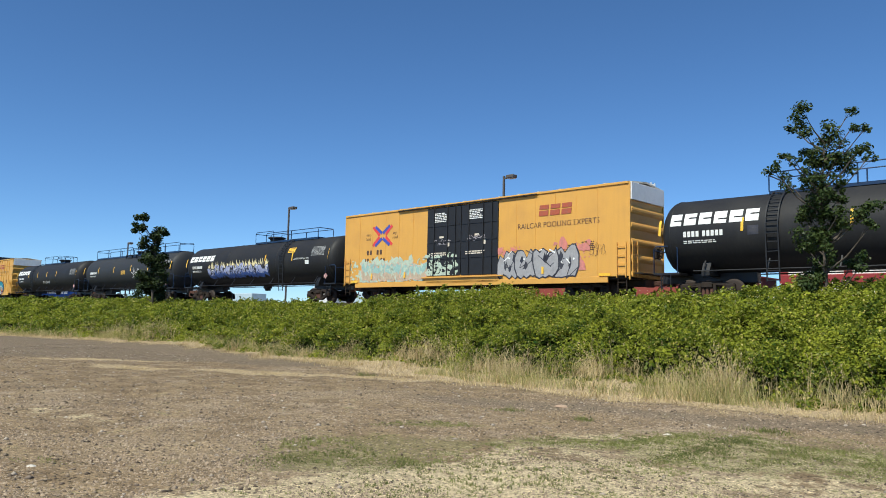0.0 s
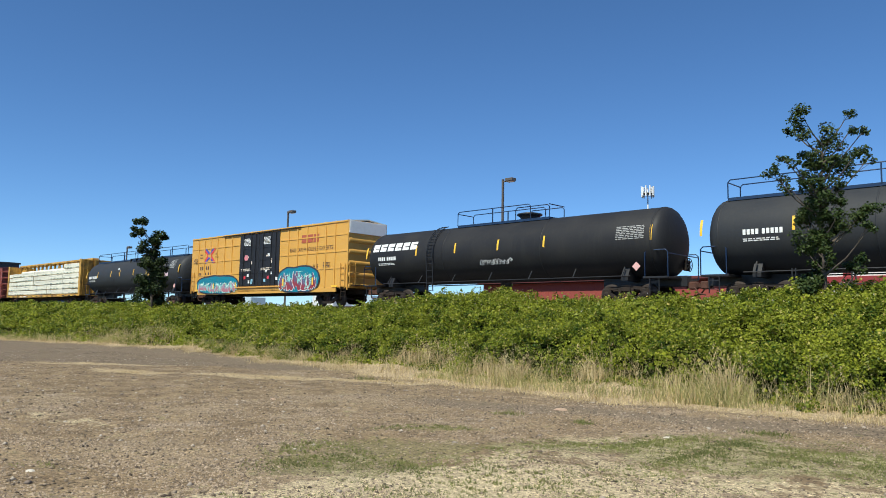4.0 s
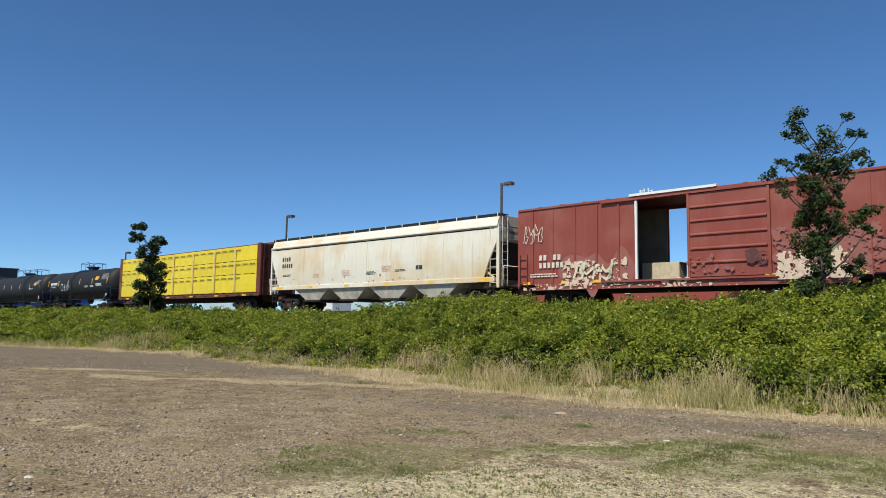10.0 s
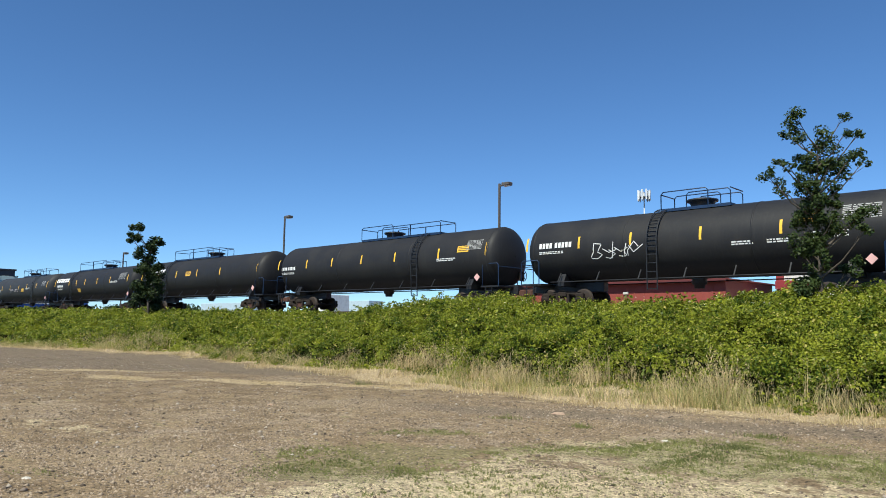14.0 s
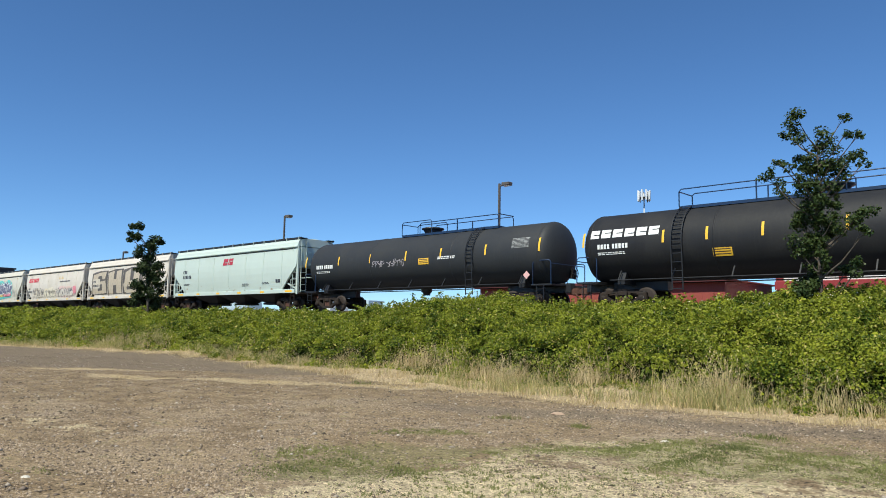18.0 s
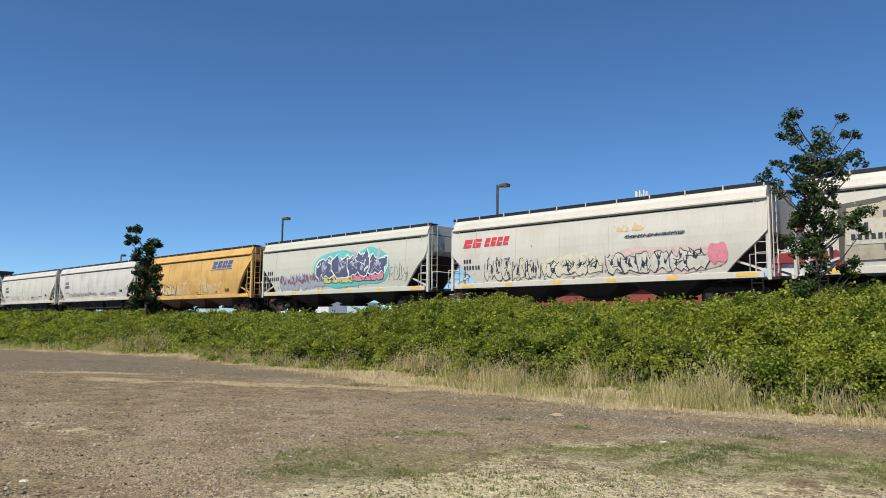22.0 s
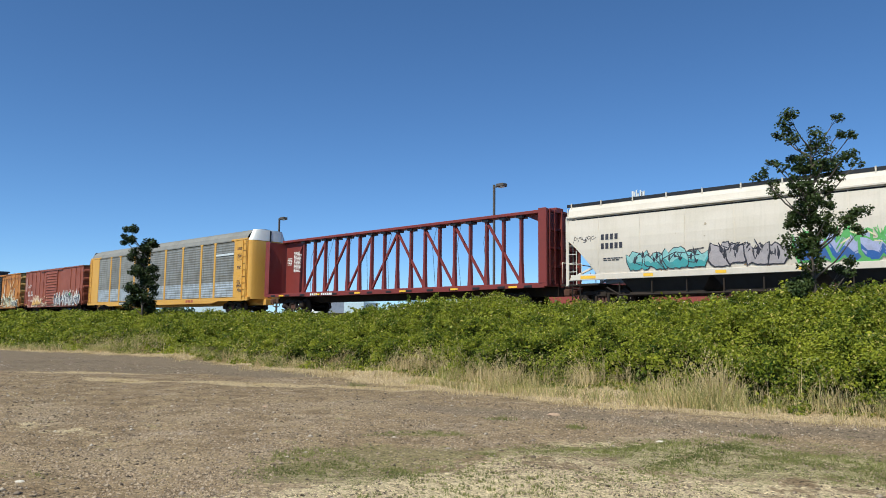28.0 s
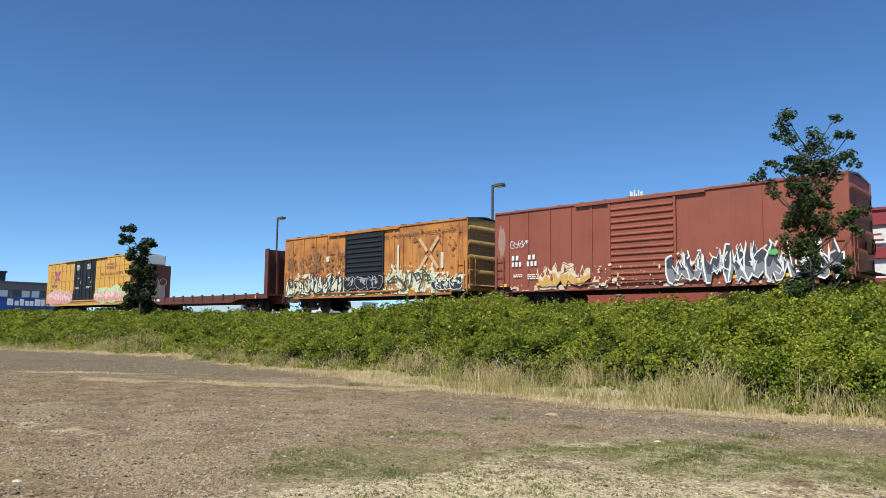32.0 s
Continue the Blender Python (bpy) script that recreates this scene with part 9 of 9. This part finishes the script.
car, sd = tank_car(-64.72, 18.05, TANK_GREY, "dark grey tank car with a full-length roof railing", deck="long", dome_x=0.4, bands=(-9.0, -5.6, -2.2, 1.3, 4.6, 8.6), marks=figures(-7.4, 2.6, 0.2) + haz(-0.6, 2.45) + lines(5.8, 3.0, 1.3, 2, 6) + notice(7.4, 2.9, 1.0, 0.55) + [("emergency_label", [(7.0, 7.5, 2.4, 2.7)], WHITE), ("stencil", small_print(5.9, 2.4, 0.8, 1, 0.05, 8), WHITE)])
tag(car, 1.5, 2.9, 2.15, 2.95, WHITE, sd, 131, 0.035)
car, sd = tank_car(-84.45, 18.5, TANK_BLACK, "black tank car with white block lettering and an offset walkway", deck_x=(-2.8, 3.0), dome_x=1.4, ladder_x=-3.9, bands=(-9.0, -5.0, -2.2, 0.6, 3.3, 8.6), brand=(-8.5, 3.02, 3.6, 0.42), marks=figures(-8.0, 2.5, 0.2) + notice(7.0, 2.75, 1.3, 0.6))
tag(car, -0.6, 1.4, 2.0, 2.3, WHITE, sd, 141, 0.03)
car, sd = tank_car(-124.93, 18.9, TANK_GREY, "dark grey gas tank car with long blue-black roof railing", deck="long", dome_x=0.4, bands=(-9.2, -6.6, -3.7, -1.85, 0.9, 3.4, 5.2, 9.0), truck_x=7.6,
                   marks=figures(-8.5, 2.55, 0.24) + haz(3.7, 2.45) + lines(2.0, 2.62, 1.2, 1, 7) + lines(-2.5, 3.35, 0.5, 2, 9) + notice(7.3, 3.05, 0.9, 0.7) + lines(5.6, 2.75, 0.8, 2, 12) + [("emergency_label", [(6.6, 7.3, 2.4, 2.7)], swatch("pink_label", (0.75, 0.55, 0.62)))])
for k, t_ in enumerate(("NON - ODORIZED", "LIQUIFIED", "PETROLEUM GAS")):
    words(car, t_, 5.55 + (0.25 if k == 1 else 0), 3.42 - 0.2 * k, 0.13, WHITE, sd(0, 3.42 - 0.2 * k + 0.13) - 0.03, 1.25 if k != 1 else 0.8)
car, sd = tank_car(-229.13, 15.8, TANK_BLACK, r=1.44, label="short black tank car with white tags and a railed centre platform", deck_x=(-1.3, 1.6), dome_x=0.2, ladder_x=-1.3, bands=(-7.6, -4.8, -2.3, 0.7, 3.7, 7.1), marks=figures(-6.9, 2.75, 0.24) + notice(5.7, 3.0, 1.2, 0.55) + haz(4.3, 3.0) + lines(1.9, 2.45, 0.8, 2, 14) + lines(3.2, 2.45, 0.9, 2, 15) + lines(4.6, 2.6, 1.3, 3, 16))
g = Geo()
tag(car, -4.3, -1.9, 2.15, 2.85, WHITE, sd, 151, 0.035)
tank_car(-247.68, 18.35, TANK_BLACK, "black tank car with yellow stripes and a railed platform", deck_x=(-1.8, 4.6), dome_x=0.4, ladder_x=3.6, bands=(-9.0, -6.0, -3.5, -0.8, 2.0, 5.3, 8.5), marks=figures(-8.6, 2.6, 0.2) + haz(6.6, 2.9) + notice(7.2, 3.0, 1.0, 0.5) + lines(5.2, 2.6, 1.3, 2, 17))
tank_car(-267.64, 18.15, TANK_BLACK, "black tank car with large white block lettering", deck_x=(-4.9, 1.9), dome_x=0.5, ladder_x=-4.5, bands=(-8.8, -5.9, -2.9, 0.3, 3.6, 8.4), brand=(-8.4, 3.02, 3.6, 0.42), marks=figures(-8.0, 2.5, 0.22) + haz(-1.4, 2.75))
tank_car(-287.26, 18.3, TANK_BLACK, "black tank car with smaller white block lettering", deck_x=(-4.8, 2.8), dome_x=0.9, ladder_x=-4.5, bands=(-8.8, -5.1, -3.3, -1.2, 1.6, 4.4, 8.0), brand=(-8.5, 3.02, 3.3, 0.36), marks=figures(-8.1, 2.55, 0.2) + notice(6.2, 2.9, 1.3, 0.6) + lines(4.6, 2.75, 1.5, 2, 19) + haz(-3.1, 2.0))
car, sd = tank_car(-307.03, 18.3, TANK_GREY, "dark grey tank car with faded white tags", deck_x=(-1.4, 5.5), dome_x=0.4, ladder_x=4.4, bands=(-9.1, -5.9, -3.1, -0.2, 2.4, 5.4, 8.6), truck_x=7.4, marks=figures(-8.0, 2.5, 0.22) + haz(0.8, 2.4) + lines(2.2, 2.7, 1.5, 2, 20) + notice(7.0, 2.9, 1.0, 0.5))
tag(car, -2.9, -1.9, 2.4, 2.8, S_GREY, sd, 161, 0.03)
tag(car, -1.7, -0.3, 2.4, 2.8, S_GREY, sd, 162, 0.03)

# ---- movement ----
def travel(t):
    """Metres that the train has rolled along its track, from the middle of the time."""
    u = (t - 16) / 16
    return sum(c * u ** (k + 1) for k, c in enumerate((249.656, 3.752, 2.673, 0.012, -1.319)))


def motions():
    for ob, x in TRAIN + LOADS:
        walk(ob, [(t, track_pose(x + travel(t) - travel(0))) for t in range(33)])


motions()
